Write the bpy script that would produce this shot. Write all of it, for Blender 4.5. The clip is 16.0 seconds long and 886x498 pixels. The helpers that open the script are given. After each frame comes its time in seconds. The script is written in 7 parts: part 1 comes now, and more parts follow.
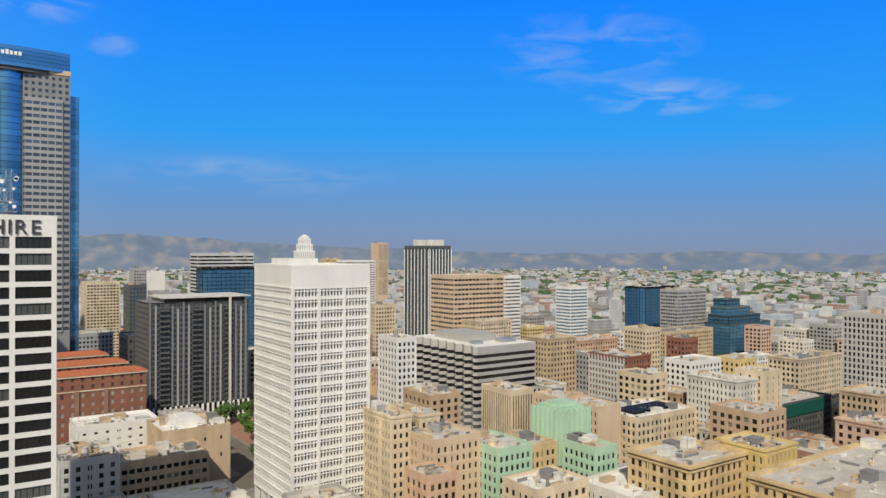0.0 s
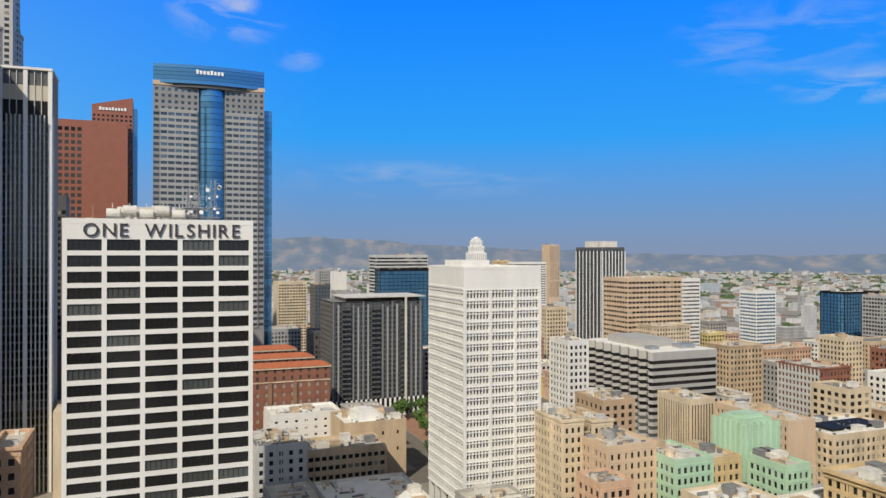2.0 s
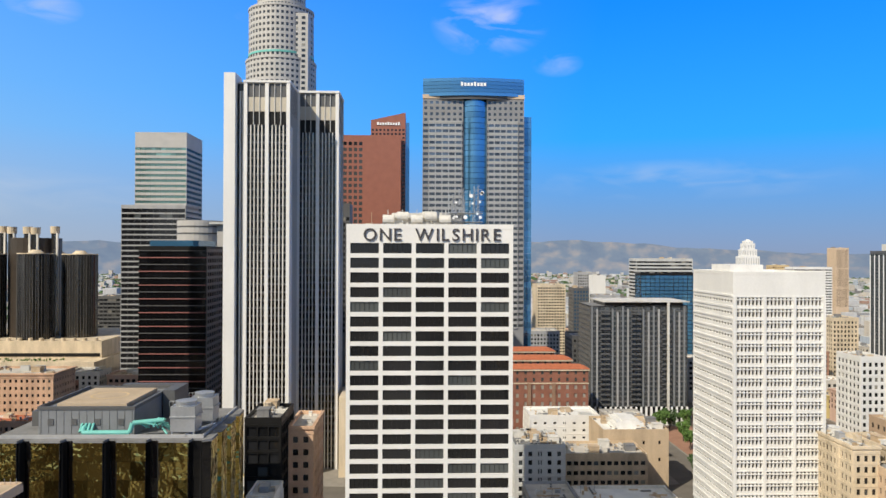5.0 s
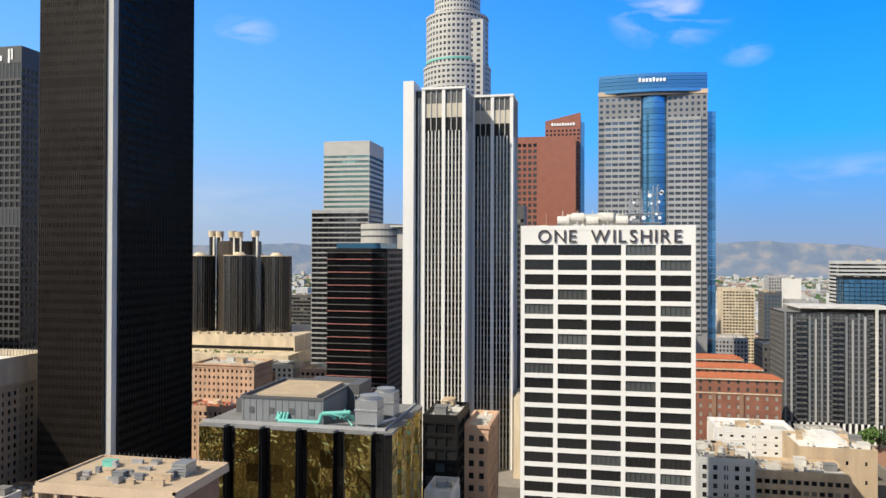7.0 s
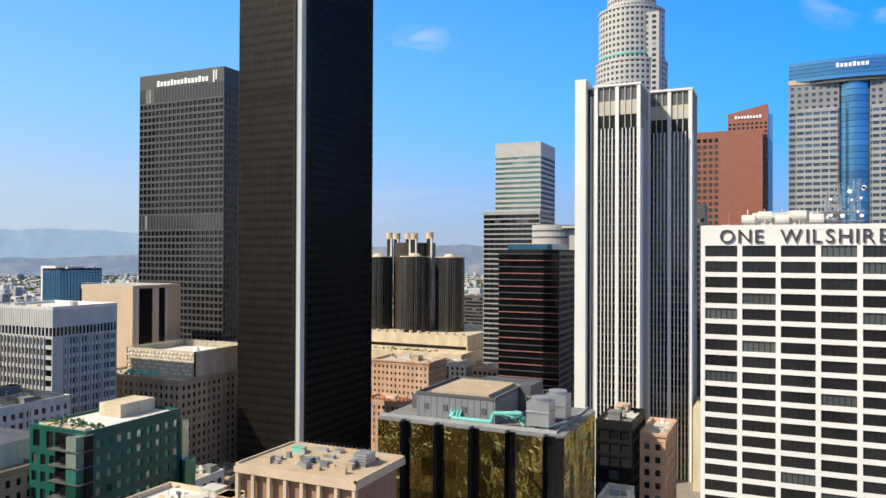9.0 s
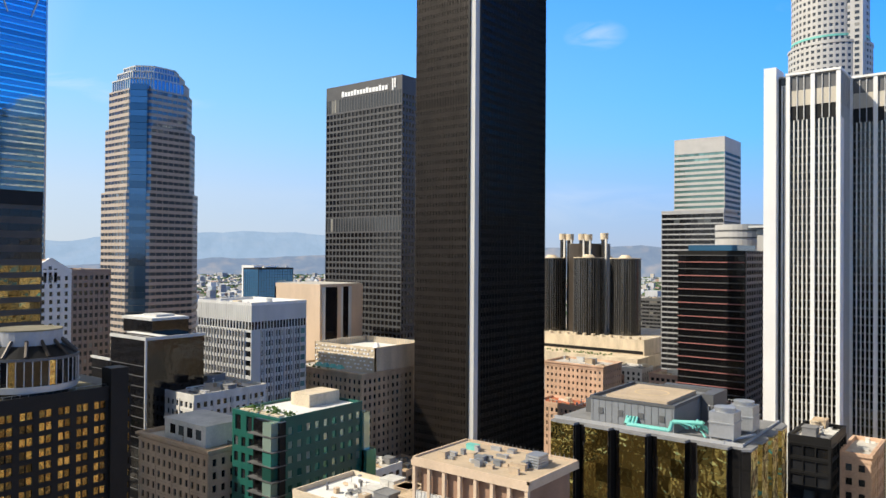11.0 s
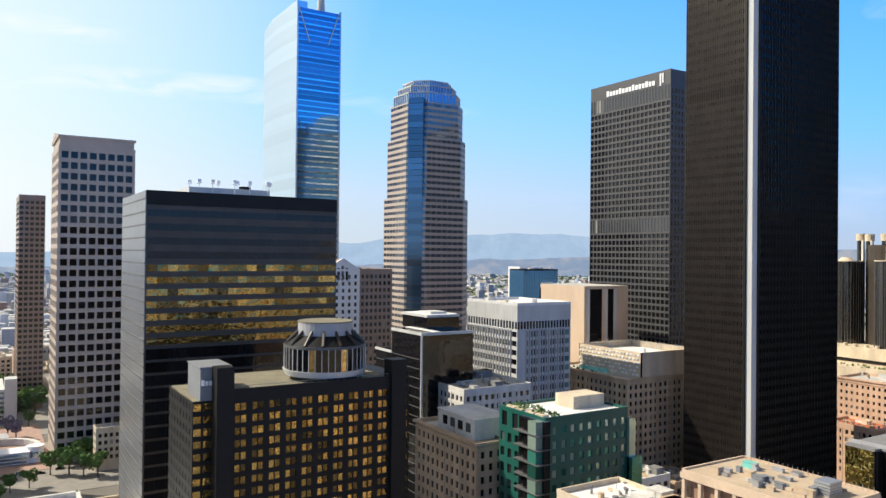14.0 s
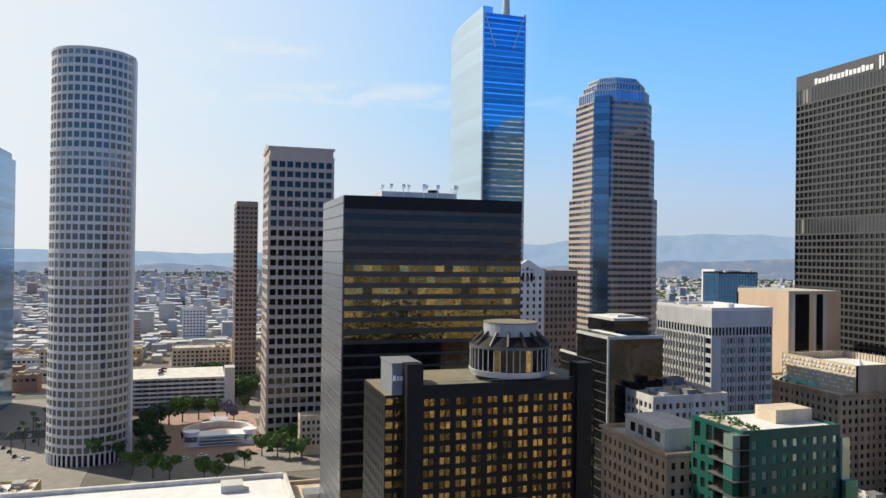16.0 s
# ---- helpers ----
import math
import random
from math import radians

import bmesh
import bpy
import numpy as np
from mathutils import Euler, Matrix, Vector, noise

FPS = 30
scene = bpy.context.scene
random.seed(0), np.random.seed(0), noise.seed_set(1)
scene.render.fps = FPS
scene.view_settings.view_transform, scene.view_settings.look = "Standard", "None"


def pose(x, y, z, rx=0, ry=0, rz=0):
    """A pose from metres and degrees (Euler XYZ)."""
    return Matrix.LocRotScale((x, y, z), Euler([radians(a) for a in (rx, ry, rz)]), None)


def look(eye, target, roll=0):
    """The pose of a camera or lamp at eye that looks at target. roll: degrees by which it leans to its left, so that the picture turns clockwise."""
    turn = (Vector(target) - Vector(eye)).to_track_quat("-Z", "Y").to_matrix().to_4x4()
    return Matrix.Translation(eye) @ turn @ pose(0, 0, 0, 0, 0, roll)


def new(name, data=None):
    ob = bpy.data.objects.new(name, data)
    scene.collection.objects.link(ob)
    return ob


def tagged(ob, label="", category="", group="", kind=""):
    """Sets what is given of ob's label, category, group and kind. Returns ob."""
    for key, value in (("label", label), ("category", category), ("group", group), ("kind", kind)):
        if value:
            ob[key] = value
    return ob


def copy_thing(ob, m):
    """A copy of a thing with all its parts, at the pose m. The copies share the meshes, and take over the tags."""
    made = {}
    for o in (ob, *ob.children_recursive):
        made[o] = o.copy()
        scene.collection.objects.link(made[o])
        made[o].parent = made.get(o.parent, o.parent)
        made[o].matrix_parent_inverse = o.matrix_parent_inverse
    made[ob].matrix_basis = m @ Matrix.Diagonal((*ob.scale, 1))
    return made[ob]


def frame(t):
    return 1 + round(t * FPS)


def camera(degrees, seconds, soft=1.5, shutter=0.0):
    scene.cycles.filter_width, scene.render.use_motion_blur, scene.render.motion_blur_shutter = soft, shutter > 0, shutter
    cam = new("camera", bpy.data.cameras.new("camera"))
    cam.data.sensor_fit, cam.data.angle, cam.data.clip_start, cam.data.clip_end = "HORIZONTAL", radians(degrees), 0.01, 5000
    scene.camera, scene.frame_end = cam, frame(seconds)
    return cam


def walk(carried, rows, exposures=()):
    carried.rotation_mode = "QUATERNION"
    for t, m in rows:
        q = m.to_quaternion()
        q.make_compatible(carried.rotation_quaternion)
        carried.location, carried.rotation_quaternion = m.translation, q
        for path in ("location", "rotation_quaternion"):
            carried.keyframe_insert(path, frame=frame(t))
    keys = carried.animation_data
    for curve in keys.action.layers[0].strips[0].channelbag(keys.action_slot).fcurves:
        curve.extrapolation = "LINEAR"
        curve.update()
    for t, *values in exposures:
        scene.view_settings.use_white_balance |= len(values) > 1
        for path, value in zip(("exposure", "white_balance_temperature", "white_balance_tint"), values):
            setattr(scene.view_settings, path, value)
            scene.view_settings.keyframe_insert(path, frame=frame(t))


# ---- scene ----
cam = camera(61.64, 16.0)
EYE = (0, 0, 112)
# seconds, heading (degrees, left of north), tilt, lean
TURN = ((0, -34.68, 0.02, 0.13), (0.5, -31.4, 0.05, 0.13), (1, -28.11, 0.07, 0.08), (1.5, -24.81, 0.13, 0.04), (2, -21.55, 0.14, 0.06),
        (2.5, -18.27, 0.17, 0.06), (3, -14.98, 0.2, 0.08), (3.5, -11.69, 0.25, 0.13), (4, -8.42, 0.27, 0.17), (6.5, 8.27, 0.43, 0.2),
        (7, 11.6, 0.44, 0.2), (7.5, 14.85, 0.44, 0.23), (8, 18.15, 0.45, 0.22), (8.5, 21.45, 0.47, 0.22), (9, 24.76, 0.48, 0.25),
        (11.5, 41.38, 0.5, 0.39), (12, 44.73, 0.51, 0.41), (12.5, 48.07, 0.48, 0.46), (13, 51.44, 0.47, 0.5), (13.5, 54.82, 0.46, 0.55),
        (14, 58.22, 0.45, 0.59), (14.5, 61.65, 0.44, 0.62), (15, 65.22, 0.44, 0.66), (15.5, 68.8, 0.44, 0.68), (16, 72.4, 0.4, 0.72))
walk(cam, [(t, pose(*EYE, 90 + tilt, 0, head) @ pose(0, 0, 0, 0, 0, lean)) for t, head, tilt, lean in TURN],
     exposures=((0, -0.38), (3.5, -0.26), (7, 0.08), (9, 0.15), (12.5, 0.32), (14, 0.33), (16, 0.06)))

# ---- light ----
SUN_LEFT, SUN_UP = 138, 41
world = bpy.data.worlds.new("world")
scene.world = world
world.use_nodes = True
wn, wl = world.node_tree.nodes, world.node_tree.links
bg = wn["Background"]
sky = wn.new("ShaderNodeTexSky")
sky.sky_type, sky.sun_disc = "NISHITA", False
sky.sun_elevation, sky.sun_rotation = radians(SUN_UP), radians(-SUN_LEFT)
sky.air_density, sky.dust_density, sky.ozone_density = 1.0, 0.6, 2.0
# clear deep blue, paler towards the horizon and towards the sun
wtc = wn.new("ShaderNodeTexCoord")
wsep = wn.new("ShaderNodeSeparateXYZ")
wl.new(wtc.outputs["Generated"], wsep.inputs[0])


def sky_ramp(stops):
    r = wn.new("ShaderNodeValToRGB")
    el = r.color_ramp.elements
    el[0].position, el[0].color = stops[0][0], (*stops[0][1], 1)
    el[1].position, el[1].color = stops[-1][0], (*stops[-1][1], 1)
    for p, c in stops[1:-1]:
        el.new(p).color = (*c, 1)
    wl.new(wsep.outputs["Z"], r.inputs["Fac"])
    return r


away = sky_ramp([(0.0, (0.27, 0.37, 0.58)), (0.05, (0.18, 0.39, 0.76)), (0.15, (0.02, 0.44, 1.2)), (0.32, (0.0, 0.3, 1.35)), (0.5, (0.15, 0.165, 0.2)), (1.0, (0.2, 0.19, 0.175))])
toward = sky_ramp([(0.0, (0.6, 0.66, 0.7)), (0.08, (0.6, 0.7, 0.78)), (0.2, (0.36, 0.66, 0.92)), (0.32, (0.22, 0.56, 0.95)), (0.55, (0.23, 0.235, 0.23)), (1.0, (0.2, 0.19, 0.175))])
wdot = wn.new("ShaderNodeVectorMath")
wdot.operation = "DOT_PRODUCT"
wl.new(wtc.outputs["Generated"], wdot.inputs[0])
wdot.inputs[1].default_value = (-math.sin(radians(115)), math.cos(radians(115)), 0)
wside = wn.new("ShaderNodeMapRange")
wside.inputs["From Min"].default_value, wside.inputs["From Max"].default_value = -0.6, 0.95
wl.new(wdot.outputs["Value"], wside.inputs["Value"])
wgrad = wn.new("ShaderNodeMix")
wgrad.data_type = "RGBA"
wl.new(wside.outputs["Result"], wgrad.inputs["Factor"])
wl.new(away.outputs[0], wgrad.inputs["A"])
wl.new(toward.outputs[0], wgrad.inputs["B"])
wgain = wn.new("ShaderNodeVectorMath")
wgain.operation = "SCALE"
wgain.inputs["Scale"].default_value = 10.0
wl.new(wgrad.outputs["Result"], wgain.inputs[0])
hsv = wn.new("ShaderNodeMix")
hsv.data_type = "RGBA"
hsv.inputs["Factor"].default_value = 0.94
wl.new(sky.outputs[0], hsv.inputs["A"])
wl.new(wgain.outputs[0], hsv.inputs["B"])
# white glare round the sun, thin in the haze


def wmath(op, x, y=None):
    m = wn.new("ShaderNodeMath")
    m.operation = op
    for k, v in enumerate((x, y)):
        if v is None:
            continue
        if isinstance(v, (int, float)):
            m.inputs[k].default_value = v
        else:
            wl.new(v, m.inputs[k])
    return m.outputs[0]


def along(v):
    d = wn.new("ShaderNodeVectorMath")
    d.operation = "DOT_PRODUCT"
    wl.new(wtc.outputs["Generated"], d.inputs[0])
    d.inputs[1].default_value = v
    return d.outputs["Value"]


def way(left, up):
    a_, e_ = radians(left), radians(up)
    return Vector((-math.sin(a_) * math.cos(e_), math.cos(a_) * math.cos(e_), math.sin(e_)))


def blend(first, fac, colour):
    m = wn.new("ShaderNodeMix")
    m.data_type = "RGBA"
    wl.new(fac, m.inputs["Factor"])
    wl.new(first, m.inputs["A"])
    m.inputs["B"].default_value = (*colour, 1)
    return m.outputs["Result"]


glare = wn.new("ShaderNodeMapRange")
glare.inputs["From Min"].default_value, glare.inputs["From Max"].default_value = 0.55, 1.0
wl.new(along(way(SUN_LEFT - 14, SUN_UP * 0.6)), glare.inputs["Value"])
sky_now = blend(hsv.outputs["Result"], glare.outputs["Result"], (8.6, 8.8, 8.9))
# thin clouds: a ragged noise inside long soft ovals (left, up, half width, half height, density)
wmap = wn.new("ShaderNodeMapping")
wmap.inputs["Scale"].default_value = (7, 7, 24)
wl.new(wtc.outputs["Generated"], wmap.inputs["Vector"])
wno = wn.new("ShaderNodeTexNoise")
wno.inputs["Scale"].default_value, wno.inputs["Detail"].default_value, wno.inputs["Distortion"].default_value = 1.6, 6, 0.7
wl.new(wmap.outputs[0], wno.inputs["Vector"])
ragged = wn.new("ShaderNodeMapRange")
ragged.inputs["From Min"].default_value, ragged.inputs["From Max"].default_value = 0.44, 0.8
wl.new(wno.outputs["Fac"], ragged.inputs["Value"])
cover = 0.0
for left, up, w_, h_, dense in ((-51, 11.2, 6, 1.5, 0.75), (-46, 14.8, 8, 3.2, 0.4), (-58, 10.6, 2, 0.8, 0.4), (-5.4, 17.2, 4.5, 2.6, 0.8), (-10.5, 14.2, 2, 1.0, 0.4), (26.5, 16.3, 2.4, 1.2, 0.6), (12, 17, 2, 0.8, 0.3),
                                (77, 12.0, 17, 1.1, 0.95), (85, 15, 6, 0.9, 0.7), (98, 12, 11, 5, 0.6), (101, 17, 8, 2.4, 0.6), (60, 11, 5, 0.8, 0.5), (-20, 5.5, 12, 1.6, 0.25), (35, 4, 20, 2, 0.2)):
    c_ = way(left, up)
    side_ = Vector((c_.y, -c_.x, 0)).normalized()
    up_ = side_.cross(c_)
    tx = wmath("DIVIDE", along(side_), math.sin(radians(w_)))
    ty = wmath("DIVIDE", along(up_), math.sin(radians(h_)))
    r2 = wmath("ADD", wmath("MULTIPLY", tx, tx), wmath("MULTIPLY", ty, ty))
    fac = wmath("MULTIPLY", wmath("MAXIMUM", wmath("SUBTRACT", 1.0, r2), 0.0), wmath("GREATER_THAN", along(c_), 0.3))
    cover = wmath("MAXIMUM", cover, wmath("MULTIPLY", fac, dense))
sky_now = blend(sky_now, wmath("MULTIPLY", cover, ragged.outputs["Result"]), (8.2, 8.3, 8.3))
wl.new(sky_now, bg.inputs["Color"])
bg.inputs["Strength"].default_value = 0.1
sun = new("sun", bpy.data.lights.new("sun", "SUN"))
sun.data.energy, sun.data.angle, sun.data.color = 5.0, radians(0.53), (1, 0.91, 0.76)
a, e = radians(SUN_LEFT), radians(SUN_UP)
sun.matrix_world = look((-math.sin(a) * math.cos(e) * 900, math.cos(a) * math.cos(e) * 900, math.sin(e) * 900), (0, 0, 0))


# ---- materials ----
def mat(name, colour, rough=0.7, metal=0.0, var=0.25, size=6.0, grain=0.6, bump=0.15, streak=0.0, per=0.0, spec=0.5):
    """Colour with broad stains, fine grain, optional streaks down the wall and a tone per piece."""
    m = bpy.data.materials.new(name)
    m.use_nodes = True
    n, l = m.node_tree.nodes, m.node_tree.links
    p = n["Principled BSDF"]
    p.inputs["Roughness"].default_value, p.inputs["Metallic"].default_value = rough, metal
    p.inputs["Specular IOR Level"].default_value = spec
    tc = n.new("ShaderNodeNewGeometry")
    big = n.new("ShaderNodeTexNoise")
    big.inputs["Scale"].default_value, big.inputs["Detail"].default_value = 1 / size, 5
    mp = n.new("ShaderNodeMapping")
    mp.inputs["Scale"].default_value = (1, 1, 0.25 if streak else 1)
    l.new(tc.outputs["Position"], mp.inputs["Vector"])
    l.new(mp.outputs[0], big.inputs["Vector"])
    fine = n.new("ShaderNodeTexNoise")
    fine.inputs["Scale"].default_value, fine.inputs["Detail"].default_value = 1 / grain, 3
    l.new(tc.outputs["Position"], fine.inputs["Vector"])
    add = n.new("ShaderNodeMath")
    add.operation = "MULTIPLY_ADD"
    l.new(fine.outputs["Fac"], add.inputs[0])
    add.inputs[1].default_value = 0.45
    l.new(big.outputs["Fac"], add.inputs[2])
    last = add.outputs[0]
    if per:
        oi = n.new("ShaderNodeObjectInfo")
        isl = n.new("ShaderNodeMath")
        isl.operation = "MULTIPLY_ADD"
        l.new(oi.outputs["Random"], isl.inputs[0])
        isl.inputs[1].default_value = per
        l.new(last, isl.inputs[2])
        last = isl.outputs[0]
    mr = n.new("ShaderNodeMapRange")
    mr.inputs["From Min"].default_value, mr.inputs["From Max"].default_value = 0.4, 1.05 + per
    mr.inputs["To Min"].default_value, mr.inputs["To Max"].default_value = 1 - var, 1 + var
    l.new(last, mr.inputs["Value"])
    mul = n.new("ShaderNodeMix")
    mul.data_type, mul.blend_type = "RGBA", "MULTIPLY"
    mul.inputs["Factor"].default_value = 1
    mul.inputs["A"].default_value = (*colour, 1)
    l.new(mr.outputs["Result"], mul.inputs["B"])
    l.new(mul.outputs["Result"], p.inputs["Base Color"])
    if bump:
        b = n.new("ShaderNodeBump")
        b.inputs["Strength"].default_value, b.inputs["Distance"].default_value = bump, 0.2
        l.new(fine.outputs["Fac"], b.inputs["Height"])
        l.new(b.outputs[0], p.inputs["Normal"])
    return m


def glass(name, colour, metal=0.0, rough=0.06, blinds=0.12, blind=(0.35, 0.33, 0.28), wave=0.04, spec=0.7, island=False, low=0.55):
    """Window glass: tone and blinds differ from pane to pane, the face is slightly wavy."""
    m = bpy.data.materials.new(name)
    m.use_nodes = True
    n, l = m.node_tree.nodes, m.node_tree.links
    p = n["Principled BSDF"]
    p.inputs["Roughness"].default_value, p.inputs["Metallic"].default_value = rough, metal
    p.inputs["Specular IOR Level"].default_value = spec
    if island:
        rnd = n.new("ShaderNodeNewGeometry").outputs["Random Per Island"]
    else:
        rnd = n.new("ShaderNodeObjectInfo").outputs["Random"]
    ramp = n.new("ShaderNodeValToRGB")
    r = ramp.color_ramp
    r.elements[0].position, r.elements[0].color = 0.0, (*[c * low for c in colour], 1)
    r.elements[1].position, r.elements[1].color = 1 - blinds, (*[c * 1.35 for c in colour], 1)
    if blinds:
        e1 = r.elements.new(min(0.999, 1 - blinds + 0.02))
        e1.color = (*[(c + b) / 2 for c, b in zip(colour, blind)], 1)
        e2 = r.elements.new(1.0)
        e2.color = (*blind, 1)
    l.new(rnd, ramp.inputs["Fac"])
    l.new(ramp.outputs[0], p.inputs["Base Color"])
    if wave:
        g = n.new("ShaderNodeNewGeometry")
        w = n.new("ShaderNodeTexNoise")
        w.inputs["Scale"].default_value, w.inputs["Detail"].default_value = 0.35, 2
        l.new(g.outputs["Position"], w.inputs["Vector"])
        b = n.new("ShaderNodeBump")
        b.inputs["Strength"].default_value, b.inputs["Distance"].default_value = wave, 1.0
        l.new(w.outputs["Fac"], b.inputs["Height"])
        l.new(b.outputs[0], p.inputs["Normal"])
    return m


WHITE = mat("white_concrete", (0.74, 0.73, 0.7), 0.6, var=0.1, size=9, streak=1)
OFFWHITE = mat("offwhite_paint", (0.62, 0.6, 0.55), 0.7, var=0.32, streak=1)
YELLOW = mat("yellow_stucco", (0.6, 0.46, 0.2), 0.8, var=0.25, streak=1)
CREAM = mat("cream_stucco", (0.6, 0.5, 0.36), 0.8, var=0.32, streak=1)
TAN = mat("tan_stucco", (0.5, 0.38, 0.25), 0.8, var=0.32, streak=1)
OCHRE = mat("ochre_terracotta", (0.56, 0.42, 0.23), 0.75, var=0.32, streak=1)
PINK = mat("pink_stucco", (0.58, 0.385, 0.26), 0.8, var=0.32, streak=1)
PEACH = mat("peach_stucco", (0.58, 0.44, 0.31), 0.8, var=0.15, streak=1)
BRICK = mat("red_brick", (0.25, 0.105, 0.068), 0.85, var=0.25, grain=0.3)
BRICK2 = mat("brown_brick", (0.28, 0.17, 0.11), 0.85, var=0.25, grain=0.3)
GREY = mat("grey_concrete", (0.36, 0.36, 0.36), 0.7, var=0.18, streak=1)
LGREY = mat("light_concrete", (0.52, 0.52, 0.5), 0.7, var=0.15, streak=1)
DGREY = mat("dark_grey_metal", (0.1, 0.1, 0.1), 0.5, var=0.2)
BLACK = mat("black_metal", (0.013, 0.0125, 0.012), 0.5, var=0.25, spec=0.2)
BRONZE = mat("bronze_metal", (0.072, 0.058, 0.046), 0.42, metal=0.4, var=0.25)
GRANITE = mat("red_granite", (0.3, 0.115, 0.075), 0.4, var=0.12, grain=0.4)
BGRANITE = mat("brown_granite", (0.26, 0.19, 0.15), 0.45, var=0.12, grain=0.4)
PGRANITE = mat("pale_granite", (0.46, 0.445, 0.42), 0.5, var=0.12, grain=0.4)
MINT = mat("mint_paint", (0.4, 0.57, 0.42), 0.7, var=0.15, streak=1)
TEAL = mat("teal_tile", (0.013, 0.095, 0.074), 0.35, var=0.2)
TEALPIPE = mat("teal_pipe_paint", (0.16, 0.5, 0.44), 0.5, var=0.15)
ROOF = mat("pale_roofing", (0.5, 0.47, 0.42), 0.9, var=0.25, size=5)
ROOFW = mat("white_roofing", (0.72, 0.71, 0.68), 0.9, var=0.15, size=5)
ROOFD = mat("grey_roofing", (0.2, 0.2, 0.2), 0.9, var=0.3, size=5)
ROOFT = mat("tan_roofing", (0.46, 0.36, 0.25), 0.9, var=0.2, size=5)
CLAY = mat("clay_roof_tile", (0.42, 0.13, 0.06), 0.8, var=0.25, size=2)
METAL = mat("galvanised_metal", (0.45, 0.46, 0.47), 0.45, metal=0.7, var=0.2)
STEEL = mat("bright_steel", (0.55, 0.56, 0.58), 0.3, metal=0.85, var=0.1)
STRIPE = mat("grey_precast", (0.4, 0.39, 0.37), 0.7, var=0.12, streak=1)
BANKSTONE = mat("dark_grey_granite", (0.07, 0.07, 0.072), 0.45, var=0.2)
SIGN = mat("dark_sign_metal", (0.05, 0.045, 0.05), 0.5, var=0.1)
SIGNW = mat("white_sign_panel", (0.85, 0.85, 0.85), 0.4, var=0.05)
G_DARK = glass("dark_window_glass", (0.016, 0.0165, 0.018), blinds=0.15, blind=(0.1, 0.11, 0.11), spec=0.5)
G_GREY = glass("grey_window_glass", (0.035, 0.04, 0.045), blinds=0.2)
G_BLACK = glass("black_window_glass", (0.008, 0.008, 0.009), blinds=0, spec=0.5)
G_BLUE = glass("blue_window_glass", (0.085, 0.24, 0.42), metal=0.6, blinds=0.0, wave=0.05, low=0.8)
G_SKY = glass("pale_blue_mirror_glass", (0.45, 0.62, 0.72), metal=0.9, blinds=0.0, wave=0.05)
G_MIRROR = glass("bright_mirror_glass", (0.46, 0.56, 0.61), metal=1.0, rough=0.3, blinds=0.0, wave=0.0, low=1.2)
G_GOLD = glass("gold_mirror_glass", (0.42, 0.34, 0.11), metal=0.95, rough=0.03, blinds=0.0, wave=1.0, low=0.3)
# amber reflection of sunlit buildings put into the glass colour, dark panes as its gaps
G_AMBER = glass("amber_reflection_glass", (0.44, 0.31, 0.11), metal=0.85, rough=0.05, blinds=0.28, blind=(0.04, 0.035, 0.025), wave=0.3, low=0.25)
G_GREEN = glass("green_window_glass", (0.07, 0.28, 0.22), metal=0.5, blinds=0.45, blind=(0.5, 0.6, 0.5), low=0.3)
G_TEAL = glass("pale_green_glass", (0.2, 0.36, 0.33), metal=0.4, blinds=0.1)
G_SILVER = glass("silver_grey_glass", (0.16, 0.19, 0.22), metal=0.6, blinds=0.0, low=0.4)
G_PALE = glass("pale_grey_green_glass", (0.17, 0.18, 0.165), metal=0.3, blinds=0.3, blind=(0.3, 0.29, 0.25), low=0.5)
G_TOWER = glass("blue_green_tower_glass", (0.06, 0.11, 0.13), metal=0.4, blinds=0.15, blind=(0.25, 0.28, 0.28), low=0.5)
G_STEEL = glass("steel_blue_glass", (0.09, 0.17, 0.25), metal=0.6, blinds=0.0, wave=0.05, low=0.7)
G_FAR = glass("dark_glass_joined", (0.022, 0.023, 0.025), blinds=0.1, island=True, spec=0.4)


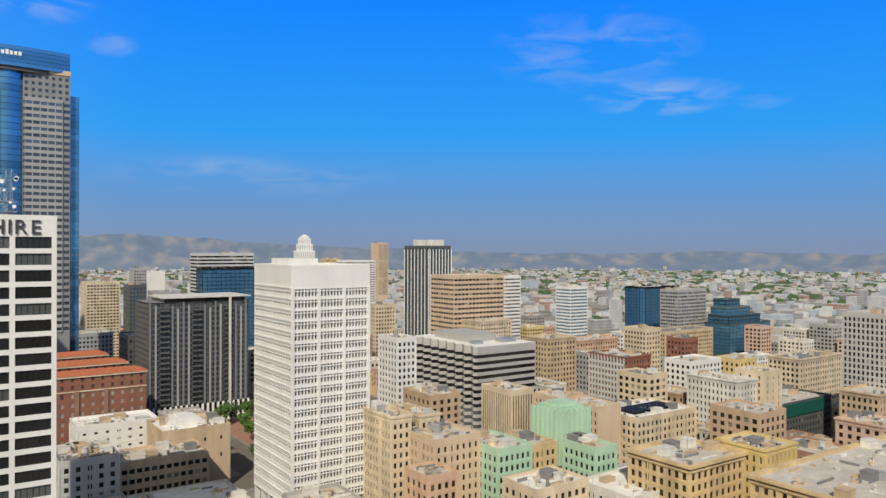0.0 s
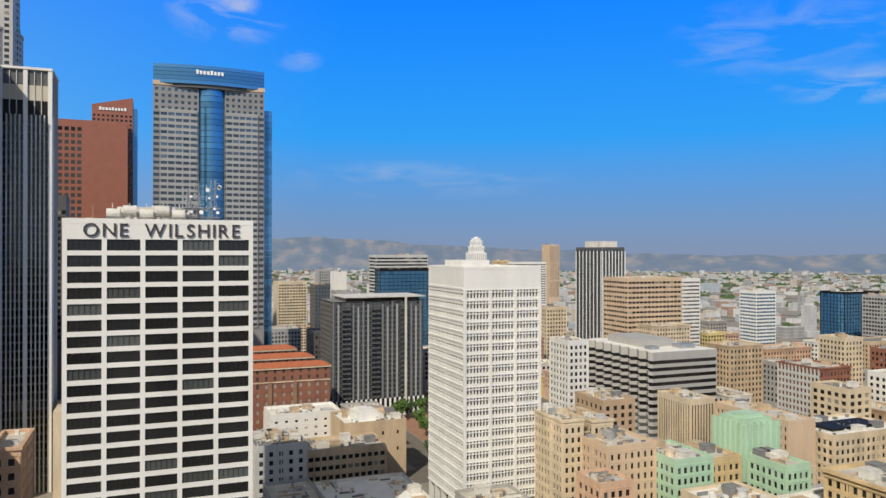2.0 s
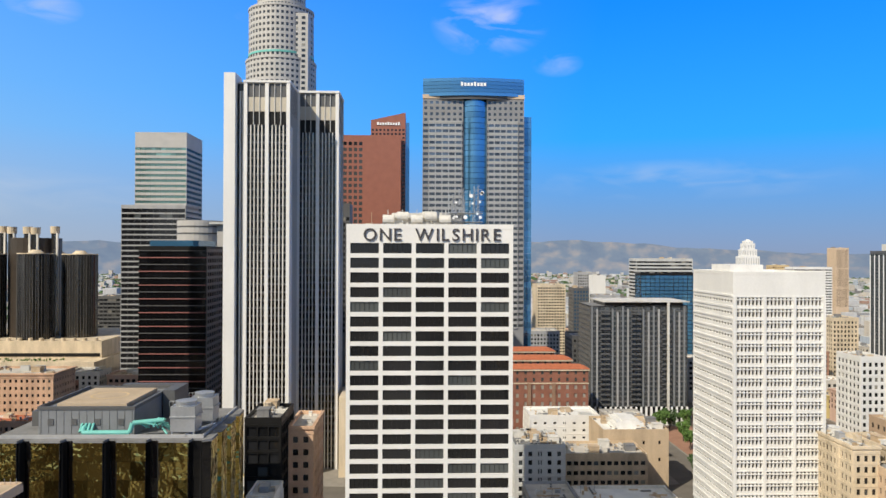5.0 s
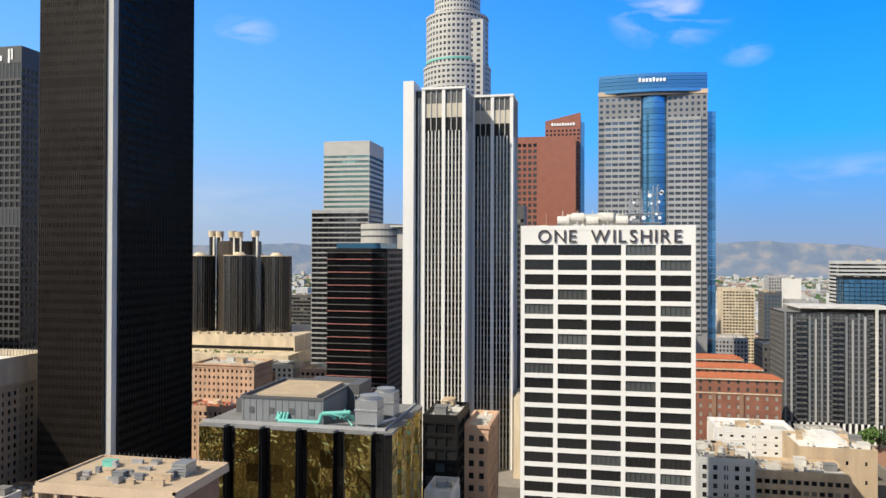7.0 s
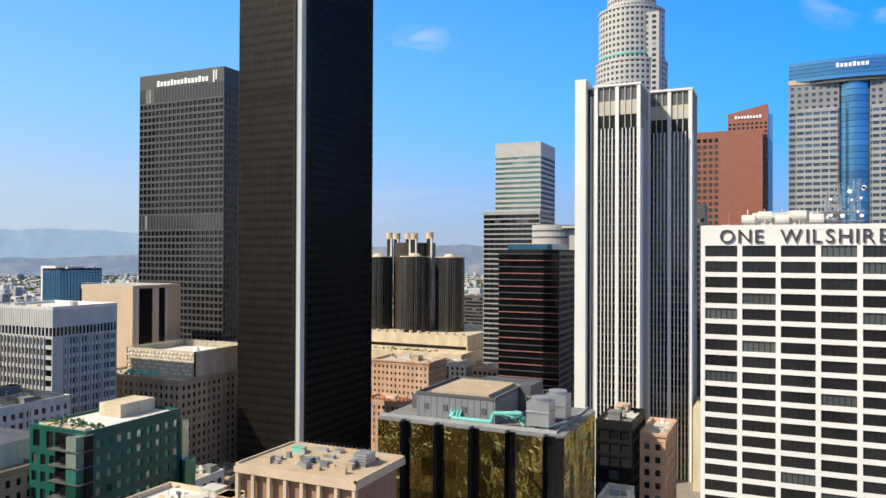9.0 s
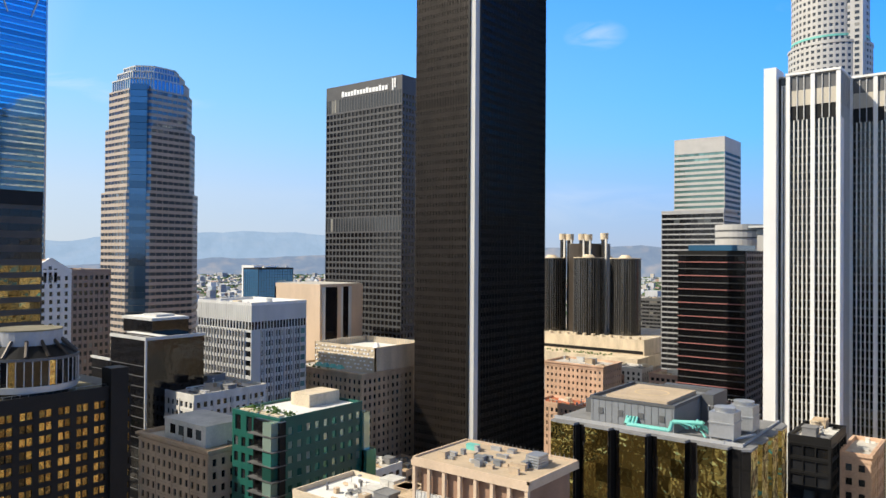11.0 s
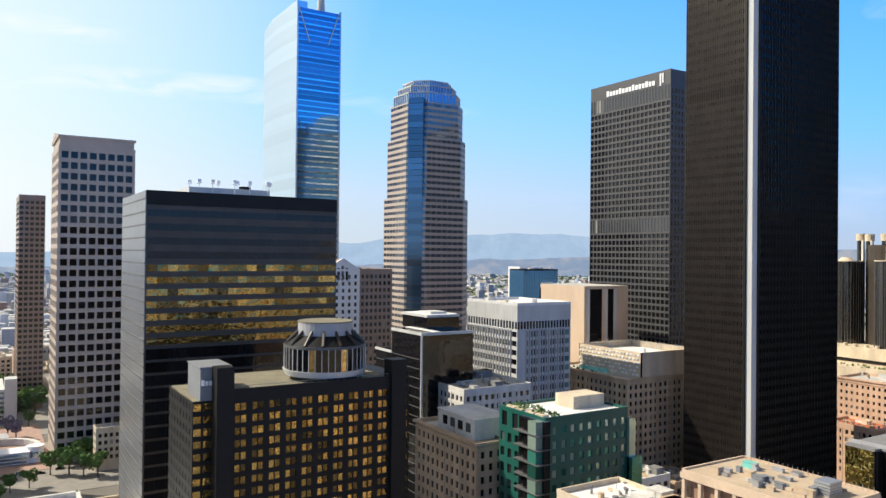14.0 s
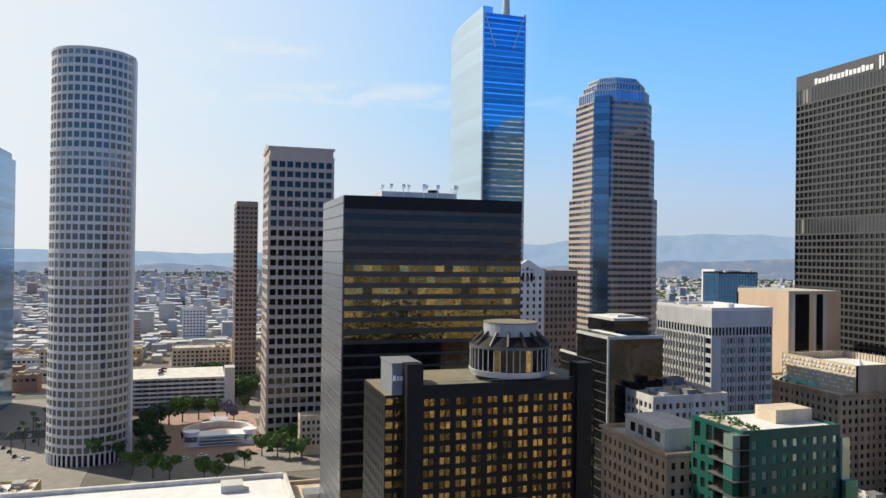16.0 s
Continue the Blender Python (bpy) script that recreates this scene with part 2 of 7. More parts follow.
# ---- mesh helpers ----
class Build:
    """Collects boxes and faces for one mesh."""

    def __init__(self):
        self.v, self.f = [], []

    def quad(self, a, b, c, d):
        k = len(self.v)
        self.v += [a, b, c, d]
        self.f.append((k, k + 1, k + 2, k + 3))

    def box(self, x0, x1, y0, y1, z0, z1):
        k = len(self.v)
        self.v += [(x, y, z) for z in (z0, z1) for x, y in ((x0, y0), (x1, y0), (x1, y1), (x0, y1))]
        self.f += [(k + a, k + b, k + c, k + d) for a, b, c, d in ((3, 2, 1, 0), (4, 5, 6, 7), (0, 1, 5, 4), (1, 2, 6, 5), (2, 3, 7, 6), (3, 0, 4, 7))]
        return self

    def prism(self, pts, z0, z1, top=None):
        """An upright prism over a plan outline (counter-clockwise); top: another outline for its upper end."""
        k, n = len(self.v), len(pts)
        self.v += [(x, y, z0) for x, y in pts] + [(x, y, z1) for x, y in (top or pts)]
        self.f += [tuple(k + n - 1 - i for i in range(n)), tuple(k + n + i for i in range(n))]
        self.f += [(k + i, k + (i + 1) % n, k + n + (i + 1) % n, k + n + i) for i in range(n)]
        return self

    def bar(self, a, b, r, n=6):
        """A round bar from a to b."""
        a, b = Vector(a), Vector(b)
        q = (b - a).to_track_quat("Z", "Y")
        k = len(self.v)
        for p in (a, b):
            self.v += [tuple(p + q @ Vector((r * math.cos(i * math.tau / n), r * math.sin(i * math.tau / n), 0))) for i in range(n)]
        self.f += [(k + i, k + (i + 1) % n, k + n + (i + 1) % n, k + n + i) for i in range(n)]
        self.f += [tuple(k + n - 1 - i for i in range(n)), tuple(k + n + i for i in range(n))]
        return self

    def mesh(self, name, material):
        me = bpy.data.meshes.new(name)
        me.from_pydata(self.v, [], self.f)
        me.materials.append(material)
        me.update()
        return me


def part(name, build, material, parent, label="", kind=""):
    ob = new(name, build.mesh(name, material) if isinstance(build, Build) else build)
    ob.parent = parent
    return tagged(ob, label=label, kind=kind)


def thing(name, label, category, group="", kind="", at=(0, 0, 0)):
    ob = new(name)
    ob.empty_display_size = 2
    ob.location = at
    return tagged(ob, label, category, group, kind)


def ring(cx, cy, r, n=32, ry=None, a0=0.0):
    return [(cx + r * math.cos(a0 + i * math.tau / n), cy + (ry or r) * math.sin(a0 + i * math.tau / n)) for i in range(n)]


PANES = [0]


class Tower:
    """A building: an Empty at its base with wall, roof, panes and fittings as parts. Plan in world metres; parts keep world places."""

    def __init__(self, name, label, category="building", group="", at=(0, 0, 0)):
        self.root = thing(name, label, category, group, at=at)
        self.o = Vector(at)
        self.wall = Build()
        self.rest = {}

    def add(self, name, build, material, label="", kind="", parent=None):
        ob = part(name, build, material, parent or self.root, label, kind)
        if parent is None:
            ob.location = -self.o
        return ob

    def face(self, p, q, z0, z1, cols, rows, w, h, glass_mat=None, depth=0.35, cap=60, groups=1, gap=0.0, lift=0.5, edge=0.0, wall=None, rest=None, pane="window_pane"):
        """One wall from p to q (plan points, the outside on the right) with rows x cols recessed windows.
        w, h: the window's share of its cell; groups, gap: bays apart; cap: panes that are objects of their own."""
        b = wall or self.wall
        px, py = p
        length = math.hypot(q[0] - px, q[1] - py)
        ux, uy = (q[0] - px) / length, (q[1] - py) / length
        nx, ny = uy, -ux
        # outside is to the right of p -> q

        def pt(u, z, d=0.0):
            return (px + ux * u + nx * d, py + uy * u + ny * d, z)

        if not cols or not rows:
            b.quad(pt(0, z0), pt(length, z0), pt(length, z1), pt(0, z1))
            return
        per = cols // groups
        span = (length - 2 * edge - gap * (groups - 1)) / groups
        cw, ch = span / per, (z1 - z0) / rows
        us = []
        for g in range(groups):
            for c in range(per):
                u = edge + g * (span + gap) + c * cw + cw * (1 - w) / 2
                us.append((u, u + cw * w))
        spots = []
        low = z0
        for r in range(rows):
            za = z0 + r * ch + ch * (1 - h) * lift
            zb = za + ch * h
            b.quad(pt(0, low), pt(length, low), pt(length, za), pt(0, za))
            last = 0.0
            for ua, ub in us:
                b.quad(pt(last, za), pt(ua, za), pt(ua, zb), pt(last, zb))
                b.quad(pt(ua, za), pt(ub, za), pt(ub, za, -depth), pt(ua, za, -depth))
                b.quad(pt(ua, zb, -depth), pt(ub, zb, -depth), pt(ub, zb), pt(ua, zb))
                b.quad(pt(ua, za), pt(ua, za, -depth), pt(ua, zb, -depth), pt(ua, zb))
                b.quad(pt(ub, za, -depth), pt(ub, za), pt(ub, zb), pt(ub, zb, -depth))
                spots.append((ua, za))
                last = ub
            b.quad(pt(last, za), pt(length, za), pt(length, zb), pt(last, zb))
            low = zb
        b.quad(pt(0, low), pt(length, low), pt(length, z1), pt(0, z1))
        pw, ph = us[0][1] - us[0][0], ch * h

        def slab(build, ox, oy, oz):
            k = len(build.v)
            for d in (-0.06, 0.0):
                build.v += [(ox + ux * u + nx * d, oy + uy * u + ny * d, oz + z) for u, z in ((0, 0), (pw, 0), (pw, ph), (0, ph))]
            build.f += [(k + 4, k + 5, k + 6, k + 7), (k + 3, k + 2, k + 1, k), (k, k + 1, k + 5, k + 4), (k + 2, k + 3, k + 7, k + 6), (k + 1, k + 2, k + 6, k + 5), (k + 3, k, k + 4, k + 7)]

        spots.sort(key=lambda s: -s[1])
        glass_mat = glass_mat or G_DARK
        away_ = math.hypot(px + ux * length / 2, py + uy * length / 2)
        cap = int(cap * (0.66 if away_ < 260 else 0.4 if away_ < 400 else 0.2 if away_ < 600 else 0.06))
        if self.root is None:
            cap = 0
        if cap:
            one = Build()
            slab(one, 0, 0, 0)
            me = one.mesh(pane, glass_mat)
            for u, z in spots[:cap]:
                ob = new(pane, me)
                ob.parent = self.root
                x, y, zz = pt(u, z, -depth + 0.03)
                ob.location = Vector((x, y, zz)) - self.o
                PANES[0] += 1
        if spots[cap:]:
            g = rest or glass_mat
            many = self.rest.setdefault(g.name, (Build(), g))[0]
            for u, z in spots[cap:]:
                slab(many, *pt(u, z, -depth + 0.03))

    def done(self, material, label=""):
        for many, g in self.rest.values():
            self.add("window_panes", many, g, kind="stuff")
        return self.add("wall", self.wall, material, label)

    def flat_roof(self, x0, x1, y0, y1, z, material, parapet=1.0, thick=0.4, rim=None):
        self.add("roof", Build().box(x0 + thick, x1 - thick, y0 + thick, y1 - thick, z - parapet - 0.5, z - parapet), material)
        r = Build()
        r.box(x0 - 0.05, x1 + 0.05, y0 - 0.05, y0 + thick, z - parapet - 0.1, z).box(x0 - 0.05, x1 + 0.05, y1 - thick, y1 + 0.05, z - parapet - 0.1, z)
        r.box(x0 - 0.05, x0 + thick, y0 + thick, y1 - thick, z - parapet - 0.1, z).box(x1 - thick, x1 + 0.05, y0 + thick, y1 - thick, z - parapet - 0.1, z)
        self.add("parapet", r, rim or material)


class Joined(Tower):
    """A building of the crowd: its geometry joins that of its neighbours, material by material."""

    pool = {}

    def __init__(self, *_, **__):
        self.root, self.o, self.wall, self.rest = None, Vector(), Build(), {}

    def add(self, name, build, material, label="", kind="", parent=None):
        into = Joined.pool.setdefault(material.name, (Build(), material))[0]
        k = len(into.v)
        into.v += build.v
        into.f += [tuple(i + k for i in f) for f in build.f]


def block(name, label, x0, x1, y0, y1, z1, wall, south=None, east=None, west=None, north=None, roof=None, zb=0.0, category="building", group="", top=1.2, glass_mat=None, cap=40, depth=0.35, units=0, rim=None, seed=0, cls=Tower):
    """A box building. south ... north: (cols, rows, w, h, z0, z1) of that side's windows."""
    t = cls(name, label, category, group, at=((x0 + x1) / 2, (y0 + y1) / 2, zb))
    sides = {"s": ((x0, y0), (x1, y0), south), "e": ((x1, y0), (x1, y1), east), "n": ((x1, y1), (x0, y1), north), "w": ((x0, y1), (x0, y0), west)}
    for key, (p, q, spec) in sides.items():
        if not spec:
            t.face(p, q, zb, z1, 0, 0, 0, 0)
            continue
        cols, rows, w, h, za, zt = spec[:6]
        kw = dict(spec[6]) if len(spec) > 6 else {}
        kw.setdefault("cap", cap)
        kw.setdefault("glass_mat", glass_mat)
        kw.setdefault("depth", depth)
        if za > zb:
            t.face(p, q, zb, za, 0, 0, 0, 0)
        t.face(p, q, za, zt, cols, rows, w, h, **kw)
        if zt < z1:
            t.face(p, q, zt, z1, 0, 0, 0, 0)
    t.done(wall)
    t.flat_roof(x0, x1, y0, y1, z1, roof or ROOF, top, rim=rim or wall)
    rng = random.Random(seed + int(x0 * 7 + y0 * 3))
    for _ in range(min(units, 3)):
        roof_unit(t, rng, x0, x1, y0, y1, z1 - top)
    if units and min(x1 - x0, y1 - y0) > 8:
        roof_clutter(t, rng, x0, x1, y0, y1, z1 - top, units * 4 + 8 if math.hypot(x0, y0) < 420 else units * 2 + 3)
    return t


def roof_clutter(t, rng, x0, x1, y0, y1, z, n):
    """Small vents, ducts, pipes, hatches, low walls and masts, in pale and dark lots."""
    lots = (Build(), Build(), Build())
    for _ in range(n):
        b = rng.choice(lots)
        x, y = rng.uniform(x0 + 1.2, x1 - 3.2), rng.uniform(y0 + 1.2, y1 - 3.2)
        pick = rng.random()
        if pick < 0.3:
            w, d, h = rng.uniform(0.6, 1.9), rng.uniform(0.6, 1.9), rng.uniform(0.4, 1.6)
            b.box(x, x + w, y, y + d, z, z + h).box(x - 0.07, x + w + 0.07, y - 0.07, y + d + 0.07, z + h, z + h + 0.1)
        elif pick < 0.5:
            r = rng.uniform(0.2, 0.5)
            b.prism(ring(x, y, r, 8), z, z + rng.uniform(0.6, 1.6)).prism(ring(x, y, r * 1.5, 8), z + 1.6, z + 1.9)
        elif pick < 0.7:
            if rng.random() < 0.5:
                b.box(x, min(x + rng.uniform(3, 9), x1 - 0.6), y, y + 0.5, z + 0.2, z + 0.75)
            else:
                b.box(x, x + 0.5, y, min(y + rng.uniform(3, 9), y1 - 0.6), z + 0.2, z + 0.75)
        elif pick < 0.85:
            b.box(x, min(x + rng.uniform(3, 8), x1 - 0.5), y, y + 0.25, z, z + rng.uniform(0.6, 1.3))
        elif pick < 0.93:
            b.bar((x, y, z), (x, y, z + rng.uniform(2.5, 5)), 0.07, 4)
        else:
            w, d = min(4.5, (x1 - x0) / 3), min(4, (y1 - y0) / 3)
            x, y = min(x, x1 - w - 0.6), min(y, y1 - d - 0.6)
            b.box(x, x + w, y, y + d, z, z + 2.6).box(x - 0.15, x + w + 0.15, y - 0.15, y + d + 0.15, z + 2.6, z + 2.8).box(x + w * 0.3, x + w * 0.3 + 0.9, y - 0.06, y, z, z + 2)
    for b, m in zip(lots, (OFFWHITE, ROOFD, TAN)):
        if b.v:
            t.add("roof_clutter", b, m, kind="stuff")


def roof_unit(t, rng, x0, x1, y0, y1, z):
    """A plant box with a cap, or a small cylinder vent, on a roof."""
    w, d, h = rng.uniform(1.5, 6), rng.uniform(1.5, 5), rng.uniform(0.9, 2.8)
    if rng.random() < 0.5:
        w, d, h = w * 0.4, d * 0.4, h * 0.5
    w, d = min(w, (x1 - x0) / 3), min(d, (y1 - y0) / 3)
    x, y = rng.uniform(x0 + 1.5, x1 - w - 1.5), rng.uniform(y0 + 1.5, y1 - d - 1.5)
    b = Build()
    if rng.random() < 0.25:
        b.prism(ring(x + w / 2, y + d / 2, w / 3, 10), z, z + h).prism(ring(x + w / 2, y + d / 2, w / 2.6, 10), z + h, z + h + 0.2)
    else:
        b.box(x, x + w, y, y + d, z, z + h).box(x - 0.1, x + w + 0.1, y - 0.1, y + d + 0.1, z + h, z + h + 0.15)
        if rng.random() < 0.5:
            b.box(x + w, x + w + 1.5, y + d * 0.3, y + d * 0.6, z, z + h * 0.5)
    t.add("roof_unit", b, rng.choice((LGREY, GREY, OFFWHITE, ROOFT, CREAM)))


# ---- ground ----
gb = Build()
gb.quad((-4900, -4900, 0), (4900, -4900, 0), (4900, 4900, 0), (-4900, 4900, 0))
GROUND = mat("city_ground", (0.15, 0.135, 0.115), 0.95, var=0.45, size=60, grain=8)
ground = tagged(new("ground", gb.mesh("ground", GROUND)), "grey asphalt and paving between the city blocks", "ground", kind="structure")


# ---- towers ----
def letters(t, body, x, y, z, size, width, material, name="sign_letter", label="", depth=0.22):
    """Raised capitals on a south wall, one part a letter, centred on x."""
    made, u = [], 0.0
    for ch in body:
        if ch == " ":
            u += size * 0.62
            continue
        cu = bpy.data.curves.new(name, "FONT")
        cu.body, cu.size, cu.extrude, cu.offset = ch, size, depth, size * 0.004
        tmp = bpy.data.objects.new(name, cu)
        me = bpy.data.meshes.new_from_object(tmp)
        bpy.data.objects.remove(tmp)
        xs = [v.co.x for v in me.vertices]
        made.append((me, u - min(xs)))
        u += max(xs) - min(xs) + size * 0.2
    k = width / (u - size * 0.2)
    for me, off in made:
        for v in me.vertices:
            v.co.x = (v.co.x + off) * k - width / 2
        me.materials.clear()
        me.materials.append(material)
        ob = t.add(name, me, material, label)
        ob.matrix_basis = Matrix.Translation(Vector((x, y, z)) - t.o) @ Euler((radians(90), 0, 0)).to_matrix().to_4x4()


def sign_bars(t, p, q, z0, z1, n, material, name="sign_bar", out=0.4):
    """Lettering as plain bars between two plan points."""
    d = Vector((q[0] - p[0], q[1] - p[1], 0))
    L = d.length
    d.normalize()
    nv = Vector((d.y, -d.x, 0)) * out
    for i in range(n):
        ua, ub = L * i / n, L * (i + 0.72) / n
        c = [Vector((p[0], p[1], 0)) + d * u for u in (ua, ub)]
        top = z1 if i % 4 == 0 else z0 + (z1 - z0) * 0.8
        t.add(name, Build().prism([tuple(v.xy) for v in (c[0] + nv, c[1] + nv, c[1], c[0])], z0, top), material)


def white_grid_tower():
    x0, x1, y0, y1, z1 = -20.0, 25.7, 203.4, 246, 120.0
    spec = (5, 28, 0.87, 0.7, 2.9, 115.4, dict(edge=0.5, cap=210, depth=0.5))
    t = block("office_tower", "white concrete grid office tower with dark window bands and roof aerials", x0, x1, y0, y1, z1, WHITE,
              south=spec, east=(5, 28, 0.86, 0.7, 2.9, 115.4, dict(cap=0, rest=G_FAR)), west=(5, 28, 0.86, 0.7, 2.9, 115.4, dict(cap=0, rest=G_FAR)), roof=ROOF, units=6)
    mull = Build()
    bay_ = (x1 - x0 - 1.0) / 5
    for c in range(5):
        for k in range(1, 6):
            u = x0 + 0.5 + bay_ * (c + 0.065 + 0.87 * k / 6)
            mull.box(u - 0.05, u + 0.05, y0 + 0.36, y0 + 0.48, 2.9, 115.2)
    t.add("mullions", mull, BLACK, kind="stuff")
    letters(t, "ONE WILSHIRE", 3.45, y0 - 0.2, 115.5, 4.8, 37.5, SIGN, label="raised dark grey capital letter")
    # low cooling plant and tanks on the roof
    p = Build()
    for k in range(5):
        p.bar((-10.5 + k * 4, 211.6, 121.6 + (k % 2) * 0.9), (-7.2 + k * 4, 211.6, 121.6 + (k % 2) * 0.9), 1.35, 12)
        p.bar((-9 + k * 4.1, 210.9, 119), (-9 + k * 4.1, 210.9, 124.4), 0.12, 5)
    p.box(-9, 7, 212, 228, 119, 122.2).box(-8, 0, 214, 224, 122.2, 123.6).prism(ring(3.2, 218, 2.6, 16), 122.2, 124.2)
    for i in range(9):
        p.box(-9.6 + i * 1.9, -8.9 + i * 1.9, 211.4, 212, 119, 122.6 + (i % 3) * 0.5)
    t.add("plant_room", p, OFFWHITE, "cream painted plant enclosure")
    # aerial lattice with dishes
    mast = Build()
    rng = random.Random(4)
    for mx, my, mh in ((9.5, 212, 10), (12.5, 214, 12), (15.5, 212, 11), (17, 216, 13), (13, 218, 9), (10.5, 217, 8)):
        for dx, dy in ((-0.5, 0), (0.5, 0), (0, 0.8)):
            mast.bar((mx + dx, my + dy, 119), (mx, my, 119 + mh), 0.07, 4)
        for k in range(1, int(mh)):
            mast.bar((mx - 0.5, my, 119 + k), (mx + 0.5, my + 0.3, 119.8 + k), 0.05, 4)
        for k in range(3):
            z = 119 + mh * (0.4 + 0.25 * k)
            mast.bar((mx - 1.2, my, z), (mx + 1.2, my, z), 0.06, 4)
            mast.box(mx - 1.3, mx - 1.05, my - 0.1, my + 0.1, z - 0.8, z + 0.9)
    for z in (121, 123.5):
        mast.box(8.5, 18, 211.6, 218, z, z + 0.12)
    mast_ob = t.add("aerial_mast", mast, METAL, "grey steel aerial frame")
    for i in range(12):
        x, z, r = rng.uniform(8, 18.5), rng.uniform(121.5, 131), rng.uniform(0.25, 0.6)
        d = Build()
        outline = ring(0, 0, r, 10)
        y = 211.2
        k = len(d.v)
        d.v += [(x + a, y, z + c) for a, c in outline] + [(x + a * 0.4, y + 0.35, z + c * 0.4) for a, c in outline]
        d.f += [tuple(k + i2 for i2 in range(10)), *[(k + j, k + 10 + j, k + 10 + (j + 1) % 10, k + (j + 1) % 10) for j in range(10)], tuple(k + 19 - j for j in range(10))]
        t.add("dish", d, SIGNW, "white dish aerial", parent=mast_ob)


def white_slot_tower():
    x0, x1, y0, y1, z1 = 106.5, 138.5, 249.2, 285.8, 106.2
    t = block("slab_tower", "white precast office tower with small deep windows and a blank top", x0, x1, y0, y1, z1, WHITE,
              south=(21, 20, 0.62, 0.66, 19.0, 98.0, dict(groups=3, gap=1.2, edge=1.2, cap=260, depth=0.8, glass_mat=G_BLACK)),
              west=(14, 20, 0.93, 0.2, 19.0, 98.0, dict(groups=2, gap=0.8, edge=0.8, cap=0, depth=0.5, rest=G_GREY)),
              roof=ROOFW, zb=19, top=1.0)
    for i in range(6):
        x = x0 + 0.8 + i * (x1 - x0 - 1.6) / 5
        t.add("column", Build().box(x - 0.8, x + 0.8, y0 + 0.2, y0 + 1.8, 0, 19), WHITE)
        y = y0 + 1 + i * (y1 - y0 - 2) / 5
        t.add("column", Build().box(x0 + 0.2, x0 + 1.8, y - 0.8, y + 0.8, 0, 19), WHITE)
    t.add("lobby", Build().box(x0 + 5, x1 - 3, y0 + 5, y1 - 3, 0, 19), G_BLACK)
    ribs = Build()
    for k in range(4):
        x = x0 + 0.5 + k * (x1 - x0 - 1) / 3
        ribs.box(x - 0.5, x + 0.5, y0 - 0.35, y0, 19, 98)
    for r in range(20):
        z = 19 + r * 79 / 20
        ribs.box(x0 + 1, x1 - 1, y0 - 0.3, y0 + 0.02, z + 2.45, z + 2.8).box(x0 + 1, x1 - 1, y0 - 0.22, y0 + 0.02, z + 3.45, z + 3.75)
    for r in range(21):
        z = 19 + r * 79 / 20
        ribs.box(x0 - 0.3, x0, y0 + 0.4, y1 - 0.4, z - 0.35, z + 0.35)
    t.add("ribs", ribs, WHITE)
    t.add("penthouse", Build().box(x0 + 4, x0 + 16, y0 + 12, y1 - 8, z1 - 1, z1 + 2.2), ROOFW)


PALEGRID = mat("pale_grey_granite", (0.36, 0.36, 0.355), 0.5, var=0.1, grain=0.4)
CROWNSTONE = mat("mid_grey_granite", (0.25, 0.25, 0.25), 0.5, var=0.12, grain=0.4)


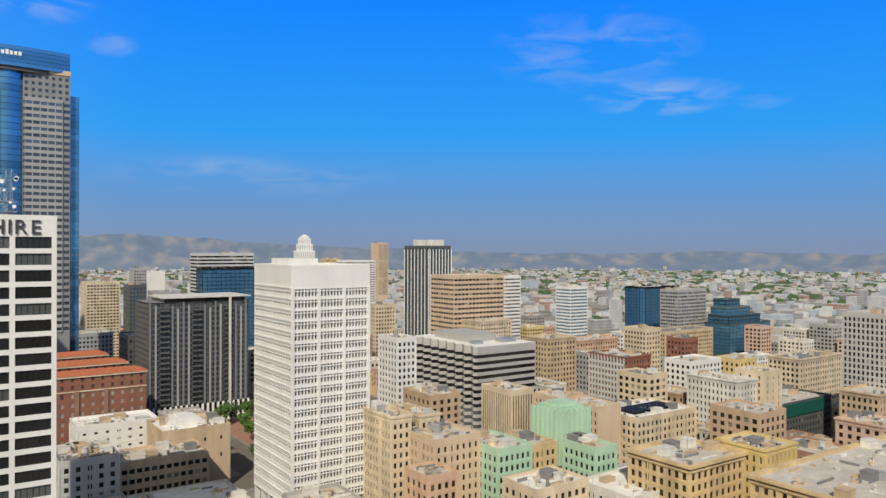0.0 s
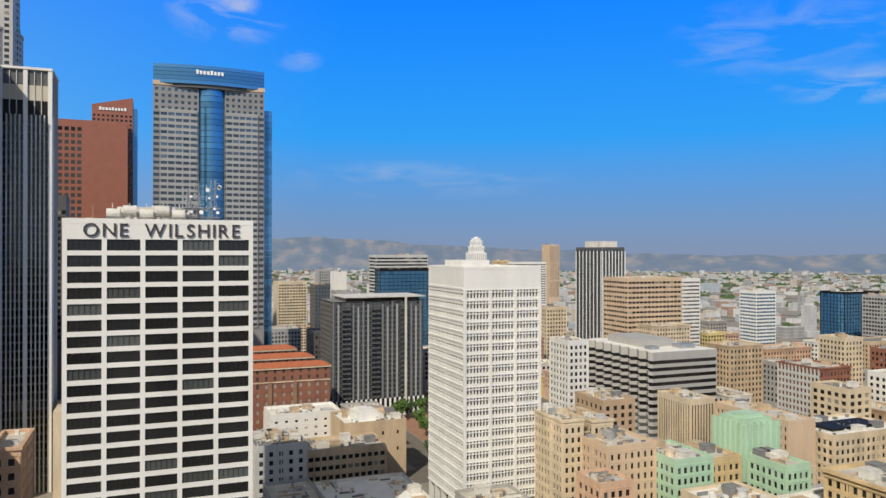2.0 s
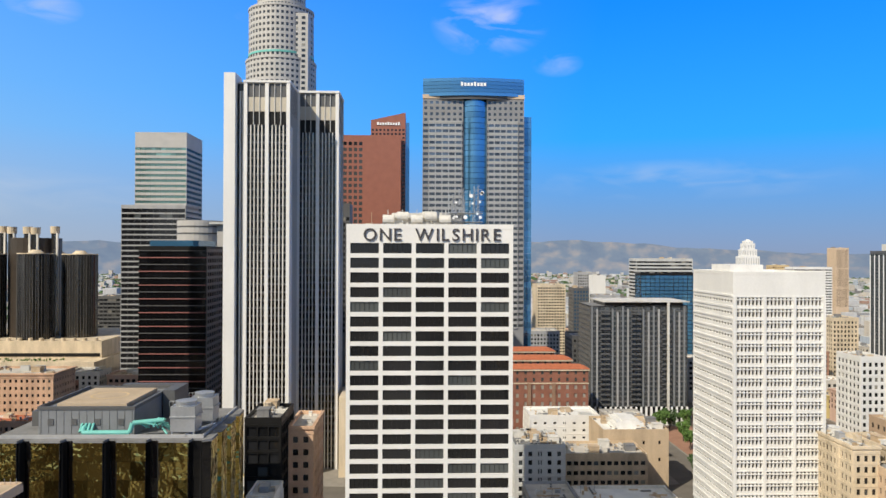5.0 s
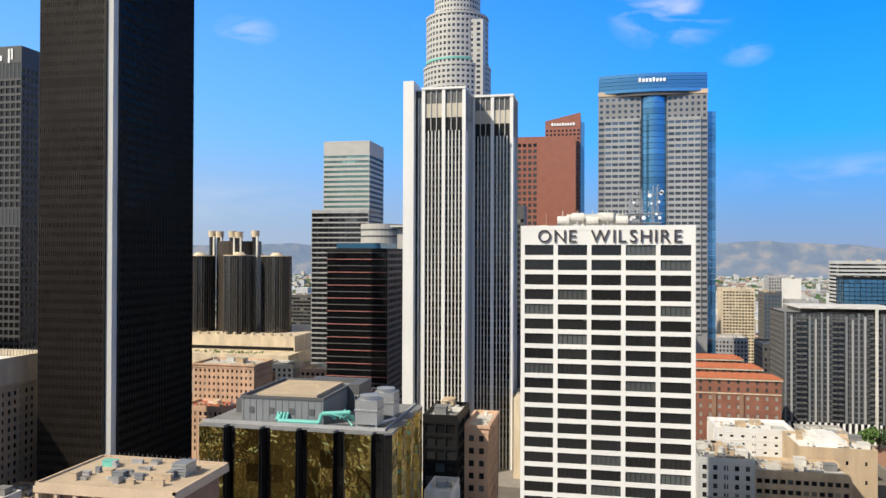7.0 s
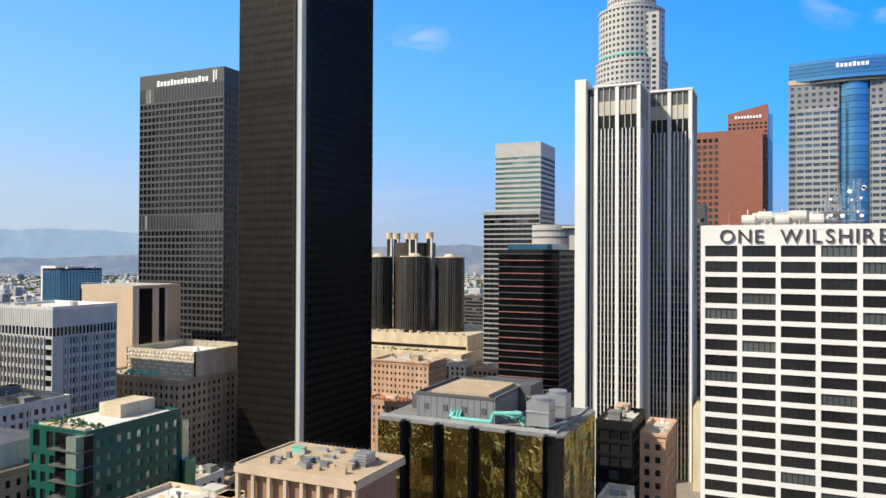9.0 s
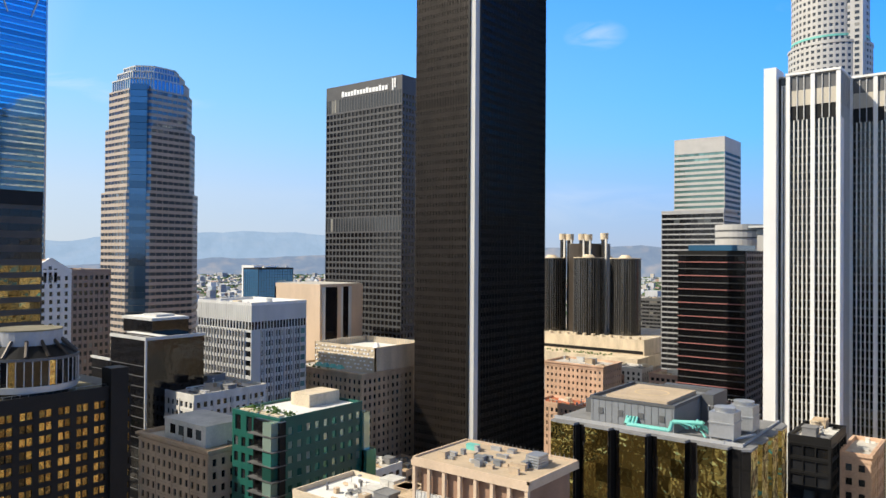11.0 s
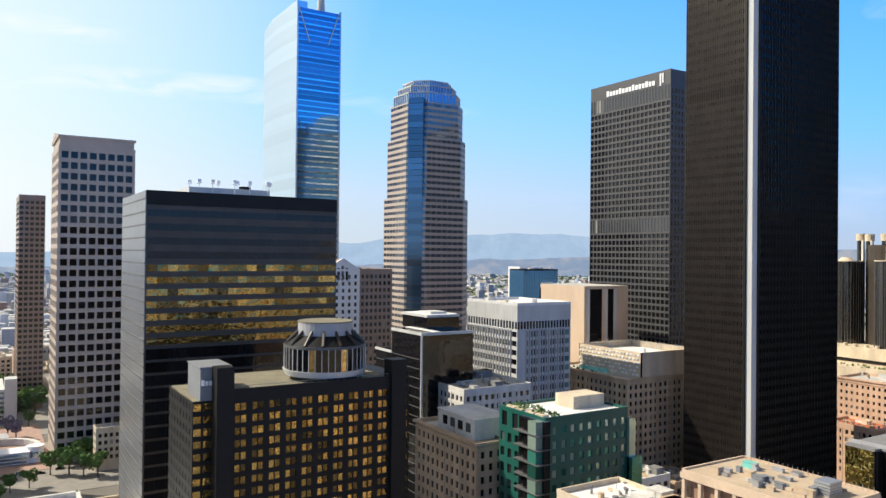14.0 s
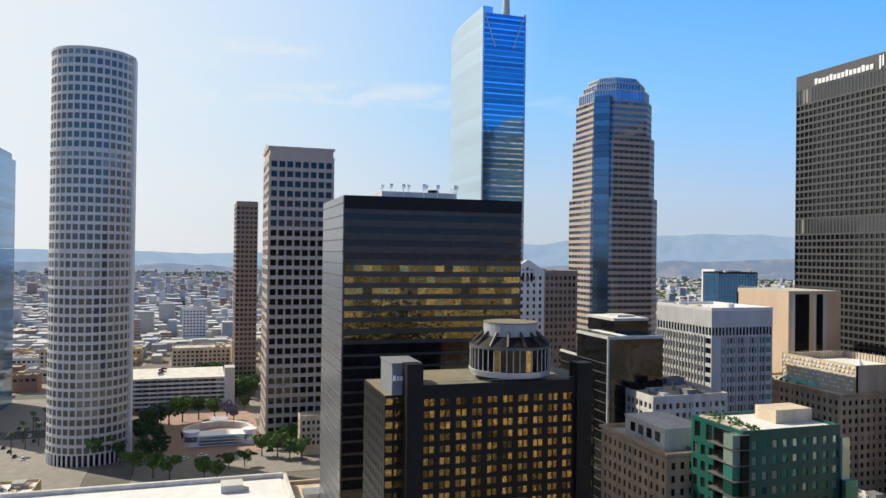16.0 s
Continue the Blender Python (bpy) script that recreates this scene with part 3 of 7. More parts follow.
def blue_crown_tower():
    """Granite tower with a curved blue glass bay and crown."""
    x0, x1, y0 = 1.9, 72.4, 515.0
    t = Tower("crown_tower", "grey granite tower with blue glass bay and curved blue crown", at=(37, 535, 0))
    xa, xb = 30.0, 46.5
    for a, b, pa, pb in ((x0, xa, x0 + 4.2, xa - 1), (xb, x1, xb + 1, x1 - 4.2)):
        z, panel = 203.0, Build()
        t.face((a, y0), (b, y0), 0, 60, 0, 0, 0, 0)
        t.face((a, y0), (b, y0), 60, z, 7, 36, 0.9, 0.5, G_SILVER, cap=20, depth=0.5)
        t.face((a, y0), (b, y0), z, 219, 7, 4, 0.5, 0.5, G_SILVER, cap=28, depth=0.4)
        t.face((a, y0), (b, y0), 219, 222, 0, 0, 0, 0)
        # pale gridded panel standing proud of the wing
        t.face((pa, y0 - 0.7), (pb, y0 - 0.7), 60, z, 5, 36, 0.86, 0.5, G_SILVER, cap=180, depth=0.45, wall=panel)
        panel.box(pa, pa + 0.02, y0 - 0.7, y0, 60, z).box(pb - 0.02, pb, y0 - 0.7, y0, 60, z).box(pa - 0.1, pb + 0.1, y0 - 0.8, y0, z, z + 1.2)
        t.add("grid_panel", panel, PALEGRID, "pale granite window grid")
    t.face((xa, y0), (xa, y0 + 4), 0, 222, 0, 0, 0, 0)
    t.face((xb, y0 + 4), (xb, y0), 0, 222, 0, 0, 0, 0)
    t.face((x1, y0), (x1, 560), 0, 206, 10, 50, 0.8, 0.5, G_DARK, cap=0)
    t.face((x1, y0), (x1, 560), 206, 222, 0, 0, 0, 0)
    t.face((x1, 560), (x0, 560), 0, 222, 0, 0, 0, 0)
    t.face((x0, 560), (x0, y0), 0, 222, 0, 0, 0, 0)
    t.done(CROWNSTONE)
    t.add("roof", Build().box(x0, x1, y0 + 4.1, 559.8, 221, 222), ROOFD)
    t.add("cap_band", Build().box(x0 - 0.25, xa, y0 - 0.45, y0, 219.6, 222.4).box(xb, x1 + 0.25, y0 - 0.45, y0, 219.6, 222.4), PEACH, "beige stone cap band")
    # bay: one curved strip of glass per storey
    n = 10
    for r in range(42):
        z = 60 + r * 162 / 42
        b = Build()
        pts = [(xa + (xb - xa) * i / n, y0 + 1.5 - 3.5 * math.sin(math.pi * i / n)) for i in range(n + 1)]
        b.prism(pts + [(xb, y0 + 4), (xa, y0 + 4)], z + 0.25, z + 162 / 42)
        t.add("glass_band", b, G_BLUE)
    t.add("bay_core", Build().box(xa + 0.1, xb - 0.1, y0 + 2.2, y0 + 4.1, 0, 222), G_BLACK)
    # crown: curved drum, storey by storey
    for r in range(5):
        z = 221 + r * 2.5
        b = Build()
        pts = [(x0 + (x1 - x0) * i / 24, y0 + 0.4 - 4.6 * math.sin(math.pi * i / 24)) for i in range(25)]
        b.prism(pts + [(x1, 559), (x0, 559)], z + 0.2, z + 2.5)
        t.add("crown_band", b, G_BLUE)
    b = Build()
    pts = [(x0 + 1 + (x1 - x0 - 2) * i / 24, y0 + 2 - 5.2 * math.sin(math.pi * i / 24)) for i in range(25)]
    t.add("crown_core", b.prism(pts + [(x1 - 1, 558), (x0 + 1, 558)], 219, 233.2), DGREY)
    sign_bars(t, (28, y0 - 4.1), (46, y0 - 4.1), 227.6, 230.4, 8, SIGNW)
    # blue glass slab behind its shoulder
    for r in range(52):
        z = r * 4
        t.add("side_band", Build().box(x1 + 0.1, 78.2, 519, 556, z + 0.2, z + 4), G_BLUE)


def red_towers():
    t = block("granite_tower", "red granite tower with square windows and a slanted top", -50.3, -15, 760, 800, 248, GRANITE,
              south=(9, 50, 0.55, 0.5, 40, 240, dict(cap=60)), east=(9, 50, 0.55, 0.5, 40, 240, dict(cap=0, rest=G_BLUE)), roof=ROOFD)
    t.add("slanted_top", Build().prism([(-50.3, 760), (-15, 760), (-15, 800), (-50.3, 800)], 248, 256, [(-15.6, 761), (-15, 760), (-15, 800), (-16, 799)]), GRANITE)
    sign_bars(t, (-44, 759.6), (-20, 759.6), 243, 246, 9, SIGNW)
    t.add("glass_edge", Build().box(-14.9, -11, 761, 799, 0, 246), G_BLUE)
    t = block("granite_block", "red granite office block with square dark windows", -78, -19.2, 740, 758, 229.4, GRANITE,
              south=(11, 20, 0.66, 0.6, 105, 224, dict(cap=70, edge=1.0)), roof=ROOFD)
    # a smooth granite wing covers the right half
    t.add("wing", Build().box(-56.5, -19, 739, 741, 60, 229), GRANITE)
    t = block("low_tower", "dark low tower behind the white offices", -66, -45, 480, 500, 144, DGREY, south=(8, 20, 0.8, 0.6, 60, 136, dict(cap=0, rest=G_FAR)), roof=ROOFD)
    sign_bars(t, (-64, 479.6), (-54, 479.6), 139, 141.5, 4, SIGNW)


CROWNPANEL = mat("beige_crown_panel", (0.5, 0.45, 0.36), 0.6, var=0.2, streak=1)


def ribbed_tower():
    """White tower of two stepped blocks: broad piers with close thin ribs between them, a panelled crown and a blank pier."""
    t = Tower("ribbed_tower", "tall white ribbed office tower with dark slot windows", at=(-70, 390, 0))
    x0, xm, xr, ya, yb, z1 = -85.8, -63.5, -42.2, 364.5, 387.0, 195.6
    body = Build().box(-89.5, xm - 0.4, ya + 0.6, 420, 0, z1 - 1).box(x0 + 4, xr - 0.4, yb + 0.6, 411, 0, z1 - 1)
    t.add("core", body, G_BLACK, "dark glass between the ribs")
    t.add("pier", Build().box(-94.6, -89.2, 360.5, 374, 0, 199), WHITE, "smooth white concrete pier")
    t.add("slot_wall", Build().box(-88.0, -87.2, ya + 0.1, ya + 0.7, 0, 191).box(-86.7, -86.1, ya + 0.1, ya + 0.7, 0, 191), LGREY)
    for a, b, y in ((x0, xm, ya), (-64.0, xr, yb)):
        mid = (a + b) / 2
        for u, w in ((a + 0.8, 0.85), (mid, 0.85), (b - 0.8, 0.85)):
            t.add("broad_pier", Build().box(u - w, u + w, y - 0.7, y + 0.6, 0, z1 - 0.6), WHITE)
        for lo, hi in ((a + 1.65, mid - 0.85), (mid + 0.85, b - 1.65)):
            for i in range(4):
                u = lo + (hi - lo) * (i + 0.9) / 4.8
                t.add("rib", Build().box(u - 0.26, u + 0.26, y - 0.25, y + 0.6, 0, 174.4), OFFWHITE)
            for i in range(3):
                ua, ub = lo + (hi - lo) * i / 3 + 0.12, lo + (hi - lo) * (i + 1) / 3 - 0.12
                t.add("crown_panel", Build().box(ua, ub, y + 0.1, y + 0.6, 181, 188), CROWNPANEL, "beige crown panel")
                t.add("crown_louvre", Build().box(ua, ub, y + 0.25, y + 0.62, 188.1, z1 - 1.2), DGREY)
                t.add("mullion", Build().box(ub - 0.05, ub + 0.3, y - 0.3, y + 0.6, 174.4, z1 - 0.8), LGREY)
            t.add("vent_band", Build().box(lo, hi, y + 0.35, y + 0.63, 174.4, 181), BLACK)
        t.add("cornice", Build().box(a - 0.2, b + 0.3, y - 1.0, y + 1.0, z1 - 0.6, z1 + 0.5), WHITE)
        lines = Build()
        for r in range(45):
            lines.box(a, b, y + 0.5, y + 0.64, r * 3.85, r * 3.85 + 0.8)
        t.add("floor_bands", lines, DGREY, kind="stuff")
    # flanks: a broad blank corner, then ribs
    for x, y, far in ((xm, ya, yb), (xr, yb, 410.5)):
        t.add("flank_wall", Build().box(x - 0.4, x - 0.02, y + 0.6, y + 7.5, 0, 174.4), WHITE)
        for i in range(6):
            v = y + 8.5 + i * (far - y - 9) / 5.4
            t.add("flank_rib", Build().box(x - 0.5, x + 0.05, v - 0.3, v + 0.3, 0, 174.4), LGREY)
        for i in range(9):
            v = y + 0.8 + i * (far - y - 1.6) / 8
            t.add("mullion", Build().box(x - 0.5, x + 0.1, v - 0.18, v + 0.18, 174.4, z1 - 0.6), LGREY)
        t.add("crown_side", Build().box(x - 0.45, x - 0.1, y + 0.6, far, 181, z1 - 0.7), DGREY)
        t.add("cornice", Build().box(x - 1.0, x + 0.35, y + 1.0, far, z1 - 0.6, z1 + 0.5), WHITE)
    t.add("roof", Build().box(-89, xm, ya + 0.6, 420, z1 - 1, z1 - 0.3).box(xm, xr - 0.5, yb + 0.6, 411, z1 - 1.2, z1 - 0.4), ROOF)
    t.add("podium", Build().box(-40, -22, 372, 410, 0, 40), CREAM)


def round_tower(name, label, cx, cy, levels, wall, n=40, glass_mat=None, w=0.6, h=0.55, storey=3.9, cap=120, a0=0.0):
    """A round tower of stacked drums. levels: (z0, z1, radius)."""
    t = Tower(name, label, at=(cx, cy, 0))
    for i, (za, zb, r) in enumerate(levels):
        pts = ring(cx, cy, r, n, a0=a0)
        rows = max(1, int((zb - za) / storey))
        near = sorted(range(n), key=lambda k: math.hypot(*pts[k]))[: n // 2]
        for k in range(n):
            p, q = pts[k], pts[(k + 1) % n]
            if k in near:
                t.face(p, q, za, zb, 1, rows, w, h, glass_mat, cap=min(rows, cap // (n // 2)) if i == len(levels) - 1 or cap > 200 else 0, rest=glass_mat)
            else:
                t.face(p, q, za, zb, 0, 0, 0, 0)
        t.add("drum_roof", Build().prism(ring(cx, cy, r - 0.1, n, a0=a0), zb - 0.5, zb), ROOF)
        t.add("cornice", Build().prism(ring(cx, cy, r + 0.35, n, a0=a0), zb - 1.6, zb - 0.02), wall)
    t.done(wall)
    return t


def setback_round_tower():
    t = round_tower("round_tower", "tall pale granite tower with round stepped crown", -103, 553, [(0, 252, 25.5), (252, 290, 23.6), (290, 318, 17.5)], PGRANITE, 44, G_GREY, 0.55, 0.5, 4.0, 120)
    t.add("green_ring", Build().prism(ring(-103, 553, 23.9, 44), 255, 256.4), TEALPIPE)
    # square shoulder on the right, one step up
    t.add("shoulder", Build().box(-103, -80.5, 534, 560, 0, 284), PGRANITE)
    for r in range(24):
        for c in range(4):
            x = -101 + c * 5.3
            t.add("shoulder_pane", Build().box(x, x + 2.6, 533.85, 534.2, 190 + r * 3.9, 192 + r * 3.9), G_GREY)


def banded_towers():
    t = block("banded_tower", "stepped grey office tower with pale green window bands", -211.4, -173.5, 557.6, 597.2, 201.3, PGRANITE,
              south=(10, 20, 1.0, 0.5, 112, 191, dict(cap=100, glass_mat=G_TEAL, edge=0.3)), east=(10, 20, 1.0, 0.55, 112, 191, dict(cap=0, glass_mat=G_DARK, edge=0.3)), roof=ROOF)
    block("banded_wing", "lower grey office wing with dark window bands", -221, -173.8, 556.8, 590, 147.2, GREY,
          south=(10, 36, 1.0, 0.72, 2, 145, dict(cap=100, glass_mat=G_DARK, edge=0.3)), east=(8, 36, 1.0, 0.72, 2, 145, dict(cap=0, edge=0.3)), roof=ROOF)
    t = block("dark_glass_office", "dark glass office block with thin red and white floor lines", -161.5, -123.3, 432.8, 473.4, 115.7, BLACK,
              south=(9, 28, 1.0, 0.8, 2, 113, dict(cap=180, glass_mat=G_BLACK, edge=0.2, depth=0.15)), east=(10, 28, 0.6, 0.5, 2, 113, dict(cap=0, glass_mat=G_DARK)), roof=ROOFD)
    lines = mat("red_floor_trim", (0.4, 0.16, 0.14), 0.5)
    for r in range(29):
        z = 2 + r * 111 / 28
        t.add("floor_line", Build().box(-161.7, -123.1, 432.5, 432.8, z - 0.2, z + 0.25), lines if r % 2 else DGREY)
    t.add("top_band", Build().box(-156, -128, 434.5, 470, 115.7, 119), G_BLUE)
    grid = Build()
    for k in range(9):
        grid.box(-123.3, -122.8, 434 + k * 4.8, 434.9 + k * 4.8, 2, 115)
    for r in range(29):
        grid.box(-123.3, -122.9, 433.5, 473, 1.5 + r * 111 / 28, 3.0 + r * 111 / 28)
    t.add("flank_grid", grid, BGRANITE, "brown granite flank grid")
    t = Tower("curved_office", "pale concrete office with a rounded end", at=(-118, 500, 0))
    t.add("drum", Build().prism(ring(-146, 500, 15, 32), 0, 133), PGRANITE)
    t.add("wing", Build().box(-146, -108, 492, 520, 0, 130), PGRANITE)
    for z in (124, 128.5):
        t.add("slot", Build().prism(ring(-146, 500, 15.2, 32), z, z + 1.0), DGREY)
    t.add("canopy", Build().box(-150, -104, 488, 522, 130.6, 132.0), LGREY)


def cylinder_hotel():
    """Clustered glass cylinders with slender lift shafts on a terraced concrete podium."""
    t = Tower("cylinder_hotel", "mirrored hotel of clustered dark glass cylinders on a concrete podium", at=(-298, 600, 0))
    dark = glass("smoked_mirror_glass", (0.1, 0.096, 0.09), metal=0.75, blinds=0.1, blind=(0.3, 0.27, 0.22), wave=0.25, rough=0.14, island=True, low=0.35)
    spots = [(-305, 602, 15, 113), (-292.6, 576, 12.6, 110.5), (-266.5, 592, 12.8, 110), (-334, 585, 13, 110), (-300, 626, 13, 110)]
    for x, y, r, z in spots:
        n = 40
        strips, lines = Build(), Build()
        pts, inner = ring(x, y, r, n), ring(x, y, r - 0.3, n)
        for k in range(n):
            j = (k + 1) % n
            strips.prism([pts[k], pts[j], inner[j], inner[k]], 43, z)
            lines.prism(ring(*ring(x, y, r + 0.05, n)[k], 0.14, 5), 43, z)
        t.add("glass_strips", strips, dark, kind="stuff")
        t.add("drum_mullions", lines, DGREY, kind="stuff")
        t.add("drum_core", Build().prism(inner, 20, z - 0.1), BLACK)
        t.add("drum_cap", Build().prism(ring(x, y, r + 0.3, n), z, z + 0.7).prism(ring(x, y, r * 0.45, n), z + 0.7, z + 3.2, ring(x, y, r * 0.25, n)), CREAM)
    for x, y, z in ((-325, 590, 132), (-317, 588, 131.5), (-303, 584, 131.5), (-297, 584, 131), (-285, 590, 132), (-310, 606, 131.5)):
        t.add("lift_shaft", Build().prism(ring(x, y, 2.7, 14), 43, z - 5), dark)
        t.add("shaft_head", Build().prism(ring(x, y, 3.3, 14), z - 5.5, z, ring(x, y, 3.5, 14)), CREAM)
        t.add("fin", Build().box(x + 2.2, x + 3.6, y - 3.4, y - 2.0, 43, z - 5), OFFWHITE)
    t.add("inner_core", Build().prism(ring(-305, 600, 19, 24), 43, 123), BRONZE)
    t.add("podium", Build().box(-352, -236, 560, 660, 0, 46), CREAM)
    t.add("terrace", Build().box(-356, -232, 538, 664, 24, 33.5), CREAM)
    t.add("terrace_base", Build().box(-350, -238, 542, 660, 0, 24), GREY)
    t.add("podium_slot", Build().box(-351, -237, 559.7, 560.2, 34.5, 37), BLACK)
    for k in range(14):
        t.add("planter", Build().prism(ring(-345 + k * 8, 562, 1.6, 10), 46, 48), CREAM)


def black_corner_tower():
    """Very tall black tower with upright fins and pale corner strips."""
    x0, x1, y0, y1, z1 = -226.3, -192.0, 268.4, 329.0, 262.0
    t = Tower("black_tower", "very tall black tower with upright fins and pale corner strips", at=(-209, 298, 0))
    t.face((x0, y0), (x1 - 4.2, y0), 0, 180.5, 16, 46, 1.0, 0.5, G_BLACK, cap=260, depth=0.25)
    t.face((x0, y0), (x1 - 4.2, y0), 184.5, z1, 16, 19, 1.0, 0.5, G_BLACK, cap=60, depth=0.25)
    t.face((x1, y0 + 4.2), (x1, y1), 0, z1, 24, 66, 1.0, 0.5, G_BLACK, cap=0, depth=0.25)
    t.face((x1, y1), (x0, y1), 0, z1, 0, 0, 0, 0)
    t.face((x0, y1), (x0, y0), 0, z1, 0, 0, 0, 0)
    t.done(BRONZE)
    t.add("vent_band", Build().box(x0, x1 - 4.2, y0 + 0.1, y0 + 2, 180.4, 184.6), BLACK)
    for i in range(33):
        u = x0 + (x1 - 4.4 - x0) * i / 32
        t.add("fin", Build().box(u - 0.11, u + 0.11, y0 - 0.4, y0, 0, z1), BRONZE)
    # east fins in black instead of bronze: that side's shade put into their colour
    for i in range(49):
        v = y0 + 4.5 + (y1 - y0 - 4.6) * i / 48
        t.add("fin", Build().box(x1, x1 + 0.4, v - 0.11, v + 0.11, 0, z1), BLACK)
    t.add("corner_strip", Build().box(x1 - 4.2, x1 - 3.3, y0 - 0.3, y0 + 1, 0, z1), BLACK)
    t.add("corner_strip", Build().prism([(x1 - 3.3, y0 + 0.4), (x1 - 0.6, y0 + 0.4), (x1 - 0.4, y0 + 3.4), (x1 - 3.3, y0 + 3.4)], 0, z1), LGREY, "pale metal corner strip")
    t.add("corner_strip", Build().box(x1 - 1.0, x1 + 0.2, y0 + 3.4, y0 + 4.3, 0, z1), BLACK)
    t.add("roof", Build().box(x0, x1, y0, y1, z1 - 1, z1), ROOFD)


def dark_sign_tower():
    x0, x1, y0, y1, z1 = -351.2, -286.9, 327.0, 372, 218.0
    t = Tower("bank_tower", "dark granite tower with a tight window grid and white sign", at=(-319, 350, 0))
    t.face((x0, y0), (x1, y0), 0, 2, 0, 0, 0, 0)
    t.face((x0, y0), (x1, y0), 2, 126, 20, 33, 0.78, 0.66, G_BLACK, cap=260, depth=0.5)
    t.face((x0, y0), (x1, y0), 126, 135, 28, 1, 0.6, 0.9, G_GREY, cap=28, depth=0.15)
    t.face((x0, y0), (x1, y0), 135, 201, 20, 17, 0.78, 0.66, G_BLACK, cap=0, depth=0.5)
    t.face((x0, y0), (x1, y0), 201, 210, 28, 1, 0.7, 0.9, G_GREY, cap=28, depth=0.15)
    t.face((x0, y0), (x1, y0), 210, z1, 0, 0, 0, 0)
    t.face((x1, y0), (x1, y1), 0, 208, 16, 50, 0.5, 0.6, G_BLACK, cap=0, depth=0.3)
    t.face((x1, y0), (x1, y1), 208, z1, 0, 0, 0, 0)
    t.face((x1, y1), (x0, y1), 0, z1, 0, 0, 0, 0)
    t.face((x0, y1), (x0, y0), 0, z1, 0, 0, 0, 0)
    t.done(BANKSTONE)
    t.add("roof", Build().box(x0 + 0.5, x1 - 0.5, y0 + 0.5, y1 - 0.5, z1 - 1.5, z1 - 1), ROOFD)
    sign_bars(t, (-337, y0), (-297.5, y0), 210.6, 214.0, 15, SIGNW)
    logo = Build()
    logo.prism([(-294.6, y0 - 0.4), (-293.6, y0 - 0.4), (-293.6, y0), (-294.6, y0)], 209.5, 216.6).prism([(-292.8, y0 - 0.4), (-291.8, y0 - 0.4), (-291.8, y0), (-292.8, y0)], 211, 216.6)
    t.add("sign", logo, SIGNW)


BOWWALL = mat("pale_metal_panel", (0.6, 0.58, 0.54), 0.5, var=0.1, streak=1)
EYSTONE = mat("brown_grey_granite", (0.46, 0.38, 0.31), 0.5, var=0.12, grain=0.4)
FLANK = mat("grey_metal_panel", (0.24, 0.25, 0.26), 0.3, metal=0.6, var=0.15)


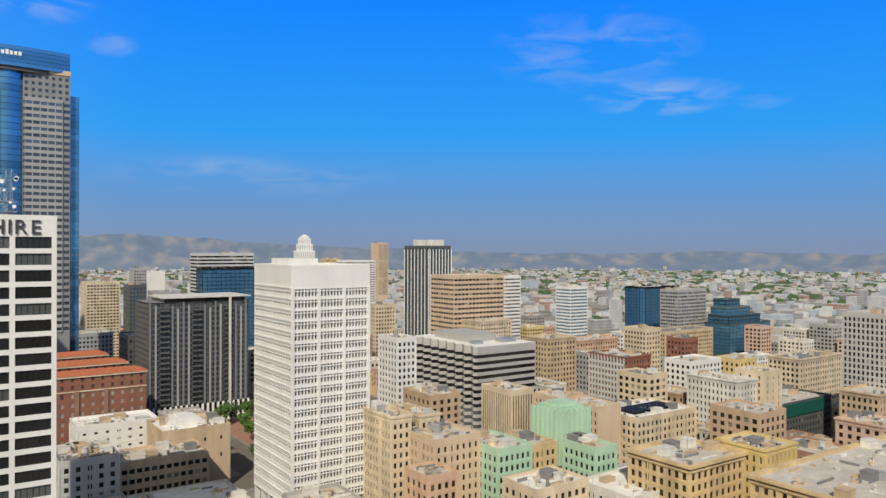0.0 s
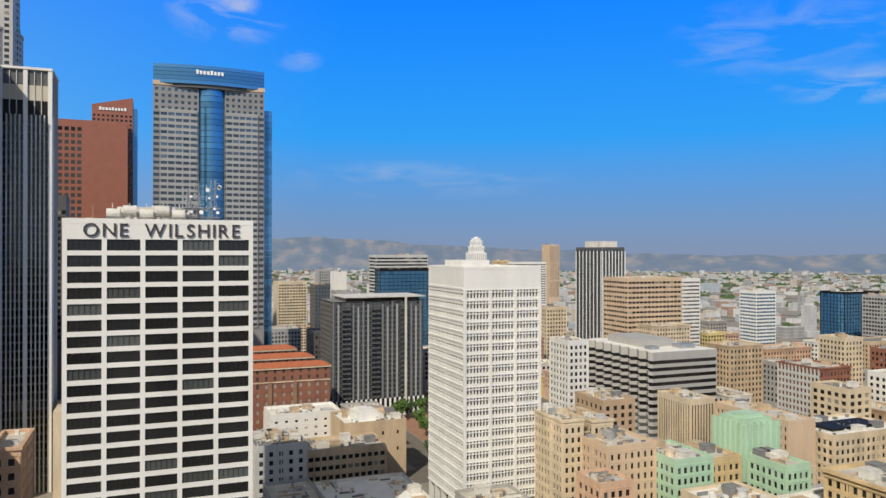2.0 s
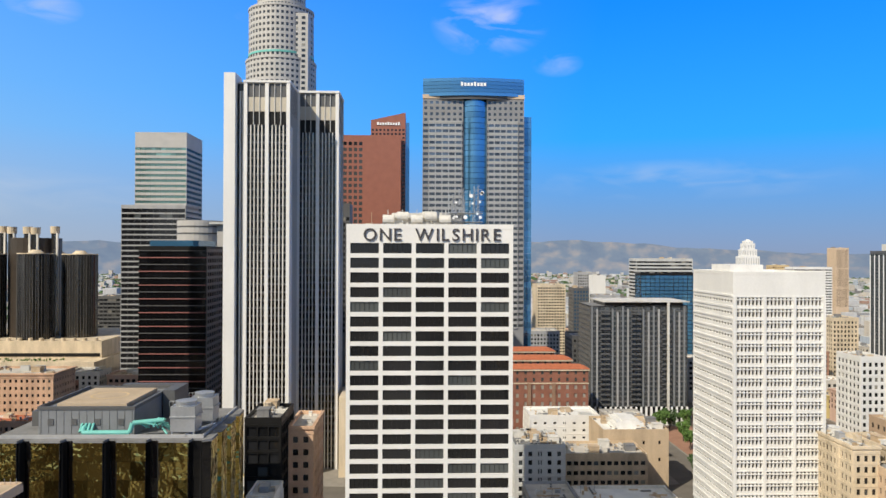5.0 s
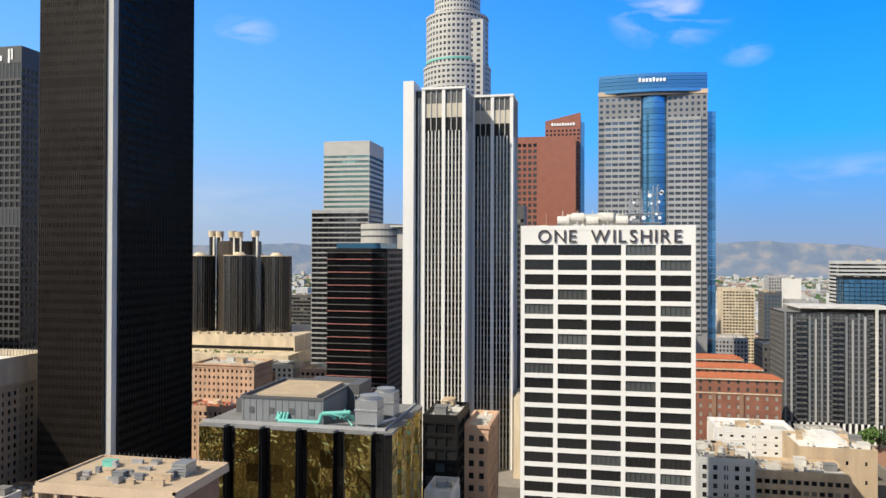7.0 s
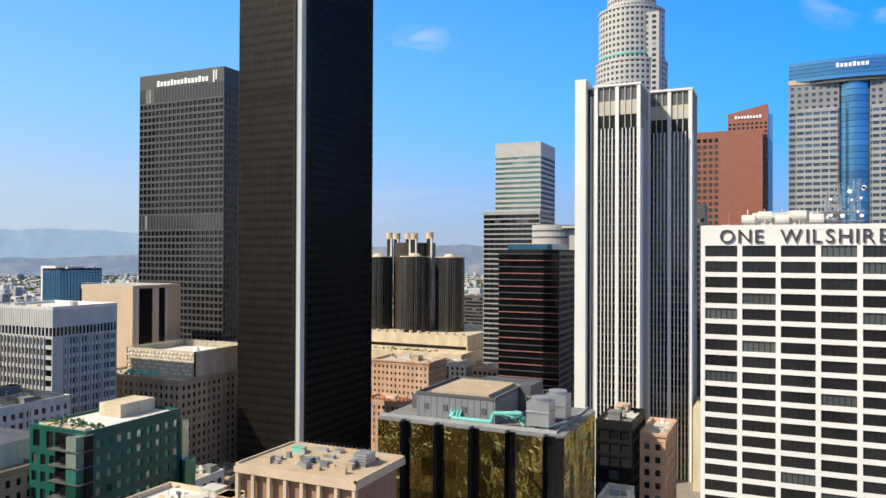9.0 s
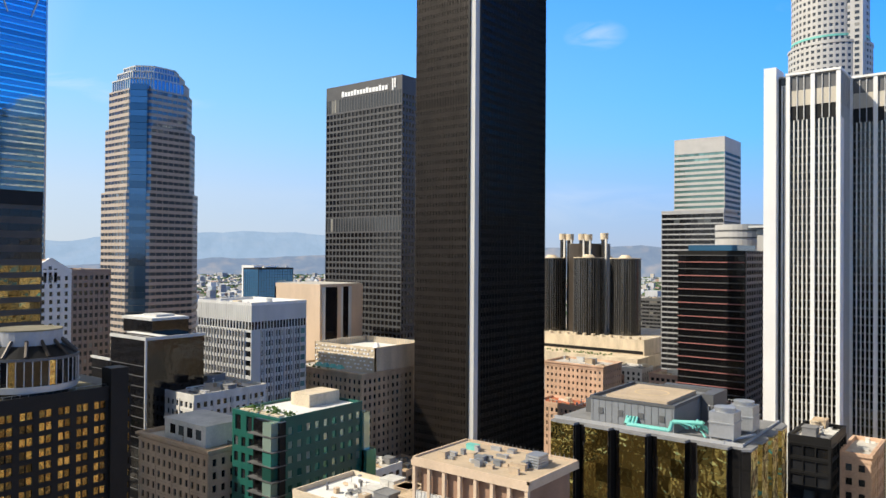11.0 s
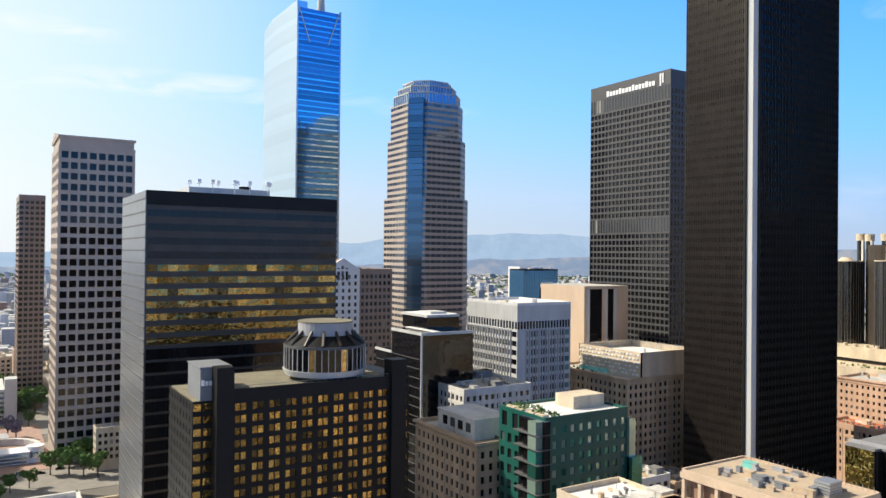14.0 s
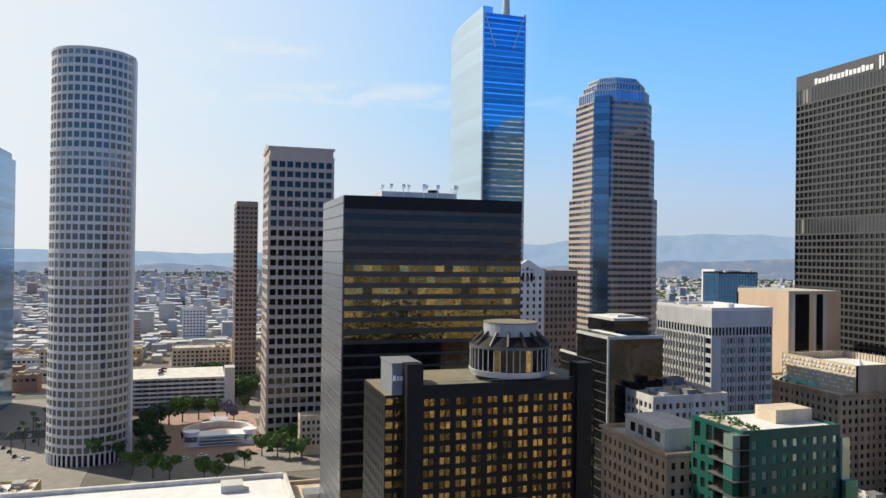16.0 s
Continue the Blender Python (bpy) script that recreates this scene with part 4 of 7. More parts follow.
def west_towers():
    # stepped octagonal tower with blue glass middle
    t = Tower("stepped_tower", "stepped brown granite tower with blue glass middle and glass crown", at=(-430, 290, 0))
    cx, cy = -447.0, 262.5

    def oct_(w, c):
        return [(cx - w + c, cy - w), (cx + w - c, cy - w), (cx + w, cy - w + c), (cx + w, cy + w - c), (cx + w - c, cy + w), (cx - w + c, cy + w), (cx - w, cy + w - c), (cx - w, cy - w + c)]

    for za, zb, w, c in ((0, 150, 25, 10), (150, 190, 23.5, 10), (190, 214, 22, 10)):
        pts = oct_(w, c)
        rows = int((zb - za) / 3.95)
        for k in range(8):
            p, q = pts[k], pts[(k + 1) % 8]
            if k in (0, 1, 2, 3, 7):
                t.face(p, q, za, zb, 7 if k % 2 == 0 else 4, rows, 0.96, 0.5, G_SILVER if k != 1 else G_STEEL, cap=30 if k < 3 else 0, depth=0.3)
            else:
                t.face(p, q, za, zb, 0, 0, 0, 0)
        t.add("step_roof", Build().prism(oct_(w - 0.2, c), zb - 0.5, zb), ROOFD)
    t.done(EYSTONE)
    p, q = Vector((cx + 15, cy - 25, 0)), Vector((cx + 25, cy - 15, 0))
    for r in range(54):
        b = Build()
        d = (q - p).normalized()
        nrm = Vector((d.y, -d.x, 0)) * 0.5
        a1, a2 = p + d * 2 + nrm, p + d * 12 + nrm
        b.prism([(a1.x, a1.y), (a2.x, a2.y), (a2.x - 14, a2.y + 14), (a1.x - 14, a1.y + 14)], r * 4 + 0.2, r * 4 + 4)
        t.add("glass_band", b, G_STEEL)
    for za, zb, w, c in ((214, 221, 20.5, 10), (221, 226, 18, 9), (226, 230, 15, 8)):
        pts = oct_(w, c)
        t.add("crown", Build().prism(pts, za, zb), G_BLUE)
        t.add("crown_rim", Build().prism(oct_(w + 0.4, c), zb - 0.6, zb + 0.2), LGREY)
        ribs = Build()
        for k in range(8):
            for j in range(8):
                f = j / 8
                x, y = pts[k][0] * (1 - f) + pts[(k + 1) % 8][0] * f, pts[k][1] * (1 - f) + pts[(k + 1) % 8][1] * f
                ribs.box(x - 0.25, x + 0.25, y - 0.25, y + 0.25, za, zb)
        t.add("crown_ribs", ribs, LGREY)

    # tallest: pale mirror-glass tower with a sloping curved top
    t = Tower("sail_tower", "very tall pale blue mirror glass tower with curved top", at=(-550, 200, 0))
    xa, xb, ya, yb = -600.0, -524.7, 195.8, 230.5
    n = 8
    for r in range(72):
        z = r * 4.1
        top = z + 4.1
        t.add("mirror_band", Build().prism([(xa + (xb - xa) * i / n, ya - 2.5 * math.sin(math.pi * i / n)) for i in range(n + 1)] + [(xb, ya + 1), (xa, ya + 1)], z, top), G_MIRROR)
        t.add("glass_band", Build().box(xb - 1, xb + 0.02, ya + 1.05, yb, z + 1.3, top), G_BLUE)
        t.add("spandrel", Build().box(xb - 1, xb + 0.25, ya + 1.05, yb, z + 0.1, z + 1.3), G_SKY)
    t.add("core", Build().box(xa + 0.5, xb - 0.9, ya + 1, yb, 0, 293), DGREY)
    for y in (ya + 0.6, yb):
        t.add("edge_post", Build().box(xb - 0.8, xb + 0.6, y - 0.5, y + 0.5, 0, 297), STEEL)
    for a, c in (((xb + 0.4, ya + 1, 296), (xb + 0.4, ya + 10, 270)), ((xb + 0.4, yb - 1, 296), (xb + 0.4, yb - 10, 270))):
        t.add("brace", Build().bar(a, c, 0.5), STEEL)
    t.add("spire", Build().prism(ring(xb - 8, ya + 22, 3.5, 12), 290, 330, ring(xb - 8, ya + 22, 1.5, 12)), LGREY)
    t.add("sail", Build().prism([(xa, ya), (xb, ya), (xb, ya + 8), (xa, ya + 8)], 295, 300, [(xa + 20, ya), (xb, ya), (xb, ya + 8), (xa + 20, ya + 8)]), G_MIRROR)

    # pale gridded tower with a shallow gable
    t = block("gridded_tower", "pale granite tower with square dark windows and a low gable", -482, -438.7, 33.2, 71, 168, EYSTONE,
              east=(8, 28, 0.74, 0.62, 6, 166, dict(cap=600, edge=0.8, depth=0.7, glass_mat=G_BLACK)), south=(9, 28, 0.66, 0.6, 6, 166, dict(cap=0, depth=0.7)), roof=ROOFD)
    t.add("attic", Build().box(-481, -439.2, 33.8, 70.4, 166.8, 172.2).box(-481.5, -438.4, 32.9, 71.3, 172.2, 173.4), EYSTONE)
    t.add("flank_gable", Build().prism([(-481, 32.8), (-446, 32.8), (-446, 34.2), (-481, 34.2)], 173.4, 177, [(-466, 32.8), (-461, 32.8), (-461, 34.2), (-466, 34.2)]), EYSTONE)
    for i in range(13):
        y = 34 + i * 3.0
        t.add("column", Build().box(-438.9, -437.6, y - 0.4, y + 0.4, 0, 6), PGRANITE)
    # brown slim tower behind
    block("brown_tower", "slim brown office tower", -650, -599.6, 21.2, 37.5, 151.4, BGRANITE, east=(5, 38, 0.7, 0.55, 4, 148, dict(cap=100)), south=(8, 38, 0.9, 0.5, 4, 148, dict(cap=0)), roof=ROOFD)
    # round fronted white tower
    t = round_tower("bow_front_tower", "white metal tower with bowed front and square windows", -441, -59.7, [(6, 111.6, 20.6), (111.6, 164.4, 20.6), (164.4, 217.2, 20.6)], BOWWALL, 36, G_PALE, 0.76, 0.66, 4.75, 700)
    t.add("base", Build().prism(ring(-441, -59.7, 19.8, 48), 0, 6.2), G_DARK)
    for k in range(48):
        x, y = ring(-441, -59.7, 20.4, 48)[k]
        t.add("column", Build().prism(ring(x, y, 0.5, 8), 0, 6.2), WHITE)
    t.add("flat_edge", Build().box(-448, -436, -40.2, -38.6, 0, 217), WHITE)
    # blue mirror slab
    t = Tower("blue_slab", "blue mirror glass slab tower", at=(-575, -145, 0))
    for r in range(44):
        t.add("glass_band", Build().prism([(-610, -134), (-610, -192), (-552, -192), (-546, -186), (-546, -142), (-552, -134)], r * 4 + 0.2, r * 4 + 4.1), G_BLUE)
    t.add("top", Build().prism([(-608, -136), (-608, -190), (-552, -190), (-548, -184), (-548, -144), (-553, -136)], 176, 181), G_BLUE)


def dark_band_office():
    """Long dark office slab: window bands, a pale metal flank, plant on the roof."""
    x0, x1, y0, y1, z1 = -280.0, -236.4, 41.6, 103.3, 130.5
    t = Tower("dark_slab", "long dark bronze office slab with glass bands reflecting amber", at=(-258, 72, 0))
    z = 126.0
    t.face((x1, y0), (x1, y1), z, z1, 0, 0, 0, 0)
    # reflection painted by row: amber glass for its bright middle, black above and below
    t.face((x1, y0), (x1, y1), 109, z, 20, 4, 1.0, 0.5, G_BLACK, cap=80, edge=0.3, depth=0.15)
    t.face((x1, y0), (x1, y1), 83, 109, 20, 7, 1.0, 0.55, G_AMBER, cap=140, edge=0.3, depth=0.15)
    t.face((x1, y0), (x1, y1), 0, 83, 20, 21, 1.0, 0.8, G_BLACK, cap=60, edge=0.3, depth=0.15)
    t.face((x0, y0), (x1, y0), 0, z1, 8, 33, 0.9, 0.5, G_SKY, cap=0, depth=0.08)
    t.face((x1, y1), (x0, y1), 0, z1, 0, 0, 0, 0)
    t.face((x0, y1), (x0, y0), 0, z1, 0, 0, 0, 0)
    t.done(BRONZE)
    t.add("top_band", Build().box(x1 - 0.2, x1 + 0.25, y0 + 0.02, y1 - 0.02, z + 0.3, z1 + 0.1), BLACK)
    t.add("roof", Build().box(x0, x1, y0, y1, z1 - 1, z1 - 0.3), ROOFD)
    t.add("flank", Build().box(x0, x1 - 0.3, y0 - 0.25, y0 - 0.02, 3, z1), FLANK, "grey metal panel flank")
    for r in range(33):
        t.add("flank_line", Build().box(x0, x1 - 0.3, y0 - 0.32, y0 - 0.24, r * 3.9 + 3, r * 3.9 + 3.5), DGREY)
    t.add("plant_room", Build().box(-270, -250, 57, 84, z1 - 0.5, z1 + 3), LGREY)
    t.add("cooling_tower", Build().prism(ring(-252, 76, 2, 12), z1 + 1, z1 + 4), BLACK)
    rng = random.Random(2)
    a = Build()
    for i in range(9):
        x, y = rng.uniform(-256, -247), rng.uniform(56, 84)
        a.bar((x, y, z1), (x, y, z1 + 5), 0.12).bar((x, y - 0.8, z1 + 4.2), (x, y + 0.8, z1 + 4.6), 0.15).box(x - 0.4, x + 0.4, y - 0.6, y + 0.6, z1 + 4.8, z1 + 5.7)
    t.add("aerials", a, SIGNW)


PLANT = mat("grey_plant_cladding", (0.2, 0.21, 0.22), 0.6, var=0.15)
OLIVE = mat("olive_roofing", (0.2, 0.18, 0.12), 0.9, var=0.3, size=4)


def amber_hotel():
    """Dark hotel slab, amber reflection coloured into the glass, two end piers, round rooftop restaurant."""
    x0, x1, y0, y1, z1 = -186.0, -159.7, 38.4, 91.2, 82.5
    t = Tower("hotel", "dark hotel slab with amber-reflecting windows and a round rooftop drum", at=(-172, 62, 0))
    ya, yb = 42.6, 88.2
    t.face((x1, ya + 3.5), (x1, yb - 4), 0, 80, 20, 30, 0.9, 0.62, G_AMBER, cap=300, depth=0.3, groups=10, gap=1.15, edge=0.5)
    t.face((x1 - 3, y0), (x1 - 3, ya), 0, 80, 2, 30, 0.8, 0.6, G_AMBER, cap=40, depth=0.3)
    t.face((x1 - 3, yb), (x1 - 3, y1), 0, 82, 1, 30, 0.8, 0.6, G_AMBER, cap=26, depth=0.3)
    t.face((x0, y0), (x1 - 3, y0), 0, 80, 8, 30, 0.8, 0.5, G_GREY, cap=0, depth=0.2)
    t.done(BLACK)
    b = Build().box(x1 - 3, x1 + 1.2, ya - 0.2, ya + 3.5, 0, 87.5).box(x1 - 3, x1 + 1.2, yb - 4, yb, 0, 86.5)
    t.add("end_pier", b, BLACK, "black end piers")
    t.add("core", Build().box(x0, x1 - 0.5, ya + 1, yb - 1, 0, 81.4).box(x0, x1 - 3.5, y0 + 0.1, ya + 2, 0, 79.6).box(x0, x1 - 3.5, yb - 2, y1, 0, 81.6), BLACK)
    t.add("blank_band", Build().box(x1 - 0.3, x1 + 0.3, ya + 3.5, yb - 4, 79.5, 82.6), BLACK)
    t.add("roof", Build().box(x0 + 1, x1 - 0.8, ya + 3, yb - 3, 81.4, 81.9), OLIVE)
    t.add("roof", Build().box(x0 + 1, x1 - 3.2, y0 + 0.3, ya, 79.6, 80.1), OLIVE)
    t.add("stair_tower", Build().box(x0 + 12, x1 - 3.1, ya - 2.6, ya + 4, 80, 87).box(x0 + 11.8, x1 - 2.9, ya - 2.8, ya + 4.2, 87, 87.3), PLANT)
    rail = Build()
    for i in range(24):
        y = ya + 4 + i * (yb - ya - 8) / 23
        rail.bar((x1 - 1, y, 81.5), (x1 - 1, y, 83), 0.05, 4)
    rail.bar((x1 - 1, ya + 4, 83), (x1 - 1, yb - 4, 83), 0.06, 4).bar((x1 - 1, ya + 4, 82.3), (x1 - 1, yb - 4, 82.3), 0.05, 4)
    t.add("railing", rail, METAL)
    cx, cy = x1 - 10, 71.5
    drum = t.add("drum_floor", Build().prism(ring(cx, cy, 9.6, 40), 83.0, 84.4, ring(cx, cy, 10.2, 40)), LGREY)
    t.add("drum_stem", Build().prism(ring(cx, cy, 8.2, 32), 81, 83.1), BLACK)
    for k in range(40):
        p = ring(cx, cy, 9.7, 40)
        q = p[(k + 1) % 40]
        t.add("drum_pane", Build().prism([p[k], q, (cx * 0.05 + q[0] * 0.95, cy * 0.05 + q[1] * 0.95), (cx * 0.05 + p[k][0] * 0.95, cy * 0.05 + p[k][1] * 0.95)], 84.4, 89.6), G_AMBER if k % 5 == 0 else G_BLACK, parent=drum)
        x, y = ring(cx, cy, 9.85, 40)[k]
        t.add("drum_post", Build().box(x - 0.08, x + 0.08, y - 0.08, y + 0.08, 84.2, 89.9), PGRANITE, parent=drum)
    t.add("drum_rim", Build().prism(ring(cx, cy, 10, 40), 89.6, 90.2), DGREY)
    t.add("drum_eave", Build().prism(ring(cx, cy, 9.8, 40), 90.2, 92.4, ring(cx, cy, 6.6, 40)), BLACK)
    t.add("drum_top", Build().prism(ring(cx, cy, 6.6, 32), 90, 95.4), GREY, "grey concrete core drum")
    t.add("drum_lid", Build().prism(ring(cx, cy, 6.7, 32), 95.4, 95.7), OLIVE)
    for k in range(14):
        a = k * math.tau / 14
        c, s = math.cos(a), math.sin(a)
        t.add("strut", Build().bar((cx + 6.4 * c, cy + 6.4 * s, 93.4), (cx + 9.6 * c, cy + 9.6 * s, 90.3), 0.4, 5), BRONZE)
    sign_bars(t, (x1 - 2.7, ya - 2.4), (x1 - 2.7, ya + 2.2), 83.4, 84.6, 6, SIGNW, out=0.25)


# ---- lower buildings ----
TAKEN = [(-20, 26, 203, 246), (106, 139, 249, 286), (2, 79, 515, 560), (-94, -39, 359, 420), (-130, -78, 526, 580), (-222, -173, 556, 598), (-162, -104, 432, 522),
         (-356, -232, 541, 664), (-227, -192, 268, 329), (-352, -286, 327, 372), (-468, -402, 228, 290), (-600, -524, 195, 231), (-482, -438, 33, 71), (-650, -599, 21, 38),
         (-466, -420, -84, -36), (-612, -546, -180, -122), (-280, -236, 41, 104), (-187, -159, 33, 91), (-60, 60, -60, 100), (-78, -11, 740, 800)]


TAKEN += [(-556, -305, -42, 40), (-640, -395, -122, -78), (-700, -553, -72, 45), (-440, -300, 28, 80)]


def midrise(name, label, x0, x1, y0, y1, z, wall, bay=3.0, storey=3.7, w=0.56, h=0.56, glass_mat=None, roof=None, cap=30, base=5.0, topband=2.2, cornice=0.0, units=3, depth=0.45, group="", skip="", cls=Tower):
    if len(label.split()) < 5:
        label += " with plain windows and flat roof"
    TAKEN.append((x0 - 3, x1 + 3, y0 - 3, y1 + 3))
    rows = max(1, int((z - topband - base) / storey))
    za = z - topband - rows * storey

    def side(length, letter, c):
        if letter in skip:
            return None
        return (max(1, int(length / bay)), rows, w, h, za, z - topband, dict(cap=c, glass_mat=glass_mat if c else (glass_mat or G_FAR), edge=0.6, rest=glass_mat or G_FAR))

    t = block(name, label, x0, x1, y0, y1, z, wall, south=side(x1 - x0, "s", cap), east=side(y1 - y0, "e", cap if x1 < 0 else 0), west=side(y1 - y0, "w", cap if x0 > 0 else 0),
              north=side(x1 - x0, "n", 0), roof=roof, units=units, depth=depth, group=group, cls=cls)
    if math.hypot(x0, y0) < 420 and storey < 6 and cls is Tower:
        relief = Build()
        sides_ = [k for k in "sew" if k not in skip]
        for r in range(rows + 1):
            zr = za + r * storey
            if "s" in sides_:
                relief.box(x0, x1, y0 - 0.14, y0, zr - 0.12, zr + 0.16)
            if "e" in sides_ and x1 < 0:
                relief.box(x1, x1 + 0.14, y0, y1, zr - 0.12, zr + 0.16)
            if "w" in sides_ and x0 > 0:
                relief.box(x0 - 0.14, x0, y0, y1, zr - 0.12, zr + 0.16)
        span_, deep_ = max(1, round((x1 - x0) / (bay * 3))), max(1, round((y1 - y0) / (bay * 3)))
        for k in range(span_ + 1):
            u = x0 + (x1 - x0 - 0.5) * k / span_
            relief.box(u, u + 0.5, y0 - 0.22, y0, 0, z - topband)
        for k in range(deep_ + 1):
            v = y0 + (y1 - y0 - 0.5) * k / deep_
            if x0 > 0:
                relief.box(x0 - 0.22, x0, v, v + 0.5, 0, z - topband)
            elif x1 < 0:
                relief.box(x1, x1 + 0.22, v, v + 0.5, 0, z - topband)
        t.add("facade_relief", relief, wall, kind="stuff")
    if cornice:
        for zz, out in ((z - 0.9, cornice), (z - topband - 0.2, cornice * 0.4)):
            t.add("cornice", Build().box(x0 - out, x1 + out, y0 - out, y0 + 0.02, zz, zz + 0.8).box(x0 - out, x1 + out, y1 - 0.02, y1 + out, zz, zz + 0.8)
                  .box(x0 - out, x0 + 0.02, y0, y1, zz, zz + 0.8).box(x1 - 0.02, x1 + out, y0, y1, zz, zz + 0.8), wall)
    return t


def saw_striped_office():
    """Office with dark ribbon windows; its long west side runs in saw teeth."""
    t = Tower("striped_office", "pale concrete office with dark ribbon windows and a zigzag side", at=(285, 377, 0))
    TAKEN.append((255, 310, 338, 415))
    x0, x1, y0, y1, z1 = 261.0, 306.0, 342.0, 412.0, 55.3
    pts = [(x0, y0), (x1, y0), (x1, y1), (x0 + 2, y1)]
    n = 8
    teeth = []
    for i in range(n):
        y = y1 - (y1 - y0) * i / n
        teeth += [(x0 + 2, y), (x0 - 1.6, y - (y1 - y0) / n * 0.75)]
    outline = [(x0, y0), (x1, y0), (x1, y1)] + teeth
    inner = [(x + (0.5 if x < x0 + 5 else -0.5), y + (0.5 if y < y0 + 1 else 0)) for x, y in outline]
    rows = 13
    for r in range(rows):
        z = r * 4.05
        t.add("spandrel", Build().prism(outline, z + 2.1, z + 4.05), STRIPE)
        t.add("ribbon_window", Build().prism(inner, z, z + 2.1), G_DARK)
    t.add("parapet", Build().prism(outline, rows * 4.05, z1), STRIPE)
    t.add("roof", Build().prism(inner, z1, z1 + 0.1), ROOFW)
    t.add("penthouse", Build().box(x0 + 8, x0 + 30, y0 + 20, y1 - 14, z1, z1 + 4.5), STRIPE)
    t.add("roof_unit", Build().box(x0 + 26, x0 + 36, y0 + 8, y0 + 16, z1, z1 + 2.4), METAL)
    t.add("roof_unit", Build().box(x0 + 6, x0 + 12, y0 + 10, y0 + 16, z1, z1 + 1.8), METAL)


def balcony_tower():
    """Dark residential tower with upright grey panels, balconies and a white frame."""
    x0, x1, y0, y1, z1 = 112.0, 176.0, 483.4, 520.0, 78.0
    TAKEN.append((108, 180, 480, 524))
    t = Tower("residential_tower", "grey residential tower with upright panels, balconies and pale top frame", at=(144, 500, 0))
    t.face((x0, y0), (x1, y0), 12, z1, 26, 20, 0.86, 0.72, G_SILVER, cap=260, depth=0.4)
    t.face((x0, y1), (x0, y0), 12, z1, 12, 20, 0.8, 0.7, G_GREY, cap=0)
    t.face((x1, y0), (x1, y1), 0, z1, 0, 0, 0, 0)
    t.face((x1, y1), (x0, y1), 0, z1, 0, 0, 0, 0)
    t.done(DGREY)
    for i in range(19):
        u = x0 + 1 + i * 3.4
        if i % 6 in (2, 3):
            for r in range(19):
                z = 13 + r * 3.3
                t.add("balcony", Build().box(u - 1.4, u + 1.4, y0 - 1.5, y0, z, z + 0.25).box(u - 1.4, u + 1.4, y0 - 1.5, y0 - 1.42, z + 0.25, z + 1.2), DGREY)
        else:
            t.add("panel", Build().box(u - 0.55, u + 0.55, y0 - 0.5, y0, 12, z1 - (i % 3) * 2), GREY if i % 2 else PLANT)
    for i in range(20):
        u = x0 + i * 64 / 19
        t.add("column", Build().box(u - 0.6, u + 0.6, y0 - 0.6, y0 + 0.6, 0, 12), SIGNW)
    t.add("base", Build().box(x0 + 0.5, x1 - 0.5, y0 + 1, y1 - 1, 0, 12), G_DARK)
    t.add("frame", Build().box(162.4, 163.8, y0 - 2, y0 - 0.6, 0, 80.5).box(x0 + 8, x1 + 1, y0 - 2, y1, 80.5, 81.2), OFFWHITE, "white roof frame and post")
    t.add("top_storey", Build().box(x0 + 10, x1 - 2, y0 + 2, y1 - 2, z1, 80.5), G_DARK)
    t.add("roof", Build().box(x0, x1, y0, y1, z1 - 0.5, z1 + 0.05), ROOFD)


def tiled_hotel():
    """Brick hotel of three wings with clay tile roofs."""
    t = Tower("brick_hotel", "red brick hotel with three wings and clay tile roofs", at=(75, 440, 0))
    TAKEN.append((40, 102, 418, 500))
    for k, (ya, z, xr) in enumerate(((423.4, 46, 97), (447, 48, 92), (471, 50, 86))):
        t.face((20, ya), (xr, ya), 0, z - 8, 16, 8, 0.34, 0.5, G_GREY, cap=40 if k == 0 else 0)
        t.face((20, ya), (xr, ya), z - 8, z, 16, 2, 0.3, 0.55, G_DARK, cap=16 if k == 0 else 0)
        t.face((xr, ya), (xr, ya + 12), 0, z, 4, 10, 0.34, 0.5, cap=0)
        t.face((xr, ya + 12), (20, ya + 12), 0, z, 0, 0, 0, 0)
        t.face((20, ya + 12), (20, ya), 0, z, 0, 0, 0, 0)
        t.add("tile_roof", Build().prism([(19, ya - 1), (xr + 1, ya - 1), (xr + 1, ya + 13), (19, ya + 13)], z, z + 2.2, [(19, ya + 5.5), (xr - 4, ya + 5.5), (xr - 4, ya + 6.5), (19, ya + 6.5)]), CLAY, "clay tile hip roof")
        t.add("cornice", Build().box(19, xr + 0.8, ya - 0.8, ya, z - 0.9, z - 0.05).box(20, xr + 0.3, ya - 0.3, ya, z - 8.4, z - 7.8), CREAM)
        for j in range(4):
            t.add("downpipe_bay", Build().box(34 + j * 14, 36 + j * 14, ya - 0.6, ya, 0, z - 8), BRICK2)
    t.done(BRICK)
    t.add("link", Build().box(22, 40, 430, 490, 0, 44), BRICK)


